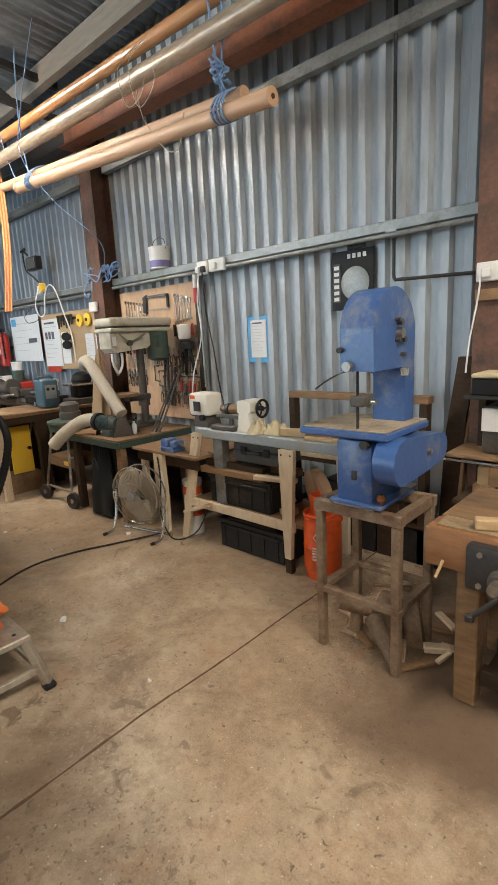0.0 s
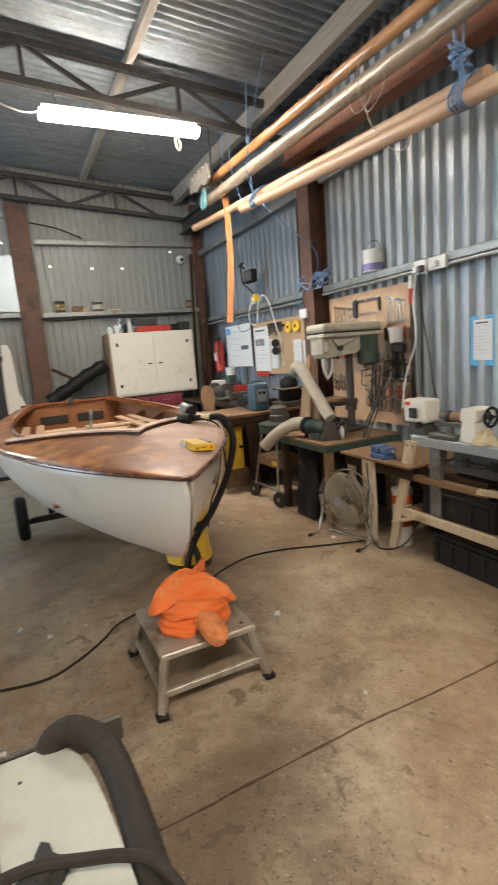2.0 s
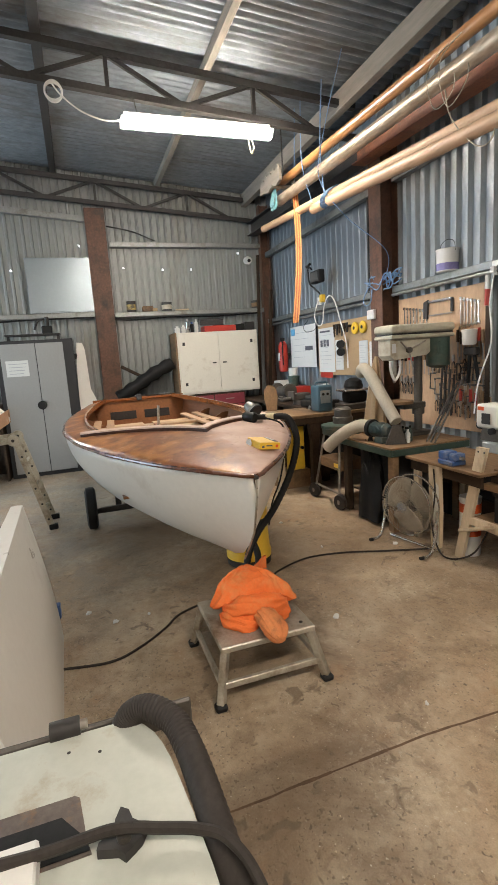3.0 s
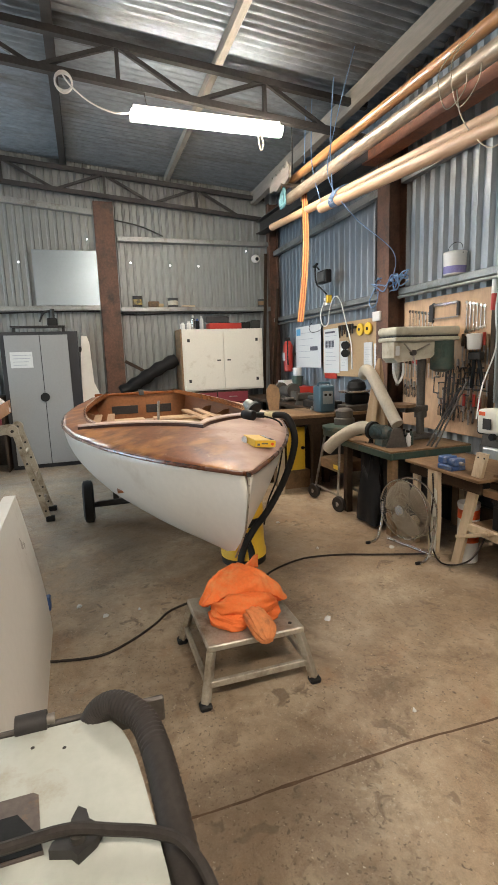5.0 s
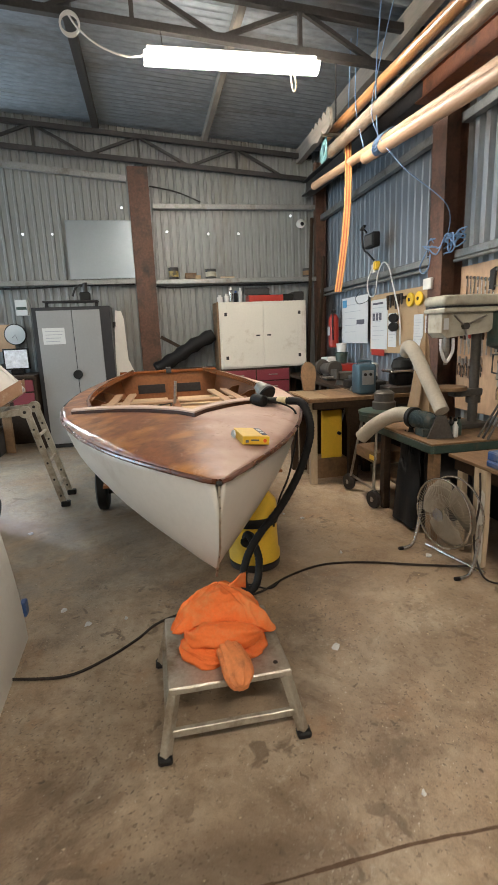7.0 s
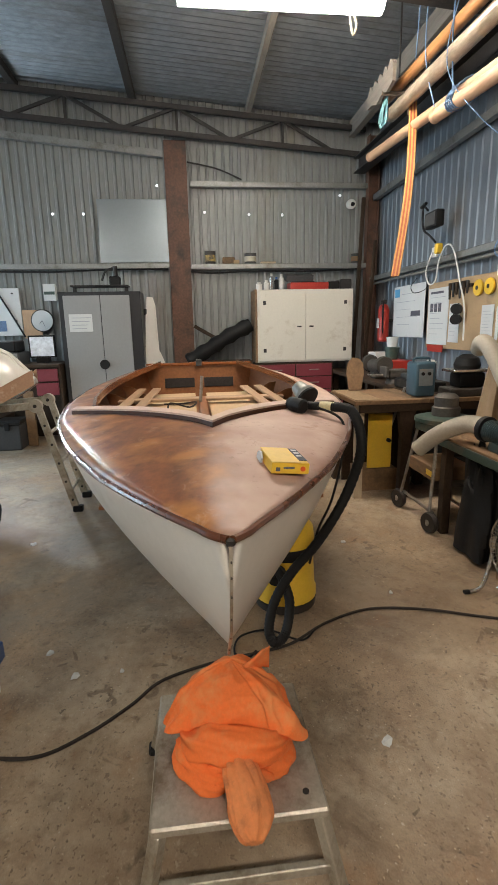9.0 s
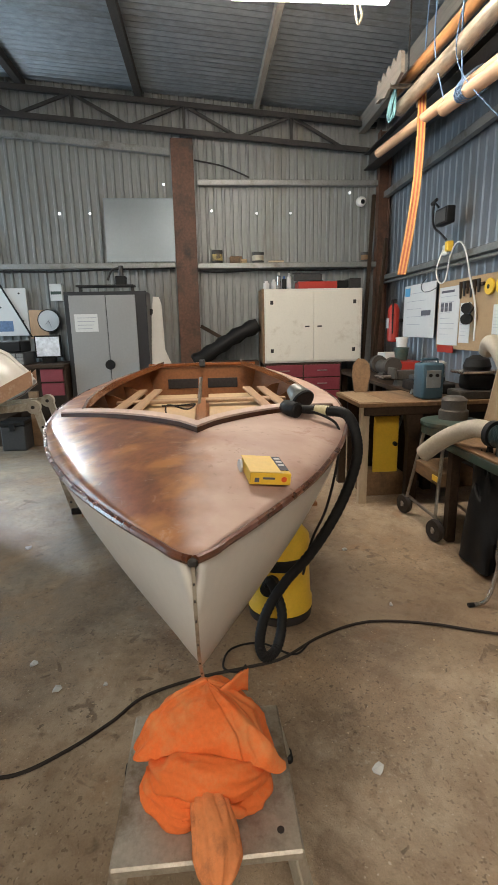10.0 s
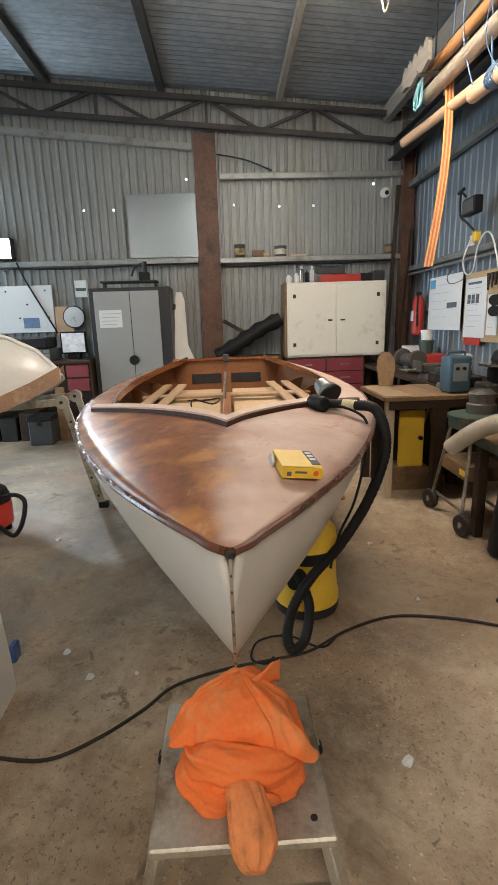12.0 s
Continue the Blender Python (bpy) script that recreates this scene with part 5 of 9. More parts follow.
# ---- frame and timber behind the saw ----
rk = thing("wooden_rack", (-1.8, 3.1, 0), "dark brown open wooden rack against the wall", "rack")
part("top_rail", box(B(), -2.19, -1.15, 3.06, 3.14, 1.03, 1.075, 0.004), M_BENCHWOOD, rk)
for x in (-2.165, -1.18):
    part("post", box(B(), x - 0.025, x + 0.025, 3.06, 3.13, 0, 1.03, 0.004), M_DARKWOOD, rk)
part("shelf", box(B(), -2.14, -1.2, 2.98, 3.25, 0.60, 0.625, 0.003), M_DARKWOOD, rk)
for k in range(5):
    timber((-2.1 + 0.03 * k, 3.02 + 0.03 * (k % 3), 0.645 + 0.035 * k), (-1.25 - 0.04 * k, 3.04 + 0.02 * (k % 2), 0.645 + 0.035 * k), 0.09, 0.033, M_BENCHWOOD if k % 2 else M_LEGPALE, "brown timber length stacked on the rack", "timber on the rack")
wire = [(-2.05 + 0.7 * k / 16, 3.2, 1.08 + 0.14 * math.sin(math.pi * k / 16)) for k in range(17)]
solo("wire_hoop", tube(B(), wire, 0.006, 6), M_DARKSTEEL, "thin dark bent wire hoop on the rack", "wire")
bm = prism(B(), [(-0.05, 0.0), (0.07, 0.0), (0.10, 0.55), (0.13, 0.95), (0.19, 1.30), (0.08, 1.30), (0.01, 0.85)], frame_m((-1.12, 3.33, 0), (1, 0, 0), (0, -0.06, 1)), 0.04)
solo("curved_timber", bm, M_DARKWOOD, "dark curved boat timber leaning on the wall", "timber")
timber((-1.02, 3.20, 0.0), (-0.97, 3.30, 1.35), 0.03, 0.03, M_BENCHWOOD, "thin brown batten leaning against the column")

# things under the saw stand
bk = thing("pipe_bracket", (-1.1, 2.22, 0), "rusty brown cast pipe bracket lying on the floor", "bracket")
part("base_plate", box(B(), -1.19, -1.08, 2.13, 2.25, 0, 0.012, 0.003), M_RUSTSTEEL, bk)
part("post", rod(B(), (-1.13, 2.19, 0.012), (-1.12, 2.20, 0.17), 0.032), M_RUSTSTEEL, bk)
part("pipe", rod(B(), (-1.18, 2.12, 0.18), (-1.02, 2.27, 0.10), 0.036), M_RUSTSTEEL, bk)
bk = thing("iron_casting", (-0.95, 2.2, 0), "rusty brown conical iron casting on the floor", "casting")
part("cone", rod(B(), (-1.02, 2.22, 0.0), (-0.98, 2.24, 0.23), 0.085, 0.035, 20), M_RUSTSTEEL, bk)
part("arm", rod(B(), (-1.01, 2.15, 0.14), (-0.84, 2.05, 0.01), 0.045, 0.03), M_RUSTSTEEL, bk)
bk = thing("iron_casting", (-0.87, 2.27, 0), "rusty iron machine foot on the floor", "casting")
part("web", prism(B(), [(-0.06, 0), (0.06, 0), (0.025, 0.24), (-0.02, 0.24)], frame_m((-0.87, 2.28, 0), (1, 0.2, 0), (0, 0, 1)), 0.04), M_RUSTSTEEL, bk)
random.seed(4)
for k in range(26):
    x, y = random.uniform(-1.2, -0.7), random.uniform(2.1, 2.75)
    a = random.uniform(0, math.pi)
    l = random.uniform(0.03, 0.11)
    timber((x - l * math.cos(a), y - l * math.sin(a), 0.012), (x + l * math.cos(a), y + l * math.sin(a), 0.012 + random.uniform(0, 0.02)), random.uniform(0.015, 0.05), 0.018, random.choice((M_BENCHWOOD, M_LEGPALE, M_PLY)), "small wood scrap on the floor under the saw", "wood scraps")
timber((-0.80, 2.24, 0.02), (-0.70, 2.30, 0.02), 0.05, 0.03, M_LEGPALE, "pale wood scrap on the floor", "wood scraps")
peg_thing = thing("turned_peg", (-0.90, 2.0, 0.735), "small turned wooden peg standing on the saw stand", "knob")
part("knob", turned(B(), [(0.008, 0.0), (0.008, 0.03), (0.02, 0.045), (0.02, 0.06), (0.01, 0.07)], Matrix.Translation((-0.90, 2.015, 0.736)), 14), M_MAHOG, peg_thing)

# ---- the vice bench ----
M_ORANGEWOOD = mat("oiled_orange_brown_wood", (0.25, 0.115, 0.045), 0.55, 0, 0.35, 40, 4, 0.2, (0.12, 0.06, 0.03), 0.4, 4, stretch=(0.3, 1, 1))
vb = thing("vice_bench", (0.0, 2.25, 0), "heavy worn wooden workbench with a steel vice", "workbench")
part("front_block", box(B(), -0.69, 0.75, 1.96, 2.10, 0.585, 0.738, 0.008, seg=2), M_ORANGEWOOD, vb, "thick worn orange-brown front beam")
part("top_board", box(B(), -0.685, 0.75, 2.101, 2.55, 0.70, 0.742, 0.006), M_BENCHWOOD, vb)
part("top_plank", box(B(), -0.66, 0.74, 1.99, 2.098, 0.7385, 0.744, 0.002), M_LEGWOOD, vb)
for x in (-0.545, 0.62):
    for y in (2.06, 2.48):
        part("leg", box(B(), x - 0.042, x + 0.042, y - 0.042, y + 0.042, 0, 0.59, 0.006), M_BENCHWOOD, vb)
part("stretcher", box(B(), -0.49, 0.57, 2.03, 2.08, 0.10, 0.17, 0.004), M_DARKWOOD, vb)
part("low_shelf", box(B(), -0.49, 0.57, 2.09, 2.44, 0.11, 0.13, 0.003), M_DARKWOOD, vb)
vc = part("vice_jaw", box(B(), -0.52, -0.22, 1.90, 1.958, 0.56, 0.725, 0.01, seg=2), M_DARKSTEEL, vb, "dark steel vice jaw")
part("vice_screw", rod(B(), (-0.40, 1.90, 0.62), (-0.40, 1.82, 0.62), 0.022), M_BARESTEEL, vc)
part("vice_nut", rod(B(), (-0.40, 1.898, 0.62), (-0.40, 1.865, 0.62), 0.042, 0.034, 18), M_GUARD, vc)
for z in (0.585, 0.70):
    part("jaw_bolt", rod(B(), (-0.47, 1.90, z), (-0.47, 1.890, z), 0.010, seg=6), M_BARESTEEL, vc)
part("vice_bar", rod(B(), (-0.47, 1.82, 0.50), (-0.33, 1.82, 0.66), 0.009), M_DARKSTEEL, vc)
part("vice_bar_end", turned(B(), [(0.006, -0.015), (0.016, -0.01), (0.016, 0.01), (0.006, 0.015)], Matrix.Translation((-0.47, 1.82, 0.50)), 12), M_DARKSTEEL, vc)
part("peg", rod(B(), (-0.615, 1.95, 0.62), (-0.63, 1.92, 0.56), 0.006), M_PINE, vb)
timber((-0.53, 2.02, 0.765), (-0.30, 2.12, 0.765), 0.045, 0.04, M_PINE, "squared pale pine length on the workbench")
timber((-0.66, 2.62, 0.78), (0.4, 2.62, 0.78), 0.06, 0.09, M_BENCHWOOD, "thick brown beam behind the workbench")
for y in (2.6,):
    for x in (-0.6, 0.35):
        timber((x, 2.62, 0.0), (x, 2.62, 0.735), 0.06, 0.06, M_DARKWOOD, "dark upright timber behind the workbench")
for k, (x, z) in enumerate(((-0.60, 0.012), (-0.30, 0.145), (-0.1, 0.145))):
    solo("paint_tin", rod(B(), (x + 0.17, 2.28, z), (x + 0.17, 2.28, z + 0.16), 0.07, seg=24), M_DARKSTEEL if k else M_GREYPLASTIC, "dusty dark tin under the workbench", "tin", "tins under the bench")
ch = thing("wood_chisel", (-0.75, 2.66, 0.83), "long steel chisel with a pale handle", "chisel")
part("blade", rod(B(), (-0.95, 2.62, 0.832), (-0.62, 2.60, 0.835), 0.006, seg=8), M_CHROME, ch)
part("handle", rod(B(), (-0.62, 2.60, 0.835), (-0.50, 2.59, 0.836), 0.012, seg=10), M_PLASTICWHITE, ch)

sh = thing("wall_shelf", (-0.6, 3.0, 0.79), "small wooden shelf on dark uprights beside the column", "shelf")
part("board", box(B(), -0.96, 0.2, 2.85, 3.16, 0.785, 0.805, 0.003), M_BENCHWOOD, sh)
for x in (-0.86, 0.15):
    part("upright", box(B(), x - 0.02, x + 0.02, 3.10, 3.16, 0.0, 1.1, 0.003), M_DARKWOOD, sh)
part("top_board", box(B(), -0.88, 0.2, 2.86, 3.16, 1.10, 1.118, 0.003), M_DARKSTEEL, sh)
bx = thing("storage_box", (-0.7, 3.0, 1.12), "black box with a pale yellow lid on the shelf", "box")
part("body", box(B(), -0.85, -0.4, 2.88, 3.12, 1.119, 1.205, 0.006), M_BLACK, bx)
part("lid", box(B(), -0.85, -0.4, 2.87, 3.13, 1.207, 1.23, 0.006), M_CANVAS, bx)
bx = thing("bench_drill", (-0.7, 3.0, 0.81), "small grey machine with a pale printed plate on the shelf", "machine")
part("body", box(B(), -0.80, -0.55, 2.92, 3.10, 0.81, 1.06, 0.015, seg=2), M_GUARD, bx)
part("plate", box(B(), -0.80, -0.70, 2.905, 2.918, 0.93, 1.05, 0.002), M_PLASTICWHITE, bx)
timber((-0.82, 2.98, 0.68), (-0.55, 3.0, 0.68), 0.10, 0.10, M_PINE, "pale block of wood under the shelf")
timber((-0.84, 2.98, 0.60), (-0.50, 3.0, 0.60), 0.12, 0.06, M_BENCHWOOD, "brown block of wood under the shelf")
solo("side_table", box(B(), -0.9, 0.2, 2.8, 3.15, 0.545, 0.568, 0.003), M_DARKWOOD, "dark board under the wooden blocks", "board")

# dark stored boxes against the wall, under the benches
random.seed(17)
x = -4.15
while x < -1.3:
    w, h = random.uniform(0.14, 0.26), random.uniform(0.22, 0.52)
    bxd = thing("stored_box", (x, 3.15, 0), "dark dusty box stored against the wall", "box", "boxes against the wall")
    part("body", box(B(), x, x + w - 0.012, 3.06, 3.32, 0, h, 0.008), random.choice((M_CRATE, M_DARKWOOD, M_GREYPLASTIC, M_BLACK)), bxd)
    part("lid", box(B(), x - 0.004, x + w - 0.008, 3.05, 3.325, h + 0.001, h + 0.02, 0.004), random.choice((M_CRATE, M_DARKWOOD, M_BLACK)), bxd)
    x += w


# ---- the drilling bench ----
gb = thing("machine_bench", (-3.8, 2.7, 0), "green edged steel machine bench with wooden legs", "bench")
part("top", box(B(), -4.20, -3.37, 2.34, 3.12, 0.70, 0.715, 0.003), M_BENCHWOOD, gb, "dusty worn bench top")
part("front_edge", box(B(), -4.20, -3.37, 2.335, 2.36, 0.645, 0.699, 0.004), M_GREEN, gb, "dark green painted edge")
part("side_edge", box(B(), -3.395, -3.37, 2.361, 3.12, 0.645, 0.699, 0.004), M_GREEN, gb)
for x in (-4.15, -3.43):
    for y in (2.40, 3.05):
        part("leg", box(B(), x - 0.035, x + 0.035, y - 0.03, y + 0.03, 0, 0.645, 0.004), M_DARKWOOD if x < -4 else M_BENCHWOOD, gb)
pt = thing("pine_table", (-2.9, 2.7, 0), "small rough pine table with flat board legs", "table")
part("top", box(B(), -3.30, -2.53, 2.42, 3.0, 0.643, 0.664, 0.003), M_BENCHWOOD, pt)
bm = prism(B(), [(-3.03, 0.643), (-2.92, 0.643), (-2.905, 0.30), (-2.915, 0.03), (-2.955, 0.0), (-3.0, 0.02), (-3.025, 0.30)], frame_m((0, 2.455, 0), (1, 0, 0), (0, 0, 1)), 0.03)
part("leg", bm, M_LEGPALE, pt, "pale board leg with splashed white paint")
part("paint_splash", prism(B(), [(-2.985, 0.44), (-2.945, 0.52), (-2.922, 0.50), (-2.912, 0.30), (-2.918, 0.06), (-2.955, 0.02), (-2.985, 0.12), (-2.97, 0.30)], frame_m((0, 2.424, 0), (1, 0, 0), (0, 0, 1)), 0.002), M_BOARDWHITE, pt, "splashed white paint")
part("apron", box(B(), -3.28, -2.55, 2.456, 2.476, 0.56, 0.642, 0.003), M_DARKWOOD, pt)
for x, y in ((-2.58, 2.95), (-3.25, 2.95), (-3.25, 2.50)):
    part("leg", box(B(), x - 0.03, x + 0.03, y - 0.02, y + 0.02, 0, 0.643, 0.004), M_LEGPALE, pt)
bm = turned(B(), [(0.068, 0), (0.072, 0.004), (0.072, 0.40), (0.076, 0.40), (0.076, 0.43), (0.066, 0.43)], Matrix.Translation((-2.80, 2.60, 0)), 28)
tub = thing("sealant_drum", (-2.80, 2.60, 0), "tall white and orange plastic drum standing on the floor", "drum")
part("body", bm, M_PLASTICWHITE, tub)
part("band", rod(B(), (-2.80, 2.60, 0.32), (-2.80, 2.60, 0.385), 0.0735, seg=28), M_GASORANGE, tub, "orange band")
part("band", rod(B(), (-2.80, 2.60, 0.15), (-2.80, 2.60, 0.19), 0.0735, seg=28), M_GASORANGE, tub, "orange band")
bb = thing("blue_vice", (-2.86, 2.50, 0.664), "small blue painted bench vice", "vice")
part("base", box(B(), -2.95, -2.80, 2.44, 2.56, 0.665, 0.70, 0.006), M_BLUEPAINT, bb)
part("jaw", box(B(), -2.96, -2.87, 2.45, 2.55, 0.70, 0.755, 0.008), M_BLUEPAINT, bb)
part("jaw", box(B(), -2.855, -2.79, 2.45, 2.55, 0.70, 0.75, 0.008), M_BLUEPAINT, bb)
part("screw", rod(B(), (-2.87, 2.5, 0.72), (-2.76, 2.5, 0.72), 0.012), M_BARESTEEL, bb)
timber((-2.78, 2.50, 0.20), (-2.45, 2.46, 0.33), 0.05, 0.025, M_LEGPALE, "greyed stick leaning on the shelf rail")


def drill_press():
    x, zb = -3.85, 0.716
    t = thing("pillar_drill", (x, 2.9, zb), "dusty cream pillar drill with a green motor", "drill")
    part("foot", box(B(), x - 0.12, x + 0.12, 2.70, 3.06, zb, zb + 0.035, 0.008), M_GUARD, t)
    part("column", rod(B(), (x, 2.97, zb + 0.035), (x, 2.97, 1.55), 0.036, seg=20), M_GUARD, t)
    part("table_arm", box(B(), x - 0.05, x + 0.05, 2.78, 3.02, 0.955, 1.01, 0.008), M_GUARD, t)
    part("table", rod(B(), (x, 2.74, 1.01), (x, 2.74, 1.035), 0.145, seg=32), M_BENCHWOOD, t, "round dusty table")
    part("rack_collar", rod(B(), (x, 2.97, 0.90), (x, 2.97, 0.96), 0.055, seg=20), M_GUARD, t)
    hd = part("head", prism(B(), [(2.62, 1.44), (2.66, 1.40), (3.0, 1.43), (3.05, 1.47), (3.05, 1.575), (2.62, 1.575)], frame_m((x - 0.09, 0, 0), (0, 1, 0), (0, 0, 1)), 0.18), M_CREAM, t, "dusty cream drill head")
    part("badge", box(B(), x + 0.091, x + 0.094, 2.635, 2.675, 1.46, 1.54, 0.001), M_PAPER, hd)
    for a in (0.5, 2.6, 4.7):
        part("feed_lever", rod(B(), (x + 0.10, 2.80, 1.48), (x + 0.16, 2.80 + 0.15 * math.cos(a), 1.48 + 0.15 * math.sin(a)), 0.007), M_BARESTEEL, hd)
    part("feed_hub", rod(B(), (x + 0.09, 2.80, 1.48), (x + 0.125, 2.80, 1.48), 0.024), M_GUARD, hd)
    cv = part("belt_cover", box(B(), x - 0.14, x + 0.14, 2.60, 3.27, 1.625, 1.70, 0.028, seg=3), M_CREAM, t, "cream belt cover, dusty on top")
    part("cover_base", box(B(), x - 0.135, x + 0.135, 2.605, 3.265, 1.577, 1.612, 0.008), M_CREAM, t)
    part("cover_gap", box(B(), x - 0.125, x + 0.125, 2.615, 3.25, 1.612, 1.626), M_DARKSTEEL, t)
    mo = part("motor", rod(B(), (x + 0.07, 3.13, 1.33), (x + 0.07, 3.13, 1.575), 0.100, seg=24), M_GREEN, t, "dark green motor")
    part("motor_box", box(B(), x + 0.10, x + 0.16, 3.06, 3.15, 1.43, 1.54, 0.006), M_GREEN, mo)
    part("motor_cap", turned(B(), [(0.03, -0.03), (0.07, -0.015), (0.100, 0)], Matrix.Translation((x + 0.07, 3.13, 1.33)), 24), M_GREEN, mo)
    part("quill", rod(B(), (x, 2.72, 1.30), (x, 2.72, 1.42), 0.025), M_BARESTEEL, t)
    part("chuck", rod(B(), (x, 2.72, 1.20), (x, 2.72, 1.30), 0.014, 0.024), M_BARESTEEL, t)
    bm = B()
    tube(bm, spline([(x + 0.04, 2.65, 1.395), (x + 0.045, 2.655, 1.30), (x + 0.04, 2.70, 1.225), (x + 0.045, 2.745, 1.30), (x + 0.04, 2.75, 1.395)], 6), 0.012, 8)
    part("chuck_guard", bm, M_PLASTICWHITE, t, "white plastic chuck guard")


drill_press()

M_MOTOR = mat("dark_green_grey_motor_paint", (0.045, 0.075, 0.08), 0.42, 0.1, 0.2, 50, 4, 0.05, (0.14, 0.12, 0.09), 0.4, 6)
gr = thing("dust_extractor", (-3.6, 2.45, 0.716), "small dark teal extractor motor with two beige hoses", "extractor")
part("motor", rod(B(), (-3.755, 2.43, 0.825), (-3.60, 2.459, 0.825), 0.060, seg=28), M_MOTOR, gr)
for k in range(9):
    part("cooling_fin", turned(B(), [(0.059, -0.003), (0.066, -0.002), (0.066, 0.002), (0.059, 0.003)], frame_m((-3.74 + 0.0155 * k, 2.433 + 0.0029 * k, 0.825), (0.18, -0.98, 0), (0, 0, 1)), 24), M_MOTOR, gr)
part("end_cap", rod(B(), (-3.60, 2.459, 0.825), (-3.565, 2.466, 0.825), 0.058, 0.036, 24), M_MOTOR, gr)
part("front_ring", rod(B(), (-3.79, 2.424, 0.83), (-3.755, 2.431, 0.83), 0.078, seg=24), M_BLACK, gr)
part("foot", box(B(), -3.70, -3.58, 2.40, 2.50, 0.716, 0.775, 0.006), M_MOTOR, gr)
part("bracket", prism(B(), [(-0.09, 0.0), (0.09, 0.0), (0.03, 0.16), (-0.03, 0.16)], frame_m((-3.535, 2.50, 0.716), (0.3, 1, 0), (0, 0, 1)), 0.03), M_GUARD, gr, "grey cast bracket")
hp = spline([(-3.79, 2.42, 0.84), (-3.88, 2.38, 0.845), (-3.98, 2.32, 0.80), (-4.08, 2.25, 0.72), (-4.17, 2.19, 0.62)], 10)
part("intake_hose", tube(B(), hp, 0.055, 16, 0.03), M_HOSE, gr, "beige ribbed hose")
hp = spline([(-3.55, 2.52, 0.90), (-3.64, 2.52, 0.99), (-3.76, 2.51, 1.13), (-3.88, 2.50, 1.27), (-3.97, 2.50, 1.335), (-4.06, 2.52, 1.335), (-4.13, 2.55, 1.29)], 9)
part("outlet_hose", tube(B(), hp, 0.05, 16, 0.03), M_HOSE, gr, "beige ribbed hose")
bm = B()
rings = []
for i in range(13):
    u = i / 12
    r = 0.018 + 0.135 * u ** 0.75
    rings.append([bm.verts.new((-4.13 + (0.30 - 0.18 * u) * 0.3 + r * (1 + 0.22 * math.sin(7 * a + 3 * u)) * math.cos(a), 2.66 + r * (0.55 + 0.10 * math.sin(5 * a)) * math.sin(a), 1.44 - 0.72 * u)) for a in [2 * math.pi * k / 36 for k in range(36)]])
for a, b in zip(rings, rings[1:]):
    for k in range(36):
        bm.faces.new((a[k], a[(k + 1) % 36], b[(k + 1) % 36], b[k]))
bm.faces.new(rings[0])
bm.faces.new(rings[-1])
solo("filter_bag", bm, M_SACK, "hanging pleated brown cloth filter bag", "bag")

# clutter on the drilling bench
random.seed(9)
for k in range(9):
    x, y = -3.72 + 0.05 * (k % 5), 2.55 + 0.06 * (k // 3)
    h = random.uniform(0.05, 0.12)
    bt = thing("small_bottle", (x, y, 0.716), "small dusty bottle of oil on the bench", "bottle", "bottles on the bench")
    part("body", turned(B(), [(0.018, 0), (0.02, 0.004), (0.02, h * 0.7), (0.009, h * 0.85), (0.009, h)], Matrix.Translation((x, y, 0.716)), 14), random.choice((M_PLASTICWHITE, M_DARKSTEEL, M_REDPAINT, M_GREEN)), bt)
    part("cap", rod(B(), (x, y, 0.716 + h), (x, y, 0.733 + h), 0.011, seg=12), M_BLACK, bt)
for k in range(3):
    a = -0.3 + 0.12 * k
    p = Vector((-3.46 + 0.05 * k, 2.75, 0.716))
    solo("steel_rod", rod(B(), p, p + Vector((0.03 * math.sin(7 * a), 0.30, 0.42 + 0.05 * (k % 3))), 0.008, seg=8), M_DARKSTEEL if k % 2 else M_GUARD, "steel rod leaning at the back of the bench", "rod", "leaning rods")

# ---- the fan ----
M_BLADE = mat("dusty_brushed_blade", (0.30, 0.26, 0.20), 0.6, 0.3, 0.15, 50, 4, 0.06, (0.2, 0.15, 0.1), 0.4, 5)
fan = thing("floor_fan", (-3.10, 2.31, 0), "round chrome wire floor fan on a tubular stand", "fan")
fm = frame_m((-3.10, 2.31, 0.335), (0.97, 0.22, 0), (0, 0, 1))
R = 0.222
for off in (0.05, -0.05):
    part("guard_rim", tube(B(), [fm @ Vector((R * math.cos(2 * math.pi * k / 40), R * math.sin(2 * math.pi * k / 40), off)) for k in range(41)], 0.006, 8), M_CHROME, fan)
bm = B()
for k in range(64):
    a = 2 * math.pi * k / 64
    tube(bm, [fm @ Vector((r * math.cos(a + 0.25 * r / R), r * math.sin(a + 0.25 * r / R), 0.05 + 0.035 * (1 - (r / R) ** 2))) for r in (0.03, 0.09, 0.15, 0.2, R)], 0.0016, 4)
for rr in (0.08, 0.13, 0.18):
    tube(bm, [fm @ Vector((rr * math.cos(2 * math.pi * k / 32), rr * math.sin(2 * math.pi * k / 32), 0.05 + 0.035 * (1 - (rr / R) ** 2))) for k in range(33)], 0.0018, 4)
tagged(part("guard_wire", bm, M_BLADE, fan, "fine dusty guard wires"), kind="stuff")
part("badge", rod(B(), fm @ Vector((0, 0, 0.083)), fm @ Vector((0, 0, 0.093)), 0.04, seg=24), M_CHROME, fan)
part("motor", rod(B(), fm @ Vector((0, 0, -0.02)), fm @ Vector((0, 0, -0.13)), 0.06, seg=20), M_DARKSTEEL, fan)
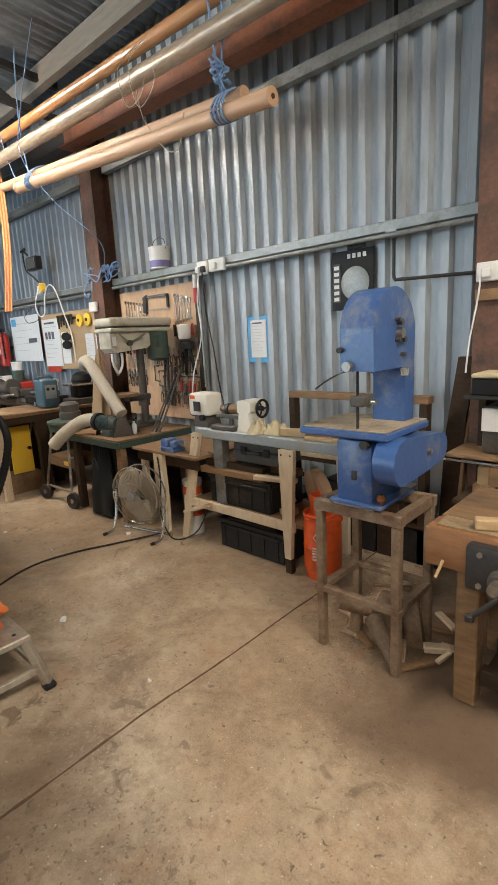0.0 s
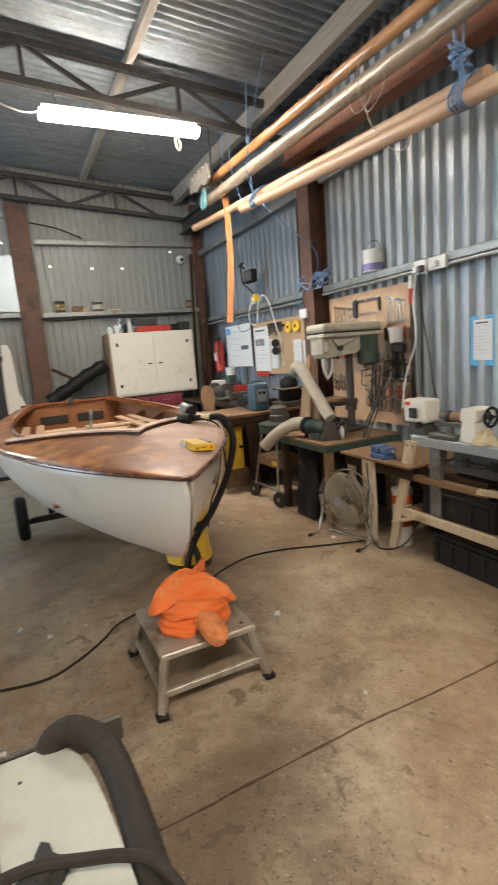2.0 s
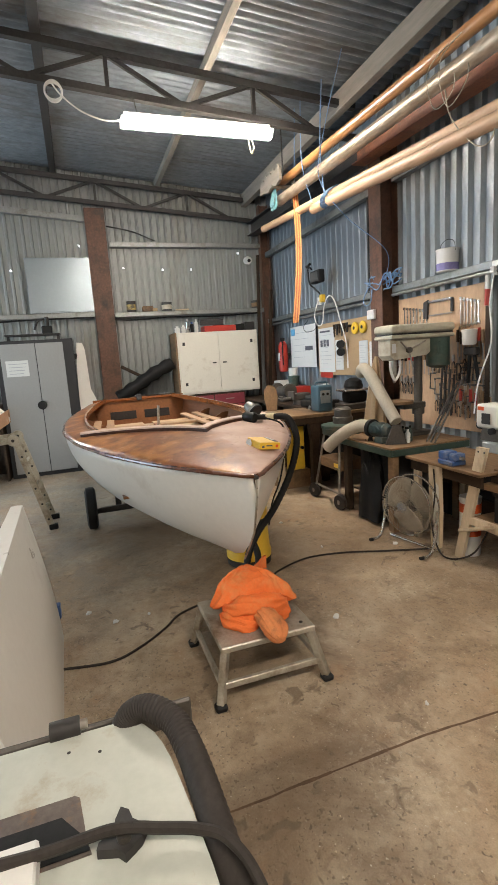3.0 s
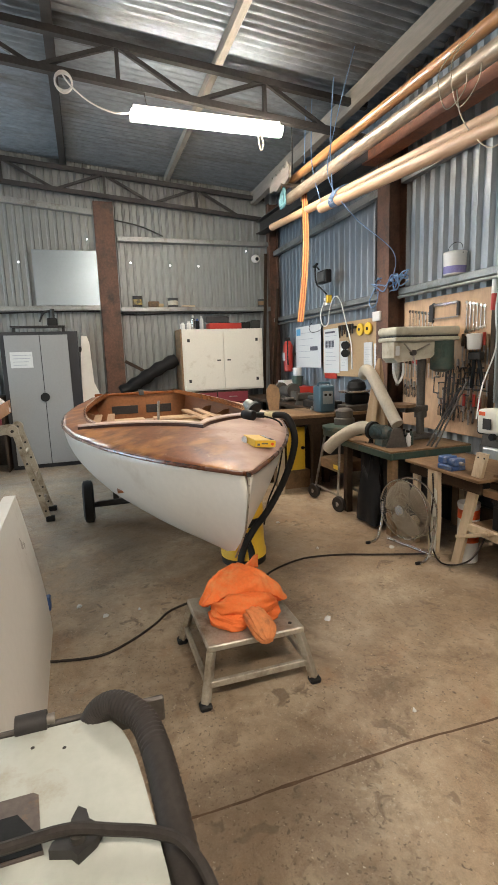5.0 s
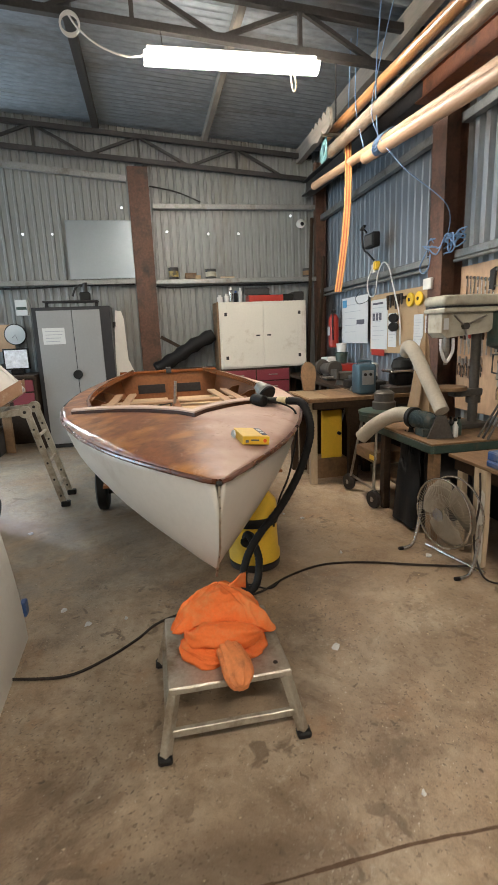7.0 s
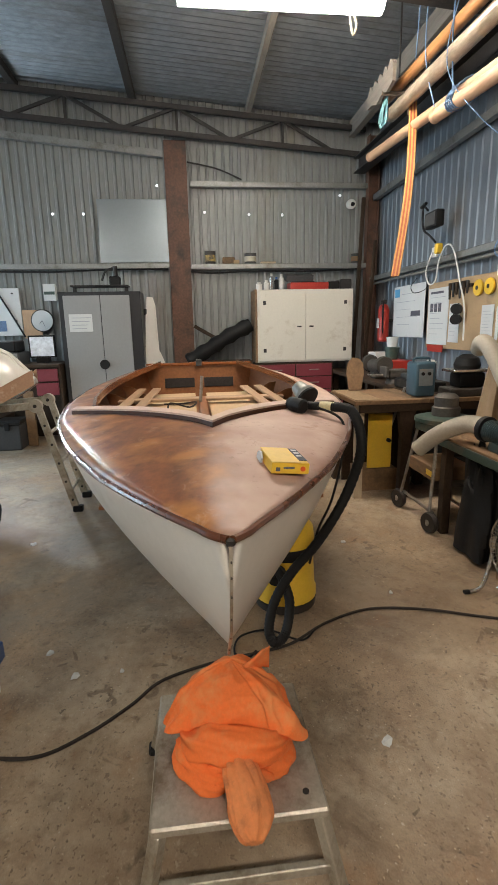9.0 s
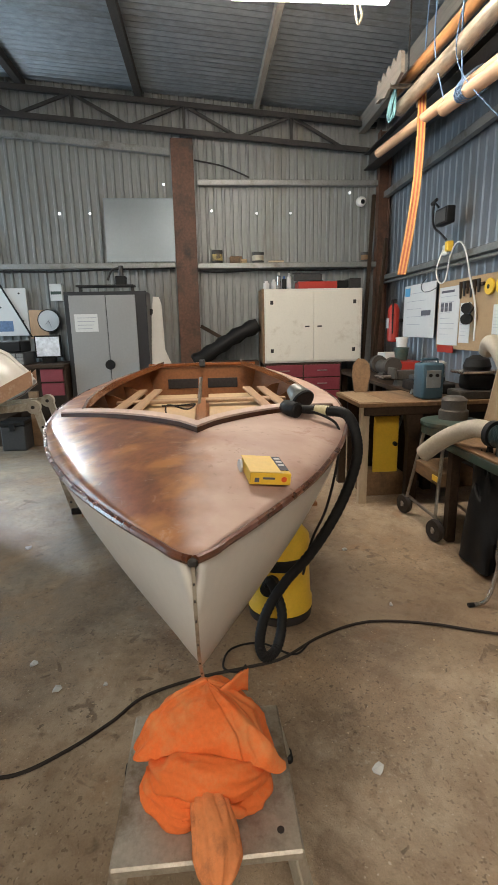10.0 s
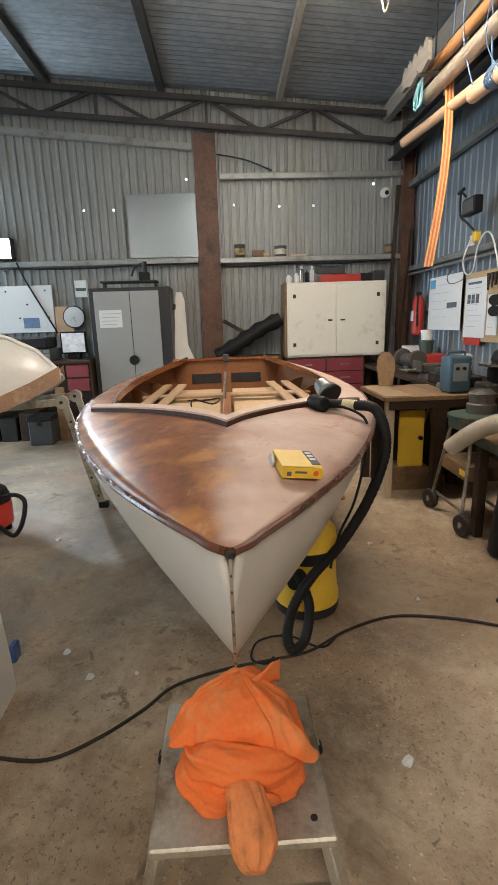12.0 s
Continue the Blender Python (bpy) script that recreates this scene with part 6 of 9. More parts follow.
for k in range(3):
    a0 = 0.4 + 2 * math.pi * k / 3
    bm = B()
    rows = []
    for i in range(8):
        r = 0.035 + 0.175 * i / 7
        w = 0.65 + 0.55 * math.sin(math.pi * (0.15 + 0.6 * i / 7))
        rows.append([bm.verts.new(fm @ Vector((r * math.cos(a0 + w * (s / 4 - 0.5) * 1.6), r * math.sin(a0 + w * (s / 4 - 0.5) * 1.6), 0.03 * (s / 4 - 0.5)))) for s in range(5)])
    for a, b in zip(rows, rows[1:]):
        for s in range(4):
            bm.faces.new((a[s], a[s + 1], b[s + 1], b[s]))
    bl = part("blade", bm, M_BLADE, fan)
    md = bl.modifiers.new("thickness", "SOLIDIFY")
    md.thickness = 0.003
for s in (-1, 1):
    p = fm @ Vector((s * 0.245, 0, 0))
    part("stand_leg", tube(B(), spline([p + Vector((0, 0, 0.0)), p + Vector((0.0, -0.01, -0.15)), p + Vector((0, -0.05, -0.30)), p + Vector((0, -0.12, -0.325))], 4), 0.011, 8), M_CHROME, fan)
    part("foot_cap", rod(B(), p + Vector((0, -0.12, -0.325)), p + Vector((0, -0.15, -0.325)), 0.013), M_BLACK, fan)
part("stand_bar", tube(B(), [fm @ Vector((-0.245, -0.322, -0.06)), fm @ Vector((0.245, -0.322, -0.06))], 0.011, 8), M_CHROME, fan)

# ---- bin, drum vacuum ----
wb = thing("wheeled_bin", (-3.9, 2.62, 0), "dusty grey wheeled plastic bin under the bench", "bin")
part("body", prism(B(), [(-0.16, 0.06), (0.15, 0.06), (0.18, 0.60), (-0.19, 0.60)], frame_m((-3.94, 2.88, 0), (1, 0, 0), (0, 0, 1)), 0.36), M_GREYPLASTIC, wb)
part("lid", box(B(), -4.15, -3.74, 2.50, 2.90, 0.60, 0.635, 0.01), M_GREYPLASTIC, wb)
for y in (2.50, 2.86):
    part("wheel", turned(B(), [(0.02, -0.02), (0.075, -0.022), (0.085, 0), (0.075, 0.022), (0.02, 0.02)], Matrix.Translation((-3.80, y, 0.085)) @ pose(0, 0, 0, 90), 22), M_DUSTBLACK, wb)
crumple("black_sack", -3.80, 2.42, 0.02, 0.20, 0.10, 0.60, M_BLACK, "crumpled black plastic sack hung on the bin", "sack", 5.0)

dv = thing("drum_vacuum", (-4.42, 2.440, 0), "dusty green drum vacuum on a wheeled tubular frame", "vacuum")
part("drum", turned(B(), [(0.19, 0.70), (0.20, 0.705), (0.20, 0.76), (0.21, 0.765), (0.21, 0.79), (0.19, 0.795), (0.12, 0.80)], Matrix.Translation((-4.42, 2.500, 0)), 32), M_GREEN, dv)
part("motor_head", turned(B(), [(0.10, 0.80), (0.10, 0.86), (0.085, 0.87), (0.085, 0.93), (0.09, 0.935), (0.06, 0.96), (0.02, 0.965)], Matrix.Translation((-4.44, 2.520, 0)), 24), M_GUARD, dv)
for sx in (-1, 1):
    for sy in (-1, 1):
        part("frame_leg", rod(B(), (-4.42 + sx * 0.15, 2.500 + sy * 0.12, 0.72), (-4.42 + sx * 0.25, 2.480 + sy * 0.18, 0.10), 0.012, seg=10), M_BARESTEEL, dv)
    w = part("wheel", turned(B(), [(0.02, -0.02), (0.07, -0.022), (0.078, 0), (0.07, 0.022), (0.02, 0.02)], Matrix.Translation((-4.42 + sx * 0.27, 2.300, 0.079)) @ pose(0, 0, 0, 90, 0, 15), 24), M_DUSTBLACK, dv, "dusty black wheel")
    part("hub", rod(B(), (-4.42 + sx * 0.27, 2.275, 0.079), (-4.42 + sx * 0.27, 2.325, 0.079), 0.022), M_BARESTEEL, w)
part("cross_bar", rod(B(), (-4.67, 2.330, 0.14), (-4.17, 2.330, 0.14), 0.012, seg=10), M_BARESTEEL, dv)
part("shelf", box(B(), -4.62, -4.22, 2.340, 2.640, 0.36, 0.46, 0.006), M_BENCHWOOD, dv)
part("name_plate", box(B(), -4.32, -4.215, 2.333, 2.339, 0.39, 0.43, 0.001), M_YELLOW, dv)
part("axle", rod(B(), (-4.67, 2.660, 0.10), (-4.17, 2.660, 0.10), 0.012, seg=10), M_BARESTEEL, dv)

# ---- the corner benches ----
cb = thing("corner_bench", (-5.1, 2.4, 0), "worn wooden bench with a pale leg and a loose yellow door", "bench")
part("top", box(B(), -5.60, -4.87, 1.97, 2.605, 0.825, 0.86, 0.004), M_BENCHWOOD, cb, "worn dusty bench top")
part("top_return", box(B(), -5.13, -4.87, 2.607, 3.30, 0.825, 0.86, 0.004), M_BENCHWOOD, cb)
part("plank", box(B(), -5.58, -4.88, 1.98, 2.20, 0.861, 0.867, 0.002), M_LEGWOOD, cb)
part("apron", box(B(), -4.92, -4.895, 2.02, 3.25, 0.755, 0.824, 0.003), M_DARKWOOD, cb)
part("leg", prism(B(), [(-0.035, 0.825), (0.035, 0.825), (0.02, 0.0), (-0.045, 0.0)], frame_m((-4.99, 2.05, 0), (0, 1, 0), (-0.04, 0, 1)), 0.06), M_LEGPALE, cb, "pale wooden leg")
part("leg", prism(B(), [(-0.07, 0.755), (0.07, 0.755), (0.045, 0.55), (0.05, 0.0), (-0.045, 0.0), (-0.04, 0.55)], frame_m((-4.98, 2.44, 0), (0, 1, 0), (0, 0, 1)), 0.07), M_DARKWOOD, cb, "dark shaped wooden leg")
for x, y in ((-5.55, 2.02), (-5.55, 2.55), (-4.95, 3.2)):
    part("leg", box(B(), x - 0.035, x + 0.035, y - 0.035, y + 0.035, 0, 0.825, 0.004), M_DARKWOOD, cb)
part("back_panel", box(B(), -5.50, -5.48, 2.06, 3.0, 0.0, 0.82, 0.002), M_DARKWOOD, cb)
yd = thing("yellow_door", (-5.15, 2.3, 0.14), "loose yellow cupboard door on a plinth under the bench", "cupboard door")
part("panel", box(B(), -5.165, -5.145, 2.19, 2.41, 0.205, 0.70, 0.006), M_YELLOW, yd)
part("door_knob", rod(B(), (-5.145, 2.375, 0.46), (-5.115, 2.375, 0.46), 0.018), M_BLACK, yd)
part("plinth", box(B(), -5.36, -5.12, 2.10, 2.46, 0.0, 0.203, 0.004), M_BENCHWOOD, yd)
c2 = thing("long_bench", (-6.7, 3.0, 0), "long dark wooden bench crowded with tools", "bench")
part("top", box(B(), -8.15, -5.14, 2.62, 3.36, 0.82, 0.86, 0.004), M_DARKWOOD, c2)
for x in (-8.0, -6.6, -5.25):
    part("leg", box(B(), x - 0.04, x + 0.04, 2.68, 2.76, 0, 0.82, 0.004), M_DARKWOOD, c2)
part("low_shelf", box(B(), -8.1, -5.2, 2.70, 3.34, 0.25, 0.27, 0.003), M_DARKWOOD, c2)
part("back", box(B(), -8.1, -5.2, 3.355, 3.37, 0.0, 0.82), M_DARKWOOD, c2)
random.seed(21)
for k in range(14):
    x, h, d = -7.95 + 0.2 * k, random.uniform(0.12, 0.4), random.uniform(0.14, 0.24)
    solo("storage_box", box(B(), x - 0.08, x + 0.08, 2.75, 2.75 + d, 0.271, 0.271 + h, 0.006), random.choice((M_GREYPLASTIC, M_DARKWOOD, M_CRATE, M_MAROON)), "dark box stored under the bench", "box", "boxes under the bench")

tbx = thing("battery_charger", (-5.0, 2.6, 0.867), "teal blue box-shaped charger with a handle", "charger")
part("body", box(B(), -5.12, -4.93, 2.50, 2.68, 0.868, 1.155, 0.022, seg=3), M_TEAL, tbx)
part("handle", tube(B(), spline([(-5.025, 2.52, 1.150), (-5.025, 2.53, 1.182), (-5.025, 2.65, 1.182), (-5.025, 2.66, 1.150)], 5), 0.010, 8), M_TEAL, tbx)
part("panel", box(B(), -4.931, -4.926, 2.53, 2.65, 0.96, 1.10, 0.002), M_LATHEGREY, tbx, "grey scuffed control panel")
for k in range(2):
    part("dial", rod(B(), (-4.926, 2.56 + 0.055 * k, 1.06), (-4.915, 2.56 + 0.055 * k, 1.06), 0.014, seg=14), M_BLACK, tbx)
mb = thing("mitre_saw", (-5.0, 3.0, 0.867), "grey and black bench machine with a steel top", "machine")
part("base", box(B(), -5.12, -4.89, 2.80, 3.18, 0.861, 0.93, 0.01), M_GUARD, mb)
part("body", box(B(), -5.10, -4.92, 2.88, 3.12, 0.93, 1.06, 0.03, seg=2), M_BLACK, mb)
part("steel_top", box(B(), -5.12, -4.90, 2.82, 3.16, 1.062, 1.085, 0.005), M_CHROME, mb)
part("hood", turned(B(), [(0.10, 0), (0.11, 0.03), (0.09, 0.09), (0.04, 0.12)], Matrix.Translation((-5.01, 2.99, 1.086)), 20), M_BLACK, mb)

bg = thing("bench_grinder", (-6.6, 2.85, 0.86), "dark dusty twin-wheel bench grinder", "grinder")
part("motor", rod(B(), (-6.72, 2.80, 1.0), (-6.45, 2.80, 1.0), 0.075, seg=22), M_GUARD, bg)
part("foot", box(B(), -6.66, -6.50, 2.74, 2.88, 0.861, 0.94, 0.01), M_GUARD, bg)
for x in (-6.82, -6.38):
    part("wheel", rod(B(), (x - 0.02, 2.80, 1.0), (x + 0.02, 2.80, 1.0), 0.09, seg=26), M_DARKSTEEL, bg)
    part("wheel_guard", rod(B(), (x - 0.03, 2.80, 1.02), (x + 0.03, 2.80, 1.02), 0.10, 0.095, 20), M_GUARD, bg)
bv = thing("bench_vice", (-6.0, 2.75, 0.86), "dark cast iron bench vice", "vice")
part("base", rod(B(), (-6.0, 2.75, 0.861), (-6.0, 2.75, 0.92), 0.08, 0.06, 18), M_GUARD, bv)
part("body", box(B(), -6.07, -5.93, 2.68, 2.90, 0.92, 1.01, 0.012), M_GUARD, bv)
part("jaw", box(B(), -6.09, -5.91, 2.64, 2.675, 0.93, 1.04, 0.006), M_GUARD, bv)
part("screw", rod(B(), (-6.0, 2.64, 0.95), (-6.0, 2.50, 0.95), 0.015), M_BARESTEEL, bv)
part("bar", rod(B(), (-6.12, 2.52, 0.95), (-5.88, 2.52, 0.95), 0.008), M_BARESTEEL, bv)
tc2 = thing("tool_case", (-5.55, 2.75, 0.86), "open dark tool tray full of small tools", "tool tray")
part("tray", box(B(), -5.75, -5.25, 2.66, 2.95, 0.861, 0.95, 0.012), M_CRATE, tc2)
part("case", box(B(), -5.70, -5.35, 2.70, 2.90, 0.951, 1.0, 0.012), M_GREYPLASTIC, tc2)
bk2 = thing("white_bucket", (-5.85, 3.1, 0.86), "white plastic bucket on the bench", "bucket")
part("body", turned(B(), [(0.075, 0), (0.10, 0.20), (0.108, 0.20), (0.108, 0.225), (0.095, 0.225), (0.072, 0.01)], Matrix.Translation((-5.9, 3.05, 0.862)), 26), M_PLASTICWHITE, bk2)
part("contents", rod(B(), (-5.9, 3.05, 1.04), (-5.9, 3.05, 1.06), 0.088, seg=22), M_GREYPLASTIC, bk2)
sp = thing("spray_bottle", (-5.7, 2.98, 0.86), "white plastic spray bottle", "bottle")
part("body", turned(B(), [(0.04, 0), (0.045, 0.01), (0.045, 0.14), (0.015, 0.20), (0.015, 0.22)], Matrix.Translation((-5.68, 3.0, 0.862)), 18), M_PLASTICWHITE, sp)
part("trigger", box(B(), -5.70, -5.63, 2.96, 3.02, 1.08, 1.12, 0.006), M_PLASTICWHITE, sp)
gp = thing("paint_pot", (-6.7, 3.15, 0.86), "stacked green and white plastic pots", "pot")
part("pot", turned(B(), [(0.07, 0), (0.085, 0.13), (0.09, 0.13), (0.09, 0.15), (0.02, 0.152)], Matrix.Translation((-6.95, 3.12, 1.045)), 22), M_GREEN, gp)
part("upper_pot", turned(B(), [(0.06, 0), (0.07, 0.10), (0.074, 0.10), (0.074, 0.115), (0.02, 0.117)], Matrix.Translation((-6.95, 3.12, 1.20)), 22), M_PLASTICWHITE, gp)
rb2 = thing("red_tray", (-6.9, 3.1, 0.86), "red plastic box with a white front on the bench", "box")
part("tub", box(B(), -7.15, -6.70, 2.98, 3.28, 0.862, 1.043, 0.01), M_REDPAINT, rb2)
part("white_panel", box(B(), -7.45, -7.18, 3.0, 3.25, 0.862, 1.12, 0.008), M_PLASTICWHITE, rb2)
bm = prism(B(), [(-0.055, 0), (0.06, 0), (0.085, 0.16), (0.075, 0.25), (0.03, 0.30), (-0.03, 0.305), (-0.07, 0.25), (-0.08, 0.16)], frame_m((-5.5, 2.17, 0.868), (0.1, 1, 0), (-0.2, 0.05, 1)), 0.02)
solo("wooden_bat", bm, M_BENCHWOOD, "rounded brown wooden board leaning among the tools", "board")
timber((-5.45, 2.35, 0.0), (-5.35, 2.60, 0.90), 0.05, 0.02, M_GREYSTEEL, "grey steel bar leaning against the bench")

# fire extinguisher
fe = thing("fire_extinguisher", (-7.68, 3.28, 1.3), "red fire extinguisher hung on the wall", "extinguisher")
part("cylinder", turned(B(), [(0.06, 0), (0.075, 0.02), (0.075, 0.42), (0.05, 0.48), (0.02, 0.50)], Matrix.Translation((-7.70, 3.29, 1.24)), 24), M_REDPAINT, fe)
part("label", box(B(), -7.74, -7.66, 3.208, 3.216, 1.42, 1.55, 0.001), M_PAPER, fe)
part("valve", box(B(), -7.73, -7.67, 3.26, 3.32, 1.74, 1.79, 0.006), M_DARKSTEEL, fe)
part("bracket", box(B(), -7.73, -7.67, 3.30, 3.412, 1.50, 1.54, 0.003), M_DARKSTEEL, fe)
part("hose", tube(B(), spline([(-7.67, 3.26, 1.77), (-7.60, 3.24, 1.72), (-7.60, 3.24, 1.5), (-7.61, 3.25, 1.35)], 6), 0.011, 8), M_BLACK, fe)


# ---- on the side wall ----
def flat_sheet(name, x0, x1, z0, z1, y, material, label, category, lines=0, header=False, parent=None, ink=None, pictures=0, group=""):
    """A sheet of paper or board on the side wall, with bars for its print."""
    t = thing(name, ((x0 + x1) / 2, y, z0), label, category, group)
    part("sheet", box(B(), x0, x1, y - 0.006, y, z0, z1, 0.001), material, t)
    w, h = x1 - x0, z1 - z0
    random.seed(int(1000 * (x0 + z1 + 40)))
    for k in range(lines):
        z = z1 - h * (0.16 + 0.74 * k / max(lines, 1))
        part("print_line", box(B(), x0 + 0.12 * w, x0 + w * random.uniform(0.55, 0.9), y - 0.0075, y - 0.0062, z - h * 0.008, z), ink or M_INK_PALE, t)
    if header:
        part("heading", box(B(), x0 + 0.12 * w, x0 + 0.75 * w, y - 0.0075, y - 0.0062, z1 - 0.10 * h, z1 - 0.06 * h), M_INK, t)
    for k in range(pictures):
        part("printed_picture", box(B(), x0 + w * (0.12 + 0.2 * k), x0 + w * (0.27 + 0.2 * k), y - 0.0075, y - 0.0062, z1 - 0.42 * h, z1 - 0.27 * h), M_INK, t)
    return t


M_INK_PALE = mat("pale_print", (0.36, 0.38, 0.42), 0.8, 0, 0.1, bump=0)
nt_ = flat_sheet("notice", -2.815, -2.645, 1.305, 1.61, 3.378, M_PAPER, "printed notice in a light blue taped sleeve", "notice", 9, True)
part("tape_border", box(B(), -2.85, -2.605, 3.3785, 3.383, 1.262, 1.64, 0.001), M_BLUETAPE, nt_, "light blue tape border")
# black poster with a saw blade
po = thing("blade_poster", (-1.84, 3.36, 1.62), "black hanging blade pack with white lettering", "poster")
part("card", box(B(), -1.985, -1.66, 3.345, 3.352, 1.625, 2.02, 0.002), M_BLACK, po)
part("header_card", box(B(), -1.86, -1.72, 3.343, 3.35, 2.021, 2.06, 0.002), M_BLACK, po)
part("blade", turned(B(), [(0.02, 0), (0.105, 0.001), (0.11, 0.003), (0.105, 0.005), (0.02, 0.006)], frame_m((-1.80, 3.344, 1.80), (1, 0, 0), (0, 0, 1)), 40), M_GREYSTEEL, po, "round dark steel saw blade")
part("name_strip", box(B(), -1.975, -1.915, 3.341, 3.3445, 1.68, 1.94, 0.001), M_GREYPLASTIC, po)
for k in range(6):
    part("letter_bar", box(B(), -1.965, -1.925, 3.339, 3.3408, 1.69 + 0.042 * k, 1.715 + 0.042 * k), M_PAPER, po)
for k in range(4):
    part("letter_bar", box(B(), -1.86 + 0.04 * k, -1.835 + 0.04 * k, 3.343, 3.3448, 1.965, 1.995), M_PAPER, po)
# conduits and sockets
def conduit(pts, r, label, material=None):
    return solo("conduit", tube(B(), pts, r, 10), material or M_GREYSTEEL, label, "conduit", "wall conduits")


conduit([(-8.2, 3.285, 2.035), (-4.95, 3.285, 2.035)], 0.016, "long grey steel conduit under the wall rail")
conduit([(-4.66, 3.283, 2.055), (-1.0, 3.283, 2.055)], 0.016, "long grey steel conduit under the wall rail")
conduit([(-1.51, 3.33, 1.82), (-1.51, 3.33, 4.1)], 0.011, "dark vertical conduit up the wall", M_DARKSTEEL)
conduit(spline([(-1.51, 3.33, 1.83), (-1.50, 3.33, 1.79), (-1.44, 3.33, 1.785), (-0.96, 3.33, 1.77)], 4), 0.011, "dark horizontal conduit to a socket", M_DARKSTEEL)
conduit([(-5.18, 3.33, 2.06), (-5.16, 3.33, 3.4)], 0.012, "dark vertical conduit up the wall", M_DARKSTEEL)
conduit([(-3.33, 3.30, 1.05), (-3.34, 3.30, 2.05)], 0.012, "pale conduit down to the lathe", M_GREYSTEEL)
jb = thing("junction_box", (-1.51, 3.30, 2.07), "round grey conduit junction box", "junction box")
part("box", rod(B(), (-1.51, 3.285, 2.075), (-1.51, 3.33, 2.075), 0.038, seg=20), M_GREYSTEEL, jb)


def socket(x0, x1, z0, z1, y, label, plugs=2):
    t = thing("wall_socket", ((x0 + x1) / 2, y, z0), label, "socket", "wall sockets")
    part("plate", box(B(), x0, x1, y - 0.03, y, z0, z1, 0.005), M_PLASTICWHITE, t)
    for k in range(plugs):
        x = x0 + (x1 - x0) * (k + 0.5) / plugs
        p = part("plug", box(B(), x - 0.022, x + 0.022, y - 0.065, y - 0.031, z0 + 0.015, z0 + 0.065, 0.006), M_GREYPLASTIC if k % 2 else M_PLASTICWHITE, t)
    return t


socket(-3.30, -3.17, 2.02, 2.13, 3.282, "white double socket box with plugs on the wall rail")
socket(-3.15, -2.97, 2.03, 2.13, 3.282, "white switched socket box on the wall rail", 1)
socket(-0.935, -0.82, 1.70, 1.80, 3.165, "white double socket with a plug on the column", 1)
socket(-4.93, -4.79, 1.83, 1.93, 3.165, "white switch on the steel column", 0)
bk3 = thing("board_bracket", (-0.85, 3.16, 1.6), "short wooden board fixed on the column", "board")
part("board", box(B(), -0.94, -0.75, 3.14, 3.166, 1.60, 1.66, 0.003), M_BENCHWOOD, bk3)
sl = thing("emergency_torch", (-3.38, 3.29, 1.8), "red and white hand torch on the board edge", "torch")
part("body", rod(B(), (-3.39, 3.30, 1.80), (-3.385, 3.30, 1.93), 0.022), M_REDPAINT, sl)
part("head", rod(B(), (-3.385, 3.30, 1.93), (-3.38, 3.30, 2.05), 0.024), M_PLASTICWHITE, sl)


def cable(name, pts, r, material, label, n=8, category="cable", group=""):
    return solo(name, tube(B(), spline(pts, n), r, 7), material, label, category, group)


cable("power_cord", [(-0.905, 3.12, 1.72), (-0.91, 3.10, 1.6), (-0.935, 3.08, 1.4), (-0.94, 3.05, 1.22)], 0.005, M_PLASTICWHITE, "thin pale power cord hanging from the socket")
cable("power_cord", [(-3.24, 3.22, 2.03), (-3.26, 3.20, 1.8), (-3.22, 3.18, 1.5), (-3.28, 3.12, 1.2), (-3.2, 3.0, 0.95)], 0.006, M_PLASTICWHITE, "pale power cord hanging from the socket box")
cable("power_cord", [(-3.20, 3.22, 2.03), (-3.18, 3.22, 1.7), (-3.12, 3.22, 1.4), (-3.0, 3.15, 1.1), (-2.7, 2.9, 0.95)], 0.006, M_DUSTBLACK, "dark power cord hanging from the socket box")
# paint pot on the rail
pp = thing("paint_kettle", (-3.88, 3.33, 2.145), "white and violet paint kettle with a wire handle", "paint pot")
part("pot", turned(B(), [(0.085, 0), (0.095, 0.005), (0.10, 0.19), (0.104, 0.195), (0.098, 0.20), (0.02, 0.20)], Matrix.Translation((-3.88, 3.32, 2.147)), 26), M_PLASTICWHITE, pp)
part("label_band", turned(B(), [(0.0955, 0.015), (0.0985, 0.075)], Matrix.Translation((-3.88, 3.32, 2.147)), 26), mat("violet_label", (0.22, 0.20, 0.42), 0.6), pp, "faded violet label band")
part("handle", tube(B(), spline([(-3.98, 3.32, 2.32), (-3.96, 3.32, 2.40), (-3.88, 3.32, 2.43), (-3.80, 3.32, 2.40), (-3.78, 3.32, 2.32)], 5), 0.003, 6), M_DARKSTEEL, pp)
# floodlight
fl = thing("work_light", (-6.2, 3.25, 2.14), "black and yellow portable floodlight clamped to the rail", "work light")
part("lamp_head", box(B(), -6.32, -6.06, 3.15, 3.24, 2.42, 2.58, 0.015, seg=2, m=None), M_BLACK, fl)
part("lamp_glass", box(B(), -6.30, -6.08, 3.142, 3.149, 2.44, 2.56, 0.003), M_GREYPLASTIC, fl)
part("frame", tube(B(), spline([(-6.35, 3.2, 2.62), (-6.42, 3.18, 2.66), (-6.36, 3.16, 2.45), (-6.25, 3.18, 2.36), (-6.18, 3.22, 2.28)], 5), 0.011, 8), M_BLACK, fl, "black tubular frame")
part("handle", rod(B(), (-6.45, 3.17, 2.67), (-6.34, 3.17, 2.69), 0.016), M_BLACK, fl)
part("clamp", box(B(), -6.21, -6.15, 3.22, 3.29, 2.17, 2.27, 0.01), M_YELLOW, fl)
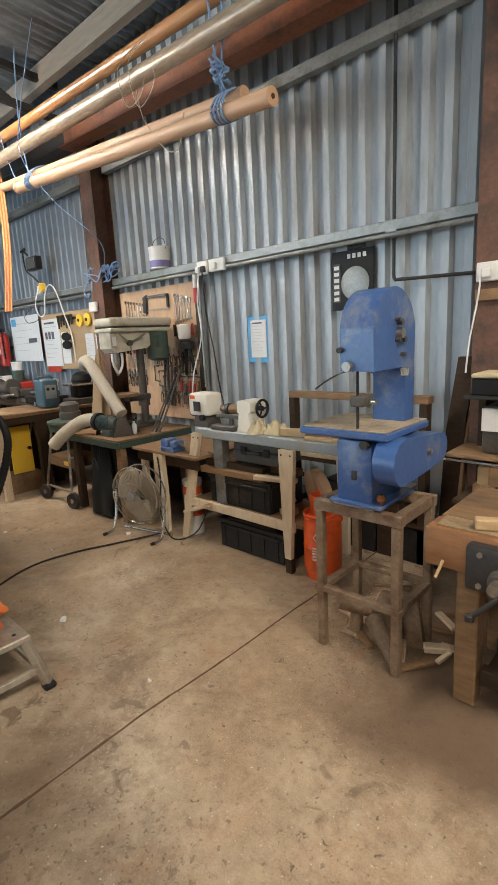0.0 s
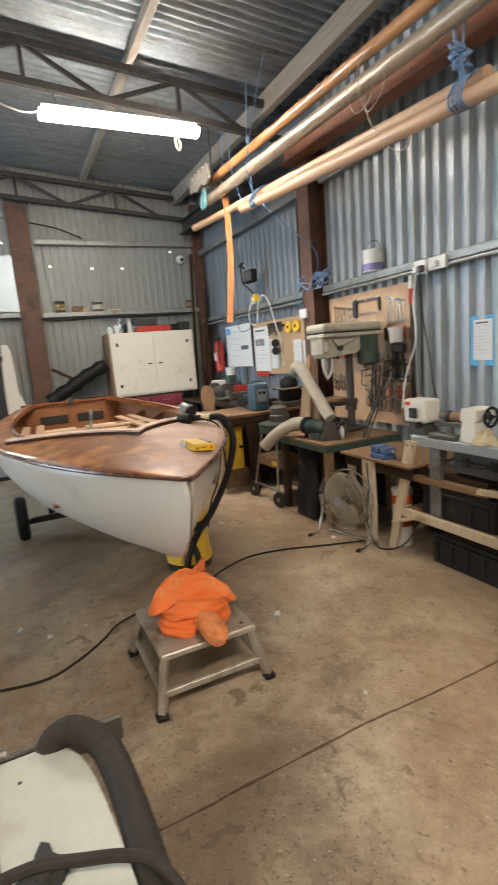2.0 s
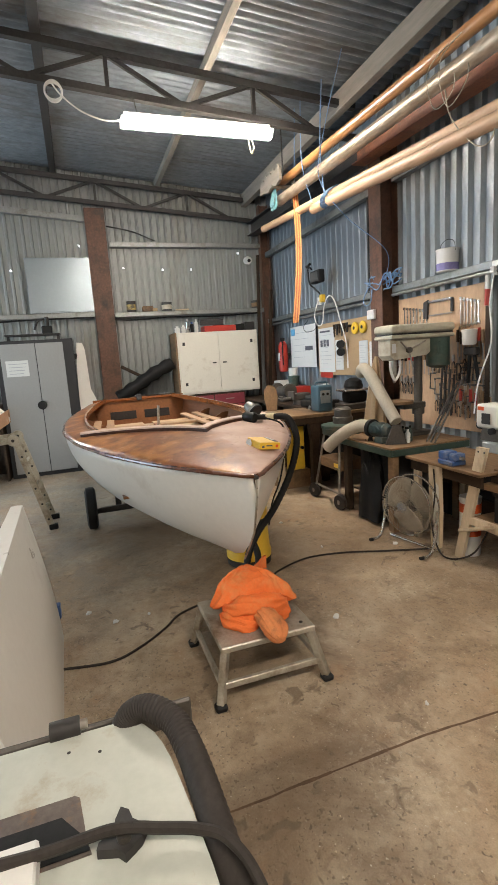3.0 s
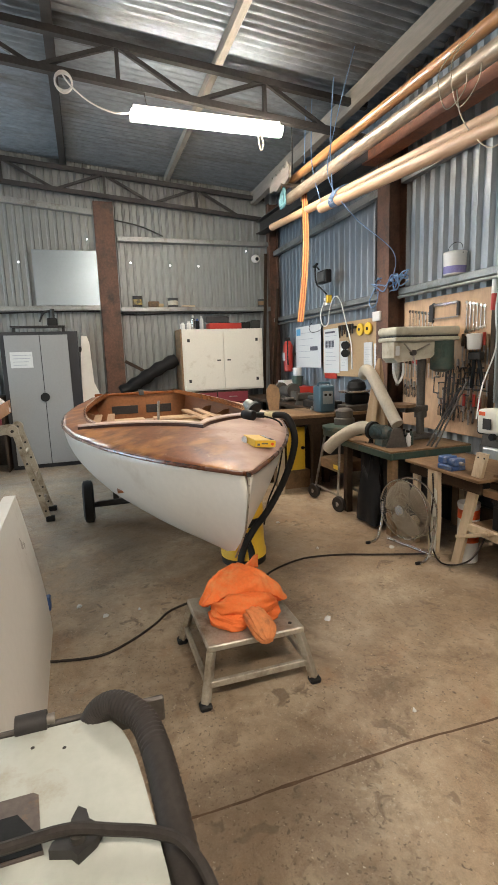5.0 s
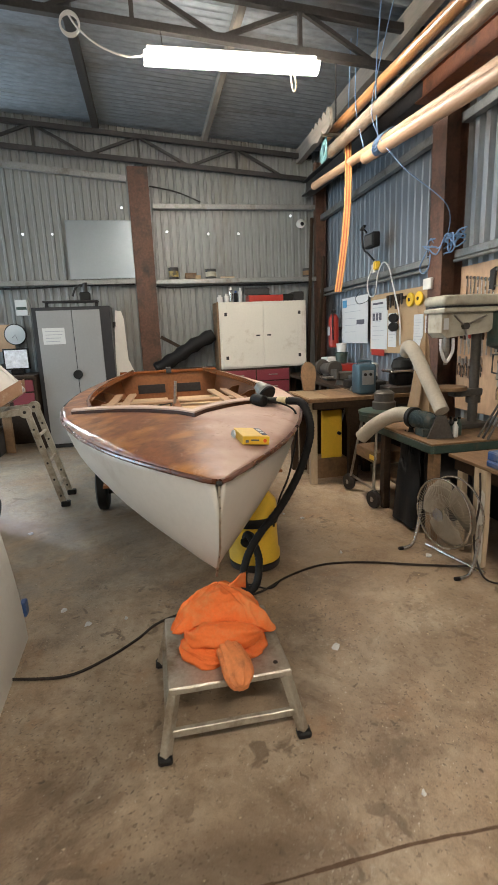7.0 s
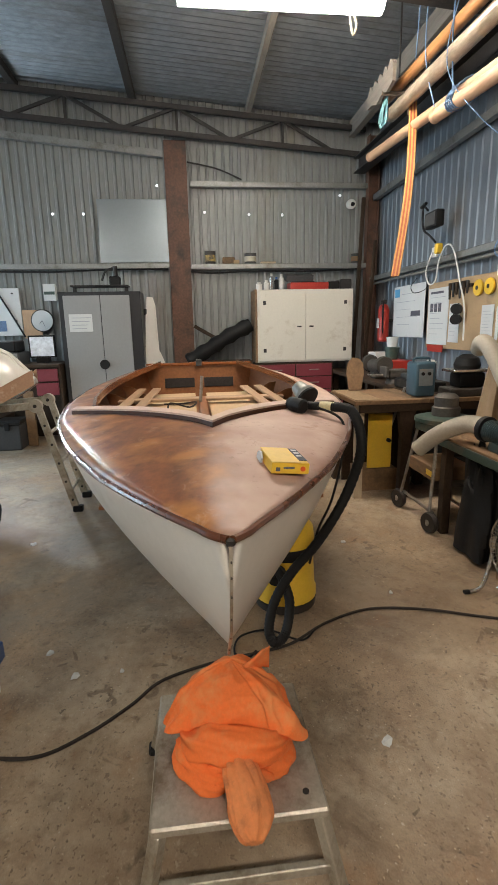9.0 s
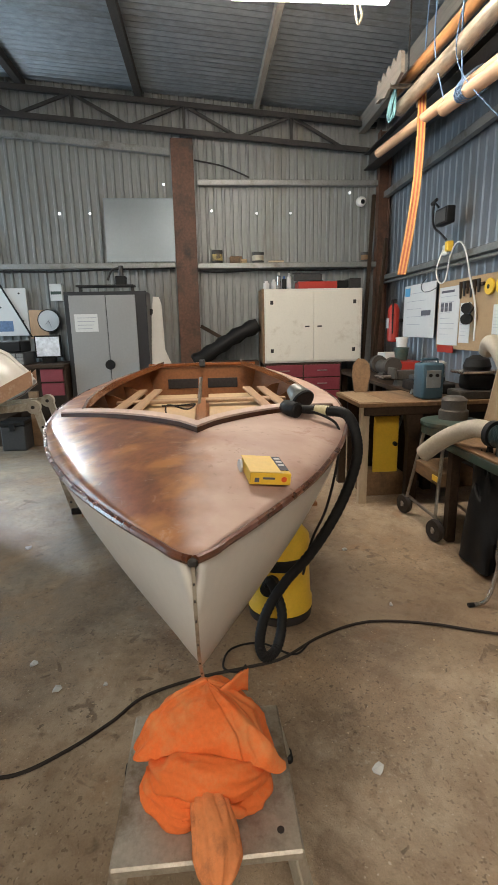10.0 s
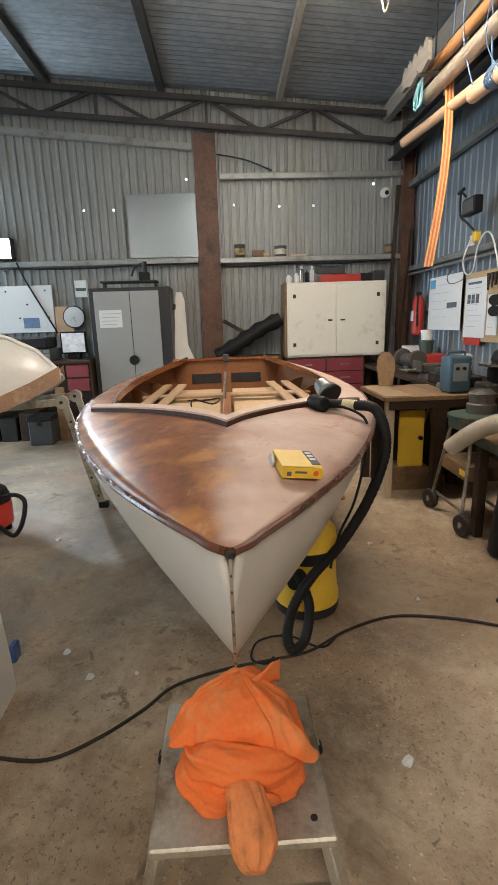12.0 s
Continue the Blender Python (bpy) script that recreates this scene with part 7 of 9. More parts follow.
cable("white_cable", [(-6.28, 3.24, 2.20), (-6.36, 3.22, 2.02), (-6.28, 3.22, 1.88), (-6.14, 3.22, 1.90), (-6.08, 3.22, 2.10), (-5.95, 3.22, 2.22), (-5.80, 3.22, 2.15), (-5.68, 3.24, 1.85), (-5.60, 3.26, 1.6), (-5.58, 3.26, 1.3)], 0.008, M_PLASTICWHITE, "thick white cable looped off the wall rail")
cable("black_wire_loop", [(-6.75, 3.30, 1.98), (-6.9, 3.30, 1.90), (-6.8, 3.30, 1.82), (-6.5, 3.30, 1.85), (-6.45, 3.30, 1.98)], 0.004, M_BLACK, "thin black wire loop on the wall")
socket(-6.33, -6.24, 2.15, 2.25, 3.285, "small white junction box on the wall rail", 0)
# tangle of blue rope on the rail by the column
random.seed(3)
rp = thing("blue_rope_bundle", (-4.7, 3.2, 2.15), "tangled bundle of blue rope on the rail", "rope")
for k in range(7):
    pts = [(-4.92 + 0.085 * j + random.uniform(-0.05, 0.05), 3.19 + random.uniform(-0.05, 0.05), 2.19 + random.uniform(-0.07, 0.09)) for j in range(7)]
    part("strand", tube(B(), spline(pts, 5), 0.007, 6), M_BLUEROPE, rp)
part("loop", tube(B(), spline([(-4.9, 3.15, 2.18), (-4.98, 3.13, 2.05), (-4.93, 3.13, 1.98), (-4.85, 3.14, 2.02), (-4.84, 3.15, 2.14)], 6), 0.006, 6), M_BLUEROPE, rp)

# ---- tool board ----
M_FACED = mat("pale_chipboard", (0.44, 0.30, 0.165), 0.75, 0, 0.16, 70, 3, 0.1, (0.25, 0.16, 0.09), 0.3, 3)
tbd = structure("trim_tool_board", box(B(), -4.66, -3.40, 3.355, 3.375, 0.72, 2.0, 0.002), M_PLY, "brown plywood tool board on the wall")
structure("trim_tool_board", box(B(), -3.44, -3.39, 3.33, 3.354, 0.70, 1.98, 0.003), M_DARKWOOD, "dark upright batten on the tool board")
structure("trim_pin_board", box(B(), -6.56, -5.03, 3.36, 3.378, 1.20, 1.90, 0.002), M_FACED, "pale chipboard pin board on the wall")
random.seed(12)


def spanner(x, z, length, material):
    t = thing("spanner", (x, 3.34, z), "steel combination spanner hung on the tool board", "spanner", "hung spanners")
    part("shank", box(B(), x - 0.006, x + 0.006, 3.345, 3.352, z - length, z, 0.002), material, t)
    part("ring", rod(B(), (x, 3.342, z), (x, 3.354, z), 0.015, seg=14), material, t)
    part("jaw", prism(B(), [(-0.018, 0.0), (0.018, 0.0), (0.02, -0.03), (0.006, -0.018), (-0.006, -0.018), (-0.02, -0.03)], frame_m((x, 3.353, z - length), (1, 0, 0), (0, 0, 1)), 0.008), material, t)


for k in range(8):
    spanner(-4.55 + 0.05 * k, 1.90 - 0.008 * k, 0.22 - 0.012 * k, M_CHROME)
for k in range(6):
    spanner(-3.74 + 0.042 * k, 1.90 - 0.01 * k, 0.24 - 0.016 * k, M_CHROME)
for k in range(9):
    x = -4.60 + 0.055 * k
    sk = thing("socket_head", (x, 3.34, 1.60), "chrome socket on the tool board", "socket", "hung sockets")
    part("body", rod(B(), (x, 3.335, 1.60), (x, 3.335, 1.65), 0.015, seg=12), M_CHROME, sk)
hk = thing("hacksaw", (-4.0, 3.34, 1.88), "silver hacksaw with a black grip hung on the board", "hacksaw")
part("frame_bar", box(B(), -4.20, -3.84, 3.335, 3.352, 1.905, 1.93, 0.003), M_CHROME, hk)
part("front_arm", box(B(), -3.86, -3.83, 3.335, 3.352, 1.80, 1.925, 0.003), M_DARKSTEEL, hk)
part("grip", prism(B(), [(-0.03, 0), (0.03, 0.02), (0.02, -0.16), (-0.03, -0.15)], frame_m((-4.20, 3.352, 1.92), (1, 0, 0), (0, 0, 1)), 0.02), M_DARKSTEEL, hk)
part("blade", box(B(), -4.18, -3.84, 3.342, 3.345, 1.785, 1.797), M_BARESTEEL, hk)


def hung_tool(x, z, kind):
    if kind == "pliers":
        t = thing("pliers", (x, 3.34, z), "old steel pliers hung on the tool board", "pliers", "hung pliers")
        for s in (-1, 1):
            part("handle", tube(B(), spline([(x, 3.34, z - 0.05), (x + s * 0.02, 3.34, z - 0.09), (x + s * 0.016, 3.34, z - 0.16)], 4), 0.006, 6), M_DARKSTEEL if s > 0 else M_RUSTSTEEL, t)
        part("jaw", prism(B(), [(-0.016, -0.05), (0.016, -0.05), (0.008, 0.01), (-0.008, 0.01)], frame_m((x, 3.348, z), (1, 0, 0), (0, 0, 1)), 0.014), M_BARESTEEL, t)
    elif kind == "chisel":
        t = thing("chisel", (x, 3.34, z), "chisel with a wooden handle hung on the board", "chisel", "hung chisels")
        part("handle", rod(B(), (x, 3.335, z), (x, 3.335, z - 0.11), 0.013, seg=10), random.choice((M_BENCHWOOD, M_DARKWOOD, M_REDPAINT)), t)
        part("blade", box(B(), x - 0.009, x + 0.009, 3.333, 3.338, z - 0.25, z - 0.11, 0.001), M_BARESTEEL, t)
    else:
        t = thing("hand_clamp", (x, 3.34, z), "dark steel G clamp hung on the tool board", "clamp", "hung clamps")
        part("frame", tube(B(), [(x + 0.04, 3.335, z), (x - 0.03, 3.335, z), (x - 0.035, 3.335, z - 0.15), (x + 0.04, 3.335, z - 0.155)], 0.009, 6), M_GUARD, t)
        part("screw", rod(B(), (x + 0.035, 3.335, z - 0.20), (x + 0.035, 3.335, z - 0.06), 0.006, seg=8), M_BARESTEEL, t)


for k in range(7):
    hung_tool(-4.10 + 0.07 * k, 1.42 - 0.02 * (k % 3), "pliers")
for k in range(9):
    hung_tool(-4.58 + 0.06 * k, 1.48 - 0.01 * (k % 2), "chisel")
for k in range(8):
    hung_tool(-3.76 + 0.042 * k, 1.63 - 0.02 * (k % 2), "chisel")
for k in range(9):
    hung_tool(-4.10 + 0.065 * k, 1.24 - 0.05 * (k % 3), "clamp")
for k in range(8):
    hung_tool(-4.05 + 0.06 * k, 1.03 - 0.03 * (k % 2), "pliers")
for k in range(6):
    hung_tool(-3.74 + 0.05 * k, 1.33 - 0.04 * (k % 2), "clamp")
for k in range(5):
    hung_tool(-3.72 + 0.06 * k, 1.10 - 0.03 * (k % 2), "chisel")
for k in range(7):
    hung_tool(-4.60 + 0.05 * k, 1.20 - 0.02 * (k % 2), "pliers")
for k in range(4):
    x = -3.98 + 0.05 * k
    solo("long_file", rod(B(), (x, 3.32, 0.85), (x + 0.03, 3.335, 1.38 - 0.05 * k), 0.011, seg=8), M_DARKSTEEL, "long dark bar leaning on the tool board", "bar", "leaning bars")
wc = thing("spray_gun", (-3.55, 3.30, 1.45), "dark spray gun with a white cup hung on the board", "spray gun")
part("cup", turned(B(), [(0.05, 0), (0.06, 0.02), (0.062, 0.11), (0.066, 0.11), (0.066, 0.13), (0.03, 0.135)], Matrix.Translation((-3.56, 3.28, 1.49)), 20), M_PLASTICWHITE, wc)
part("body", box(B(), -3.62, -3.48, 3.26, 3.33, 1.40, 1.47, 0.012), M_DARKSTEEL, wc)
for dx in (-0.05, 0.05):
    part("grip", rod(B(), (-3.55 + dx * 0.5, 3.30, 1.41), (-3.55 + dx * 1.3, 3.32, 1.16), 0.016), M_BLACK, wc)

# ---- notices by the corner ----
wbd = flat_sheet("whiteboard", -7.48, -6.60, 1.31, 1.93, 3.345, M_PAPER, "whiteboard with notes and pinned sheets", "whiteboard", 5, False, group="boards in the corner")
part("pinned_photo", box(B(), -6.95, -6.70, 3.336, 3.3385, 1.56, 1.62), M_INK, wbd)
part("pinned_sheet", box(B(), -6.97, -6.68, 3.336, 3.3385, 1.34, 1.55), M_PAPER, wbd)
part("blue_corner", box(B(), -7.45, -7.30, 3.336, 3.3385, 1.80, 1.90), M_BLUETAPE, wbd)
flat_sheet("poster", -6.53, -6.08, 1.24, 1.84, 3.358, M_PAPER, "large printed poster with small pictures", "poster", 8, True, pictures=3)
flat_sheet("notice_sheet", -6.05, -5.85, 1.27, 1.66, 3.358, M_PAPER, "typed sheet pinned to the board", "notice", 8)
flat_sheet("notice_sheet", -5.46, -5.27, 1.27, 1.62, 3.358, M_PAPER, "typed sheet pinned to the board", "notice", 9)
flat_sheet("notice_sheet", -5.23, -5.06, 1.28, 1.60, 3.358, M_PAPER, "typed sheet pinned to the board", "notice", 9)
flat_sheet("red_notice", -6.50, -6.15, 1.16, 1.235, 3.357, M_REDPAINT, "narrow red notice strip", "notice")
em = thing("ear_defenders", (-5.78, 3.32, 1.5), "black ear defenders hung on the pin board", "ear defenders")
for dz in (-0.055, 0.055):
    part("cup", rod(B(), (-5.80, 3.30, 1.55 + dz * 0.9), (-5.74, 3.25, 1.55 + dz * 0.9), 0.05, seg=18), M_BLACK, em)
part("band", tube(B(), spline([(-5.78, 3.30, 1.48), (-5.86, 3.30, 1.55), (-5.78, 3.30, 1.65)], 6), 0.01, 8), M_BLACK, em)
for k, x in enumerate((-5.52, -5.34)):
    yd2 = thing("yellow_disc", (x, 3.33, 1.78), "yellow round plastic disc hung on the board", "disc", "yellow discs")
    part("disc", turned(B(), [(0.02, 0.0), (0.07, 0.004), (0.075, 0.015), (0.07, 0.026), (0.02, 0.03)], frame_m((x, 3.352, 1.78), (1, 0, 0), (0, 0, 1)), 24), M_YELLOW, yd2)
    part("centre", rod(B(), (x, 3.318, 1.78), (x, 3.325, 1.78), 0.02), M_DARKSTEEL, yd2)
tr = thing("tool_rail", (-5.85, 3.32, 1.80), "dark rail of small hand tools on the board", "tool rail")
part("rail", box(B(), -6.02, -5.62, 3.325, 3.357, 1.80, 1.83, 0.003), M_DARKWOOD, tr)
for k in range(6):
    part("tool", rod(B(), (-5.99 + 0.065 * k, 3.31, 1.86), (-5.985 + 0.065 * k, 3.31, 1.70 + 0.02 * (k % 3)), 0.018, 0.01, 10), M_DARKSTEEL if k % 2 else M_DARKWOOD, tr)

# ---- the end wall ----
lk = thing("steel_locker", (-8.0, -0.47, 0), "grey two-door steel locker with a charcoal frame", "locker")
part("body", box(B(), -8.24, -7.765, -0.99, 0.04, 0, 1.95, 0.004), M_LOCKERDARK, lk, "charcoal locker body")
for a, b in ((-0.93, -0.475), (-0.465, -0.10)):
    d_ = part("door", box(B(), -7.764, -7.745, a, b, 0.06, 1.905, 0.003), M_LOCKER, lk, "plain grey door")
part("handle", rod(B(), (-7.745, -0.47, 1.03), (-7.715, -0.47, 1.03), 0.062, seg=24), M_BLACK, lk, "round black handle")
part("paper", box(B(), -7.7445, -7.7425, -0.875, -0.585, 1.455, 1.675), M_PAPER, lk, "white typed paper taped on")
for k in range(4):
    part("print_line", box(B(), -7.7423, -7.7415, -0.84, -0.66 + 0.02 * k, 1.49 + 0.045 * k, 1.498 + 0.045 * k), M_INK_PALE, lk)
ft = thing("low_stand", (-8.0, -0.5, 1.951), "dark low metal frame on the locker", "stand")
part("top", box(B(), -8.1, -7.85, -0.85, -0.12, 2.02, 2.04, 0.004), M_DARKSTEEL, ft)
for y in (-0.82, -0.15):
    part("leg", box(B(), -8.0, -7.96, y - 0.02, y + 0.02, 1.951, 2.02, 0.003), M_DARKSTEEL, ft)
vs = thing("bench_press", (-7.95, -0.3, 2.04), "small black clamp machine on the frame", "clamp")
part("body", box(B(), -8.02, -7.90, -0.36, -0.22, 2.041, 2.15, 0.012), M_BLACK, vs)
part("post", rod(B(), (-7.96, -0.28, 2.15), (-7.96, -0.28, 2.28), 0.03), M_DARKSTEEL, vs)
part("arm", tube(B(), spline([(-7.96, -0.28, 2.26), (-7.96, -0.40, 2.22), (-7.96, -0.46, 2.1)], 5), 0.014, 8), M_DARKSTEEL, vs)

wcab = thing("white_cupboard", (-8.0, 2.24, 0.98), "scuffed white painted two-door wall cupboard", "cupboard")
part("carcass", box(B(), -8.30, -7.84, 1.575, 2.90, 0.985, 1.955, 0.004), M_BOARDWHITE, wcab)
for a, b in ((1.60, 2.225), (2.235, 2.86)):
    d_ = part("door", box(B(), -7.839, -7.82, a, b, 1.01, 1.93, 0.004), M_BOARDWHITE, wcab, "scuffed white door")
    for z in (1.15, 1.78):
        part("hinge", box(B(), -7.822, -7.815, a + 0.05 if a < 2 else b - 0.09, a + 0.09 if a < 2 else b - 0.05, z - 0.025, z + 0.025, 0.001), M_DARKSTEEL, d_)
    y = b - 0.08 if a < 2 else a + 0.08
    part("pull", box(B(), -7.82, -7.805, y - 0.03, y + 0.03, 1.455, 1.475, 0.003), M_DARKSTEEL, d_)
part("side_strip", box(B(), -8.30, -7.84, 1.545, 1.572, 0.985, 1.96, 0.003), M_BENCHWOOD, wcab)
dr = thing("drawer_chest", (-8.0, 2.2, 0), "maroon and brown chest of drawers under a cupboard", "chest")
part("carcass", box(B(), -8.30, -7.80, 1.56, 2.62, 0, 0.975, 0.004), M_DARKWOOD, dr)
for r in range(5):
    for c in range(2):
        d_ = part("drawer", box(B(), -7.799, -7.785, 1.58 + 0.52 * c, 2.08 + 0.52 * c, 0.08 + 0.178 * r, 0.245 + 0.178 * r, 0.003), M_MAROON if r > 1 else M_BENCHWOOD, dr)
        part("pull", box(B(), -7.785, -7.770, 1.76 + 0.52 * c, 1.90 + 0.52 * c, 0.16 + 0.178 * r, 0.175 + 0.178 * r, 0.003), M_BARESTEEL, d_)
rt = thing("red_toolbox", (-8.0, 2.3, 1.96), "red steel toolbox with a grey case on it", "toolbox")
part("box", box(B(), -8.15, -7.90, 2.04, 2.57, 1.956, 2.05, 0.006), M_REDPAINT, rt)
part("handle", box(B(), -8.04, -8.0, 2.22, 2.40, 2.05, 2.07, 0.004), M_DARKSTEEL, rt)
solo("grey_case", box(B(), -0.19, 0.19, -0.09, 0.09, 0.0, 0.09, 0.01, pose(-8.03, 2.18, 2.075, 12, 0, 90)), M_GREYPLASTIC, "grey plastic case lying tilted on the toolbox", "case")
for k, (y, m) in enumerate(((2.65, M_BLACK), (2.82, M_DARKSTEEL))):
    solo("black_case", box(B(), -8.18, -7.92, y - 0.08, y + 0.08, 1.956, 2.06 + 0.03 * k, 0.01), m, "dark tool case on the cupboard", "case", "cases on the cupboard")
for k, (y, h, r, m) in enumerate(((1.62, 0.11, 0.04, M_PLASTICWHITE), (1.72, 0.13, 0.032, M_PLASTICWHITE), (1.79, 0.22, 0.03, M_CHROME), (1.86, 0.17, 0.03, M_BLACK), (1.93, 0.21, 0.028, M_PLASTICWHITE))):
    sc = thing("spray_can", (-7.98, y, 1.956), "spray can standing on the white cupboard", "can", "cans on the cupboard")
    part("body", turned(B(), [(r * 0.95, 0), (r, 0.004), (r, h * 0.75), (r * 0.55, h * 0.82)], Matrix.Translation((-7.98, y, 1.956)), 16), m, sc)
    part("cap", rod(B(), (-7.98, y, 1.956 + h * 0.82), (-7.98, y, 1.956 + h), r * 0.55, seg=14), M_BLUEPAINT if k == 3 else M_PLASTICWHITE, sc)
# black rolled sail bag, white rudder, metal sheet
M_TINYELLOW = mat("dusty_yellow_tin", (0.42, 0.30, 0.09), 0.5, 0.1, 0.3, 40, 12, 0.05, (0.06, 0.05, 0.04), 0.7, 14)
rb = thing("sail_bag", (-8.0, 1.1, 1.0), "long black rolled sail bag propped against the wall", "bag")
pts = spline([(-8.05, 0.62, 1.02), (-8.02, 0.9, 1.18), (-8.02, 1.2, 1.36), (-8.05, 1.50, 1.50)], 6)
part("roll", tube(B(), pts, [0.10 + 0.012 * math.sin(k * 1.7) for k in range(len(pts))], 16), M_BLACK, rb)
part("prop_board", box(B(), -8.2, -7.9, 0.80, 1.50, 0.0, 1.02, 0.005), M_DARKWOOD, rb)
ru = thing("rudder_blade", (-8.2, 0.12, 0), "white painted rudder blade standing by the locker", "rudder")
part("blade", prism(B(), [(-0.08, 0.0), (0.26, 0.0), (0.24, 0.85), (0.10, 1.20), (0.08, 1.80), (0.05, 1.90), (-0.03, 1.91), (-0.06, 1.60), (-0.09, 1.0)], frame_m((-7.95, 0.12, 0), (0, 1, 0), (-0.12, 0, 1)), 0.05), M_WHITEPAINT, ru)
part("pintle", box(B(), -8.145, -8.10, 0.04, 0.08, 1.66, 1.74, 0.004), M_DARKSTEEL, ru)
solo("metal_sheet", box(B(), -8.295, -8.285, -0.50, 0.415, 2.365, 3.165, 0.002), mat("scratched_aluminium_sheet", (0.24, 0.28, 0.31), 0.30, 0.9, 0.05, 40, 2, 0.0, rough_var=0.03), "plain shiny aluminium sheet standing on the wall rail", "sheet")
def ledge_tin(y, r, h, body, band, label):
    t = thing("old_tin", (-8.32, y, 2.342), label, "tin", "odds and ends on the ledge")
    m = Matrix.Translation((-8.325, y, 2.342))
    part("can", turned(B(), [(r * 0.97, 0), (r, 0.004), (r, h - 0.012), (r * 1.04, h - 0.010), (r * 1.04, h), (r * 0.9, h - 0.004), (0.01, h - 0.006)], m, 22), body, t)
    part("label_band", turned(B(), [(r * 1.012, h * 0.18), (r * 1.012, h * 0.70)], m, 22), band, t, "faded paper label band")
    part("bail_handle", tube(B(), spline([(-8.325, y - r, 2.342 + h * 0.85), (-8.28, y - r * 0.6, 2.342 + h * 0.62), (-8.275, y + r * 0.6, 2.342 + h * 0.62), (-8.325, y + r, 2.342 + h * 0.85)], 4), 0.003, 5), M_DARKSTEEL, t)


ledge_tin(0.985, 0.072, 0.165, M_DARKSTEEL, M_TINYELLOW, "old dark paint tin with a yellow label on the ledge")
ledge_tin(1.55, 0.082, 0.135, M_GREYPLASTIC, M_CREAM, "old grey paint tin with a cream label on the ledge")
ledge_tin(3.08, 0.065, 0.125, M_GREYPLASTIC, M_BENCHWOOD, "old tin with a brown label on the ledge")
for y, w, h, m, lab in ((1.24, 0.17, 0.085, M_BENCHWOOD, "small wooden offcut on the wall ledge"), (1.34, 0.10, 0.05, M_PINE, "pale wood block on the wall ledge"), (1.80, 0.22, 0.025, M_LEGPALE, "flat pale batten on the wall ledge")):
    solo("ledge_box", box(B(), -8.37, -8.28, y - w / 2, y + w / 2, 2.342, 2.342 + h, 0.008), m, lab, "box", "odds and ends on the ledge")
cc = thing("cctv_camera", (-8.3, 3.0, 3.12), "white dome security camera on the end wall", "camera")
part("base", rod(B(), (-8.40, 3.0, 3.14), (-8.33, 3.0, 3.14), 0.06, seg=20), M_PLASTICWHITE, cc)
part("dome", turned(B(), [(0.065, 0), (0.06, 0.03), (0.04, 0.05), (0.01, 0.06)], frame_m((-8.33, 3.0, 3.13), (0, 1, 0), (0, 0, 1)), 20), M_PLASTICWHITE, cc)
part("lens", rod(B(), (-8.275, 3.0, 3.12), (-8.262, 3.0, 3.115), 0.028), M_BLACK, cc)
cable("wall_cable", [(-8.27, 0.72, 3.62), (-8.28, 1.1, 3.55), (-8.33, 1.45, 3.43)], 0.010, M_BLACK, "black cable sagging on the end wall")
cable("wall_cable", [(-8.29, 0.42, 2.30), (-8.28, 0.9, 2.22), (-8.28, 1.6, 2.24), (-8.28, 2.4, 2.23), (-8.28, 3.1, 2.26)], 0.012, M_BLACK, "black cable sagging under the ledge")
cable("wall_cable", [(-8.29, -2.4, 2.27), (-8.28, -1.2, 2.25), (-8.28, -0.5, 2.27), (-8.28, 0.4, 2.28)], 0.012, M_BLACK, "black cable running under the ledge")
cable("wall_cable", [(-8.30, -2.05, 2.35), (-8.29, -1.95, 2.1), (-8.29, -1.75, 1.7), (-8.28, -1.6, 1.4)], 0.012, M_BLACK, "black cable hanging down the end wall")
timber((-8.25, 0.72, 1.50), (-8.25, 1.15, 1.25), 0.02, 0.05, M_DARKWOOD, "dark brace bar on the end wall")
timber((-8.25, 3.02, 0.0), (-8.25, 3.15, 3.2), 0.03, 0.05, M_DARKWOOD, "thin brown batten standing in the corner")
timber((-7.9, 3.05, 0.0), (-8.0, 3.25, 2.6), 0.03, 0.05, M_DARKWOOD, "thin brown batten standing in the corner")
# small daylight holes in the end wall
M_HOLE = mat("daylight_through_hole", (0.9, 0.95, 1.0), 0.5, 0, 0, bump=0, emission=(0.9, 0.96, 1.0), strength=4.0)
for y, z in ((0.93, 3.03), (1.55, 3.0), (2.02, 3.0), (2.85, 3.26), (0.30, 3.36), (0.03, 3.15), (-1.1, 3.0), (-0.7, 3.0)):
    solo("daylight_hole", rod(B(), (-8.396, y, z), (-8.392, y, z), 0.016, seg=10), M_HOLE, "bright nail hole letting daylight through the wall", "hole", "nail holes")
solo("daylight_gap", box(B(), -8.38, -8.375, 3.24, 3.29, 3.76, 3.86), M_HOLE, "bright gap at the roof corner letting daylight in", "gap")

# noticeboard corner beyond the locker
nb_ = thing("notice_board", (-8.3, -2.1, 1.43), "white noticeboard with a drawing and a photo", "noticeboard")
part("board", box(B(), -8.33, -8.31, -2.9, -1.63, 1.42, 2.05, 0.003), M_PAPER, nb_)
part("photo", box(B(), -8.3095, -8.308, -2.06, -1.84, 1.48, 1.62), mat("blue_photo", (0.10, 0.17, 0.30), 0.5, 0, 0.6, 20, 8), nb_)
for y, z in ((-2.25, 1.98), (-1.72, 1.98), (-1.98, 1.80), (-1.70, 1.62), (-2.1, 1.62)):
    part("pin", rod(B(), (-8.31, y, z), (-8.298, y, z), 0.012, seg=10), M_DARKSTEEL, nb_)
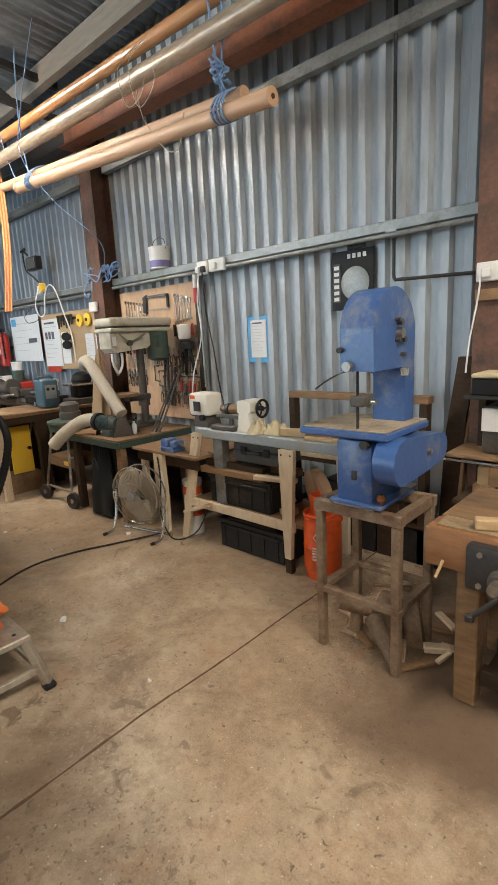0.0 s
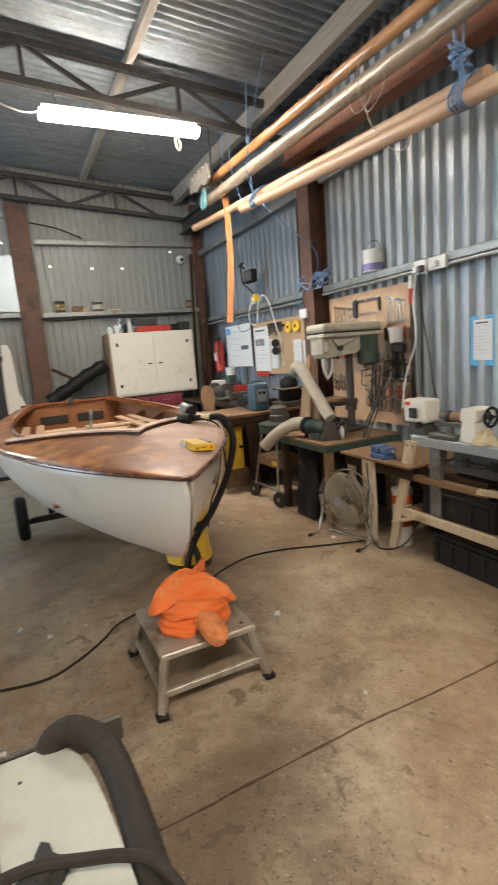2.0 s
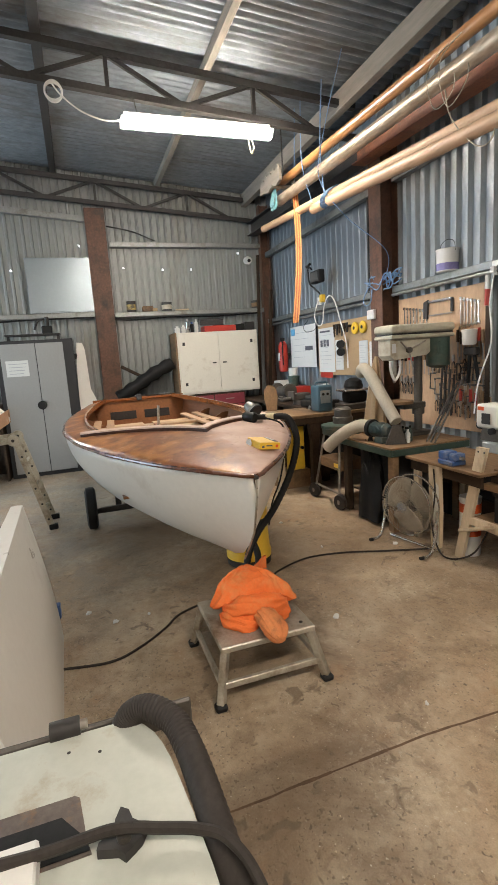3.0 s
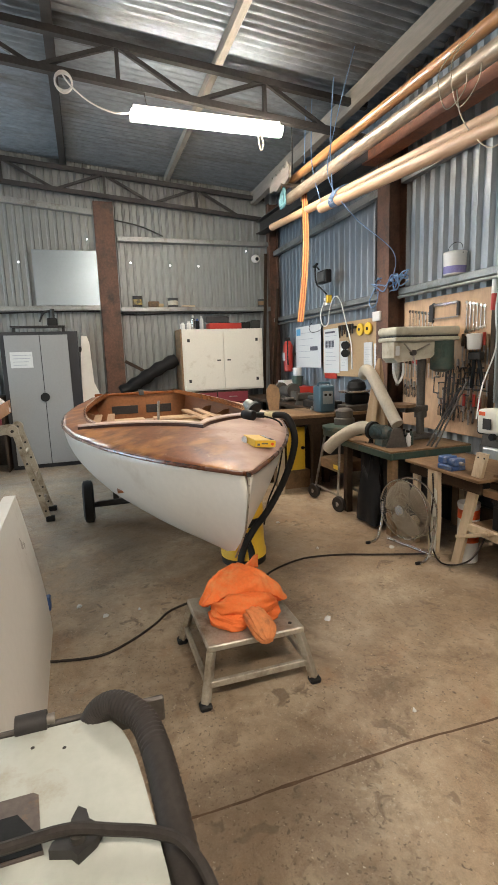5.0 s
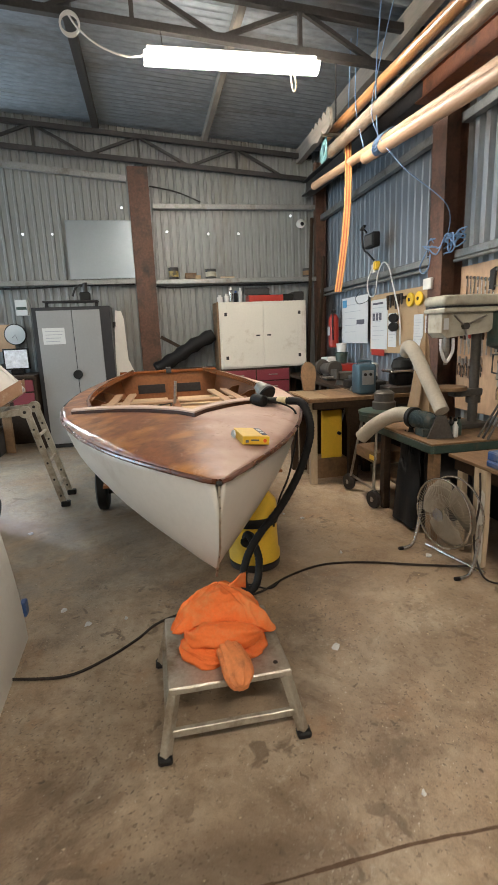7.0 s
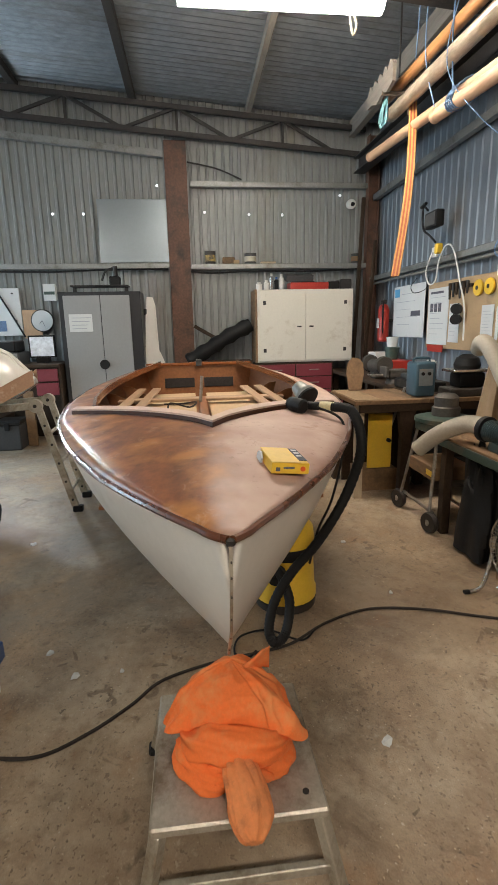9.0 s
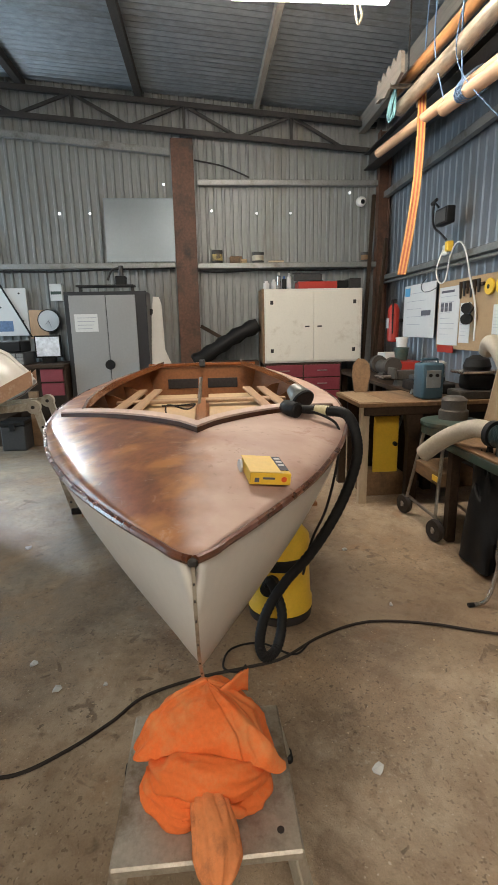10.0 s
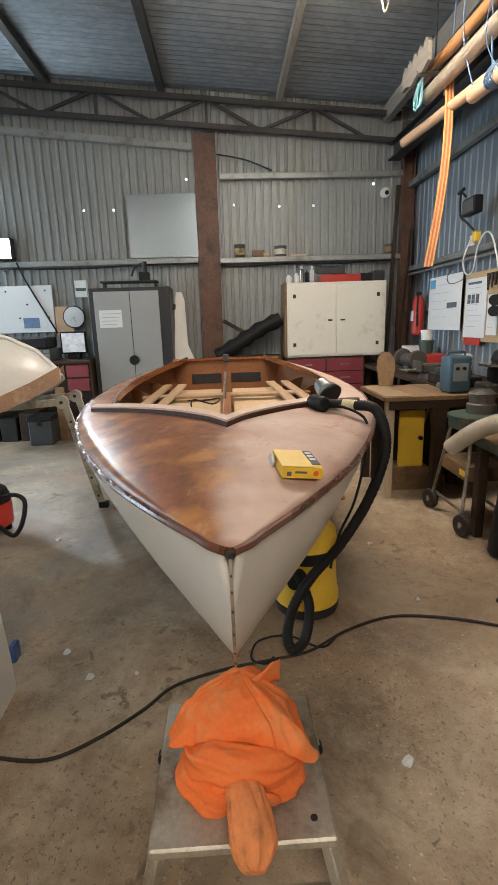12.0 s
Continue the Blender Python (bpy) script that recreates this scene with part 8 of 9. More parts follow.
solo("cork_board", box(B(), -8.33, -8.315, -1.62, -1.38, 1.38, 1.76, 0.002), M_PLY, "small brown cork board on the end wall", "board")
ps = thing("wall_notice", (-8.3, -1.23, 1.9), "white printed wall notice with a green band", "notice")
part("sheet", box(B(), -8.398, -8.315, -1.31, -1.15, 1.88, 2.10, 0.001), M_PAPER, ps)
part("band", box(B(), -8.3145, -8.313, -1.30, -1.16, 1.96, 2.0), M_GREEN, ps)
ck = thing("wall_clock", (-8.3, -1.36, 1.61), "round white wall clock with a thin dark rim", "clock")
cm = frame_m((-8.335, -1.36, 1.615), (0, 1, 0), (0, 0, 1))
part("rim", turned(B(), [(0.13, 0), (0.152, 0.004), (0.152, 0.035), (0.142, 0.038), (0.14, 0.03)], cm, 36), M_DARKSTEEL, ck)
part("face", rod(B(), cm @ Vector((0, 0, 0.031)), cm @ Vector((0, 0, 0.036)), 0.139, seg=36), M_PAPER, ck)
part("hour_hand", beam(B(), cm @ Vector((0, 0, 0.039)), cm @ Vector((-0.05, -0.05, 0.039)), 0.006, 0.003), M_INK, ck)
part("minute_hand", beam(B(), cm @ Vector((0, 0, 0.041)), cm @ Vector((0.03, -0.09, 0.041)), 0.005, 0.003), M_INK, ck)
mn = thing("security_monitor", (-7.9, -1.3, 1.06), "small lit security monitor on a dark desk", "monitor")
part("bezel", box(B(), -7.98, -7.94, -1.47, -1.13, 1.13, 1.42, 0.006), M_BLACK, mn)
part("screen", box(B(), -7.9395, -7.937, -1.45, -1.15, 1.15, 1.40), mat("lit_grey_screen", (0.4, 0.42, 0.45), 0.4, 0, 0.8, 14, 9, 0, emission=(0.55, 0.6, 0.65), strength=0.6), mn)
part("foot", box(B(), -8.02, -7.90, -1.38, -1.22, 1.062, 1.13, 0.004), M_BLACK, mn)
dk = thing("dark_desk", (-7.9, -1.4, 0), "dark cluttered desk with maroon drawers", "desk")
part("top", box(B(), -8.3, -7.60, -3.2, -1.02, 1.02, 1.06, 0.004), M_DARKWOOD, dk)
part("side", box(B(), -8.3, -7.65, -1.05, -1.02, 0, 1.02, 0.003), M_DARKWOOD, dk)
part("back", box(B(), -8.3, -8.28, -3.2, -1.05, 0, 1.02), M_DARKWOOD, dk)
for r in range(2):
    part("drawer", box(B(), -7.66, -7.635, -1.34, -1.06, 0.66 + 0.18 * r, 0.82 + 0.18 * r, 0.004), M_MAROON, dk, "maroon drawer")
part("panel", box(B(), -7.68, -7.64, -1.52, -1.40, 0.0, 0.72, 0.004), M_BENCHWOOD, dk, "brown wooden panel")
pr_ = thing("printer", (-7.8, -1.85, 1.06), "black printer on the desk", "printer")
part("body", box(B(), -8.05, -7.65, -2.15, -1.55, 1.22, 1.36, 0.015), M_BLACK, pr_)
part("tray_unit", box(B(), -8.05, -7.62, -1.80, -1.50, 1.061, 1.215, 0.006), M_GREYPLASTIC, pr_)
for r in range(3):
    for c in range(3):
        part("small_drawer", box(B(), -7.618, -7.612, -1.79 + 0.095 * c, -1.71 + 0.095 * c, 1.07 + 0.048 * r, 1.11 + 0.048 * r, 0.002), M_GREYSTEEL, pr_)
bxs = thing("cool_box", (-7.4, -1.65, 0), "dark grey cool box on the floor", "box")
part("body", box(B(), -7.75, -7.40, -1.83, -1.53, 0, 0.32, 0.015), M_GREYPLASTIC, bxs)
part("lid", box(B(), -7.76, -7.39, -1.84, -1.52, 0.322, 0.38, 0.012), M_CRATE, bxs)
part("latch", box(B(), -7.395, -7.38, -1.71, -1.65, 0.26, 0.36, 0.003), M_BLACK, bxs)
for k in range(5):
    solo("storage_crate", box(B(), -8.2, -7.7, -3.1 + 0.26 * k, -2.88 + 0.26 * k, 0, 0.32 + 0.06 * (k % 3), 0.01), (M_CRATE, M_DARKWOOD, M_GREYPLASTIC)[k % 3], "dark crate stored under the desk", "crate", "crates under the desk")
wl = thing("wall_floodlight", (-8.2, -2.3, 2.4), "lit white floodlight on the end wall", "floodlight")
part("housing", box(B(), -8.36, -8.22, -2.42, -2.06, 2.38, 2.66, 0.01), M_DARKSTEEL, wl)
part("lit_glass", box(B(), -8.219, -8.21, -2.40, -2.08, 2.40, 2.64, 0.002), mat("lit_flood_glass", (0.9, 0.9, 0.9), 0.4, 0, 0, bump=0, emission=(0.80, 0.91, 1.0), strength=330.0), wl, "glowing white glass")


def band(pts, side, s0, s1, half):
    """A strip along pts from s0 to s1 across side, half thick each way, as one mesh."""
    bm = B()
    rows = [[bm.verts.new(Vector(p) + side * s + half * k) for s, k in ((s0, -1), (s1, -1), (s1, 1), (s0, 1))] for p in pts]
    for a, b in zip(rows, rows[1:]):
        for k in range(4):
            bm.faces.new((a[k], a[(k + 1) % 4], b[(k + 1) % 4], b[k]))
    bm.faces.new(rows[0])
    bm.faces.new(rows[-1])
    return bm


# ---- the upturned boat on a ladder trestle ----
ub = thing("upturned_dinghy", (-5.2, -2.0, 0.8), "upturned white clinker dinghy with a worn wooden gunwale", "boat")
bm = B()
rows = []
NU = 16
for i in range(NU + 1):
    u = i / NU
    y = -0.60 - 2.9 * u
    hb = 0.62 * math.sin(math.pi * 0.5 * min(1, u * 2.2 + 0.02)) ** 0.75
    zg, zk = 1.06 - 0.27 * min(1, u * 5) ** 0.8, 1.10 + 0.34 * min(1, u * 5.5) ** 0.6
    row = []
    for k in range(25):
        a = math.pi * k / 24
        s = math.sin(a)
        st = 0.010 * ((abs(12 - k) % 3) / 3.0)
        row.append(bm.verts.new((-5.2 + (hb + st) * math.cos(a), y, zg + (zk - zg) * s ** 0.75)))
    rows.append(row)
for a, b in zip(rows, rows[1:]):
    for k in range(24):
        bm.faces.new((a[k], a[k + 1], b[k + 1], b[k]))
bmesh.ops.remove_doubles(bm, verts=bm.verts, dist=0.004)
h = part("planking", bm, M_WHITEPAINT, ub, "white painted planking")
md = h.modifiers.new("thickness", "SOLIDIFY")
md.thickness = 0.012
M_OLDSTRAKE = mat("worn_brown_strake", (0.36, 0.21, 0.125), 0.55, 0, 0.2, 40, 4, 0.15, (0.55, 0.48, 0.38), 0.35, 5)
for s in (1, -1):
    pts = []
    for i in range(NU + 1):
        u = i / NU
        hb = 0.62 * math.sin(math.pi * 0.5 * min(1, u * 2.2 + 0.02)) ** 0.75
        pts.append((-5.2 + s * (hb + 0.012), -0.60 - 2.9 * u, 1.06 - 0.27 * min(1, u * 5) ** 0.8 + 0.05))
    part("gunwale", band(pts, Vector((0, 0, 1)), -0.06, 0.06, Vector((0.01, 0.004, 0))), M_OLDSTRAKE, ub, "worn brown wooden gunwale")
part("keel", tube(B(), [(-5.2, -0.62, 1.12)] + [(-5.2, -0.60 - 2.9 * i / NU, 1.115 + 0.34 * min(1, 5.5 * i / NU) ** 0.6) for i in range(1, NU + 1)], 0.018, 6), M_WHITEPAINT, ub)
ld = thing("folding_ladder", (-5.3, -0.8, 0), "grey aluminium folding ladder set up as a trestle", "ladder")
for dx in (-0.18, 0.18):
    x = -5.22 + dx
    part("stile", beam(B(), (x, -0.34, 0.0), (x, -0.555, 0.875), 0.022, 0.058, 0.004), M_ALU, ld)
    part("hinge", rod(B(), (x - 0.024, -0.575, 0.895), (x + 0.024, -0.575, 0.895), 0.052, seg=22), M_ALU, ld)
    part("hinge_pin", rod(B(), (x - 0.03, -0.575, 0.895), (x + 0.03, -0.575, 0.895), 0.014, seg=12), M_DARKSTEEL, ld)
    for k in range(5):
        f = 0.12 + 0.18 * k
        part("rivet", rod(B(), (x + 0.010, -0.34 - 0.215 * f, 0.875 * f), (x + 0.016, -0.34 - 0.215 * f, 0.875 * f), 0.010, seg=10), M_DARKSTEEL, ld)
    part("top_stile", beam(B(), (x, -0.62, 0.895), (x, -2.6, 0.755), 0.022, 0.058, 0.004), M_ALU, ld)
    part("stile", beam(B(), (x, -2.62, 0.745), (x, -2.9, 0.0), 0.025, 0.065, 0.004), M_ALU, ld)
    part("foot", box(B(), x - 0.03, x + 0.03, -0.37, -0.29, 0, 0.05, 0.006), M_BLACK, ld)
for k in range(3):
    f = 0.2 + 0.28 * k
    part("rung", rod(B(), (-5.40, -0.34 - 0.215 * f, 0.875 * f), (-5.04, -0.34 - 0.215 * f, 0.875 * f), 0.014, seg=10), M_ALU, ld)
for k in range(7):
    part("rung", rod(B(), (-5.40, -0.8 - 0.28 * k, 0.882 - 0.0198 * k), (-5.04, -0.8 - 0.28 * k, 0.882 - 0.0198 * k), 0.014, seg=10), M_ALU, ld)

rv = thing("red_vacuum", (-4.55, -1.05, 0), "red tub vacuum cleaner with a black handle", "vacuum")
part("tub", turned(B(), [(0.14, 0.06), (0.17, 0.08), (0.175, 0.22), (0.17, 0.25)], Matrix.Translation((-4.58, -1.06, 0)), 28), M_REDPAINT, rv)
part("head", turned(B(), [(0.172, 0.25), (0.175, 0.27), (0.15, 0.34), (0.08, 0.38)], Matrix.Translation((-4.58, -1.06, 0)), 28), M_BLACK, rv)
part("handle", tube(B(), spline([(-4.50, -0.92, 0.30), (-4.44, -0.78, 0.34), (-4.40, -0.70, 0.30), (-4.36, -0.72, 0.16), (-4.38, -0.80, 0.06), (-4.45, -0.92, 0.10)], 5), 0.016, 8), M_BLACK, rv)
for a in range(4):
    part("caster", rod(B(), (-4.58 + 0.13 * math.cos(a * 1.57 + 0.7), -1.06 + 0.13 * math.sin(a * 1.57 + 0.7), 0.0), (-4.58 + 0.13 * math.cos(a * 1.57 + 0.7), -1.06 + 0.13 * math.sin(a * 1.57 + 0.7), 0.065), 0.025, seg=12), M_BLACK, rv)

# ---- white hull section standing on the floor ----
ws = thing("white_foil", (-2.3, -0.25, 0), "tall white painted foil section standing on edge", "foil")
bm = B()
rows = []
for i in range(11):
    z = 0.78 * i / 10
    y = -0.19 - 0.125 * (i / 10) ** 1.5
    xe = -2.90 - 0.10 * (i / 10) ** 2 - 0.02 * math.sin(math.pi * i / 10)
    rows.append([(xe, y - 0.06, z), (xe - 0.012, y - 0.03, z), (xe, y, z), (-1.35, y + 0.04, z), (-1.35, y - 0.06, z)])
vr = [[bm.verts.new(p) for p in r] for r in rows]
for a, b in zip(vr, vr[1:]):
    for k in range(5):
        bm.faces.new((a[k], a[(k + 1) % 5], b[(k + 1) % 5], b[k]))
bm.faces.new(vr[0][::-1])
bm.faces.new(vr[-1])
part("panel", bm, M_WHITEPAINT, ws)
part("pintle", box(B(), -2.99, -2.93, -0.22, -0.19, 0.10, 0.18, 0.006), M_BLUEPAINT, ws, "small blue fitting")
part("prop", box(B(), -2.6, -2.5, -0.75, -0.27, 0.0, 0.05, 0.004), M_LEGPALE, ws)

# ---- machine in the foreground ----
mc = thing("planer_machine", (-0.7, -0.3, 0), "pale green enamelled planing machine with a black suction hose", "machine")
top = [(-1.03, -0.95), (-0.20, -0.95), (-0.20, 0.178), (-0.60, 0.166), (-0.68, 0.162), (-0.76, 0.155), (-0.84, 0.147), (-0.895, 0.140), (-0.94, 0.131), (-0.975, 0.120), (-1.005, 0.103), (-1.022, 0.085), (-1.03, 0.06)]
bm = prism(B(), top, frame_m((0, 0, 0.70), (1, 0, 0), (0, 1, 0)), 0.085)
bmesh.ops.bevel(bm, geom=[e for e in bm.edges if e.calc_face_angle(0) > 1.3], offset=0.010, segments=2, affect="EDGES")
cover = part("cover", bm, M_PALEGREEN, mc, "pale green scratched cover")
for x, y in ((-0.985, -0.040), (-0.965, 0.016)):
    part("screw_hole", rod(B(), (x, y, 0.7835), (x, y, 0.7858), 0.0035, seg=10), M_DARKSTEEL, cover)
part("cabinet", box(B(), -0.93, -0.28, -0.85, 0.08, 0.0, 0.70, 0.01), M_PALEGREEN, mc)
bar = part("rear_bar", box(B(), -1.102, -1.088, -0.9, 0.216, 0.69, 0.75, 0.004), M_GUARD, mc, "dull steel bar standing on edge")
part("bar_bolt", rod(B(), (-1.088, 0.17, 0.71), (-1.080, 0.17, 0.71), 0.009, seg=6), M_DARKSTEEL, bar)
for y in (-0.80, 0.0):
    part("bar_bracket", box(B(), -1.0875, -0.98, y - 0.012, y + 0.012, 0.702, 0.73, 0.003), M_GUARD, mc)
cl = part("bar_clamp", rod(B(), (-1.042, -0.075, 0.795), (-1.042, -0.018, 0.795), 0.019, seg=18), M_DARKSTEEL, mc)
part("clamp_pin", rod(B(), (-1.042, -0.018, 0.795), (-1.042, -0.004, 0.795), 0.010, seg=12), M_BARESTEEL, cl)
part("slot_plate", prism(B(), [(-0.875, -0.60), (-0.76, -0.60), (-0.76, -0.004), (-0.785, -0.010), (-0.868, -0.020), (-0.875, -0.028)], frame_m((0, 0, 0.7852), (1, 0, 0), (0, 1, 0)), 0.004), mat("rust_worn_plate", (0.13, 0.105, 0.09), 0.55, 0.4, 0.45, 40, 8, 0.2, (0.24, 0.13, 0.06), 0.35, 18), mc, "dark rust-worn steel slot plate")
part("slot", prism(B(), [(-0.838, -0.60), (-0.764, -0.60), (-0.764, -0.006), (-0.79, -0.014), (-0.838, -0.048)], frame_m((0, 0, 0.7893), (1, 0, 0), (0, 1, 0)), 0.0015), M_BLACK, mc)
fb = part("fence_block", box(B(), -0.785, -0.70, -0.50, -0.075, 0.791, 0.822, 0.004), M_PLASTICWHITE, mc, "white fence block")
part("fence_lip", box(B(), -0.70, -0.66, -0.50, -0.085, 0.786, 0.806, 0.003), M_PLASTICWHITE, fb)
lv = part("lever", prism(B(), [(-0.810, 0.044), (-0.800, 0.056), (-0.782, 0.060), (-0.762, 0.080), (-0.744, 0.070), (-0.726, 0.044), (-0.738, 0.034), (-0.748, 0.004), (-0.760, 0.008), (-0.770, 0.030), (-0.790, 0.034)], frame_m((0, 0, 0.786), (1, 0, 0), (0, 1, 0)), 0.016), M_DARKSTEEL, mc, "small dark cast locking lever")
part("lever_pivot", rod(B(), (-0.752, 0.045, 0.80), (-0.752, 0.045, 0.812), 0.011, seg=14), M_GUARD, lv)
hp = spline([(-1.035, 0.045, 0.70), (-1.035, 0.065, 0.765), (-1.030, 0.085, 0.797), (-1.012, 0.118, 0.812), (-0.965, 0.158, 0.806), (-0.90, 0.174, 0.795), (-0.81, 0.182, 0.782), (-0.70, 0.187, 0.765), (-0.58, 0.192, 0.735), (-0.42, 0.20, 0.66)], 14)
part("suction_hose", tube(B(), hp, 0.0255, 18, 0.07), M_DUSTBLACK, mc, "dusty black ribbed suction hose")
part("power_cable", tube(B(), spline([(-0.765, -0.40, 0.832), (-0.756, -0.20, 0.832), (-0.754, -0.065, 0.822), (-0.753, 0.03, 0.822), (-0.741, 0.10, 0.808), (-0.718, 0.155, 0.806), (-0.684, 0.192, 0.806), (-0.62, 0.218, 0.785), (-0.5, 0.235, 0.70)], 8), 0.0085, 8), M_DUSTBLACK, mc)

# ---- sander, abrasive box and yellow vacuum by the boat ----
sd = thing("orbital_sander", (-3.30, 1.23, 1.06), "grey and black orbital sander lying on the deck", "sander")
sz = 1.062
sm = pose(-3.40, 1.225, sz + 0.06, 58, 0, -62)
part("body", turned(B(), [(0.050, 0.0), (0.056, 0.01), (0.056, 0.022), (0.044, 0.03), (0.040, 0.06), (0.034, 0.085), (0.015, 0.095)], sm, 24), M_GREYSTEEL, sd, "grey sander body")
part("pad_rim", turned(B(), [(0.056, -0.014), (0.060, -0.01), (0.060, 0.0), (0.050, 0.004)], sm, 24), M_BLACK, sd)
part("grip", tube(B(), spline([(-3.36, 1.14, sz + 0.036), (-3.31, 1.15, sz + 0.036), (-3.26, 1.18, sz + 0.032)], 5), [0.022] + [0.034] * 4 + [0.036] * 5 + [0.026], 12), M_BLACK, sd, "black rubber grip")
part("dust_port", rod(B(), (-3.32, 1.20, sz + 0.03), (-3.27, 1.27, sz + 0.03), 0.02), M_BLACK, sd)
part("cuff", rod(B(), (-3.275, 1.262, sz + 0.03), (-3.235, 1.32, sz + 0.03), 0.024, seg=16), mat("cream_plastic", (0.62, 0.55, 0.33), 0.5), sd, "cream hose cuff")
ab = thing("abrasive_box", (-2.5, 0.93, 1.04), "open yellow cardboard box of sanding discs on the deck", "box")
am = pose(-2.468, 0.934, 1.040, -6, 3, 5)
part("carton", box(B(), -0.075, 0.075, -0.058, 0.058, 0.0, 0.034, 0.002, am), M_YELLOW, ab)
part("lid_flap", box(B(), -0.078, 0.077, -0.060, 0.030, 0.0350, 0.0375, 0.001, am), mat("pale_yellow_card", (0.80, 0.56, 0.16), 0.6, 0, 0.08), ab, "paler lifted lid")
part("dark_panel", box(B(), -0.074, 0.05, 0.031, 0.056, 0.0345, 0.0365, 0.0, am), M_INK, ab, "black printed strip")
for k in range(3):
    part("print_bar", box(B(), -0.06 + 0.03 * k, -0.045 + 0.03 * k, 0.035, 0.052, 0.0367, 0.0373, 0.0, am), M_PAPER, ab)
part("torn_end", prism(B(), [(-0.07, 0.0), (-0.015, 0.0), (-0.01, 0.016), (-0.03, 0.032), (-0.055, 0.028), (-0.072, 0.014)], am @ frame_m((0, -0.064, 0.004), (1, 0, 0), (0, 0, 1)), 0.006), M_PAPER, ab, "white torn paper end")
part("mark", rod(B(), am @ Vector((0.0752, 0.038, 0.017)), am @ Vector((0.0765, 0.038, 0.017)), 0.008, seg=14), M_GASORANGE, ab)
part("mark", box(B(), 0.0752, 0.0762, -0.022, 0.012, 0.016, 0.022, 0, am), M_INK, ab)
part("mark", box(B(), 0.0752, 0.0762, -0.045, -0.032, 0.008, 0.020, 0, am), M_INK, ab)
yv = thing("yellow_vacuum", (-3.32, 1.22, 0), "yellow and black tub vacuum under the boat", "vacuum")
part("tub", turned(B(), [(0.144, 0.05), (0.167, 0.06), (0.167, 0.10), (0.158, 0.12), (0.149, 0.32), (0.153, 0.33)], Matrix.Translation((-3.42, 1.115, 0)), 30), M_YELLOW, yv)
part("head", turned(B(), [(0.155, 0.33), (0.158, 0.35), (0.149, 0.44), (0.099, 0.50), (0.03, 0.51)], Matrix.Translation((-3.42, 1.115, 0)), 30), M_YELLOW, yv)
part("black_band", turned(B(), [(0.157, 0.30), (0.162, 0.32), (0.162, 0.345), (0.157, 0.36)], Matrix.Translation((-3.42, 1.115, 0)), 30), M_BLACK, yv)
part("base", turned(B(), [(0.135, 0.0), (0.162, 0.01), (0.167, 0.05), (0.144, 0.055)], Matrix.Translation((-3.42, 1.115, 0)), 30), M_DARKSTEEL, yv)
part("inlet", rod(B(), (-3.28, 1.06, 0.25), (-3.20, 1.02, 0.25), 0.035), M_BLACK, yv)
hp = spline([(-3.24, 1.31, 1.092), (-3.17, 1.375, 1.085), (-3.12, 1.405, 1.0), (-3.10, 1.40, 0.88), (-3.10, 1.33, 0.68), (-3.10, 1.21, 0.48), (-3.10, 1.09, 0.34), (-3.06, 1.00, 0.22), (-3.02, 0.965, 0.10), (-3.0, 0.99, 0.04), (-3.05, 1.05, 0.06), (-3.12, 1.08, 0.18), (-3.18, 1.04, 0.30), (-3.22, 1.02, 0.27)], 14)
part("hose", tube(B(), hp, 0.022, 14, 0.10), M_BLACK, yv, "black ribbed suction hose")
part("flex", tube(B(), spline([(-3.26, 1.24, 1.09), (-3.17, 1.335, 1.04), (-3.13, 1.33, 0.90), (-3.12, 1.28, 0.68), (-3.14, 1.22, 0.52), (-3.13, 1.18, 0.36)], 8), 0.006, 7), M_BLACK, yv, "thin black flex")

# ---- cables and scraps on the floor ----
cable("floor_cable", [(-2.62, -0.35, 0.008), (-2.56, -0.15, 0.008), (-2.53, 0.06, 0.008), (-2.61, 0.22, 0.008), (-2.735, 0.365, 0.008), (-2.86, 0.48, 0.008), (-2.945, 0.70, 0.008), (-2.985, 0.90, 0.008), (-3.03, 1.07, 0.008), (-3.16, 1.26, 0.008), (-3.245, 1.46, 0.008), (-3.255, 1.62, 0.008), (-3.205, 1.84, 0.008), (-3.12, 2.04, 0.008), (-3.02, 2.30, 0.008), (-2.98, 2.42, 0.008)], 0.007, M_DUSTBLACK, "long dark extension cable across the floor")
cable("floor_cable", [(-3.0, 0.90, 0.008), (-2.96, 0.86, 0.008), (-3.0, 0.80, 0.008), (-3.12, 0.84, 0.008), (-3.15, 0.98, 0.008), (-3.05, 1.12, 0.008), (-3.1, 1.2, 0.02)], 0.005, M_BLACK, "thin black cable looped on the floor")
cable("floor_cable", [(-2.97, 2.42, 0.62), (-2.93, 2.40, 0.45), (-2.95, 2.39, 0.2), (-2.85, 2.38, 0.03), (-2.75, 2.42, 0.01), (-2.62, 2.48, 0.1), (-2.6, 2.6, 0.3)], 0.006, M_DUSTBLACK, "dark flex hanging beside the table leg")
random.seed(31)
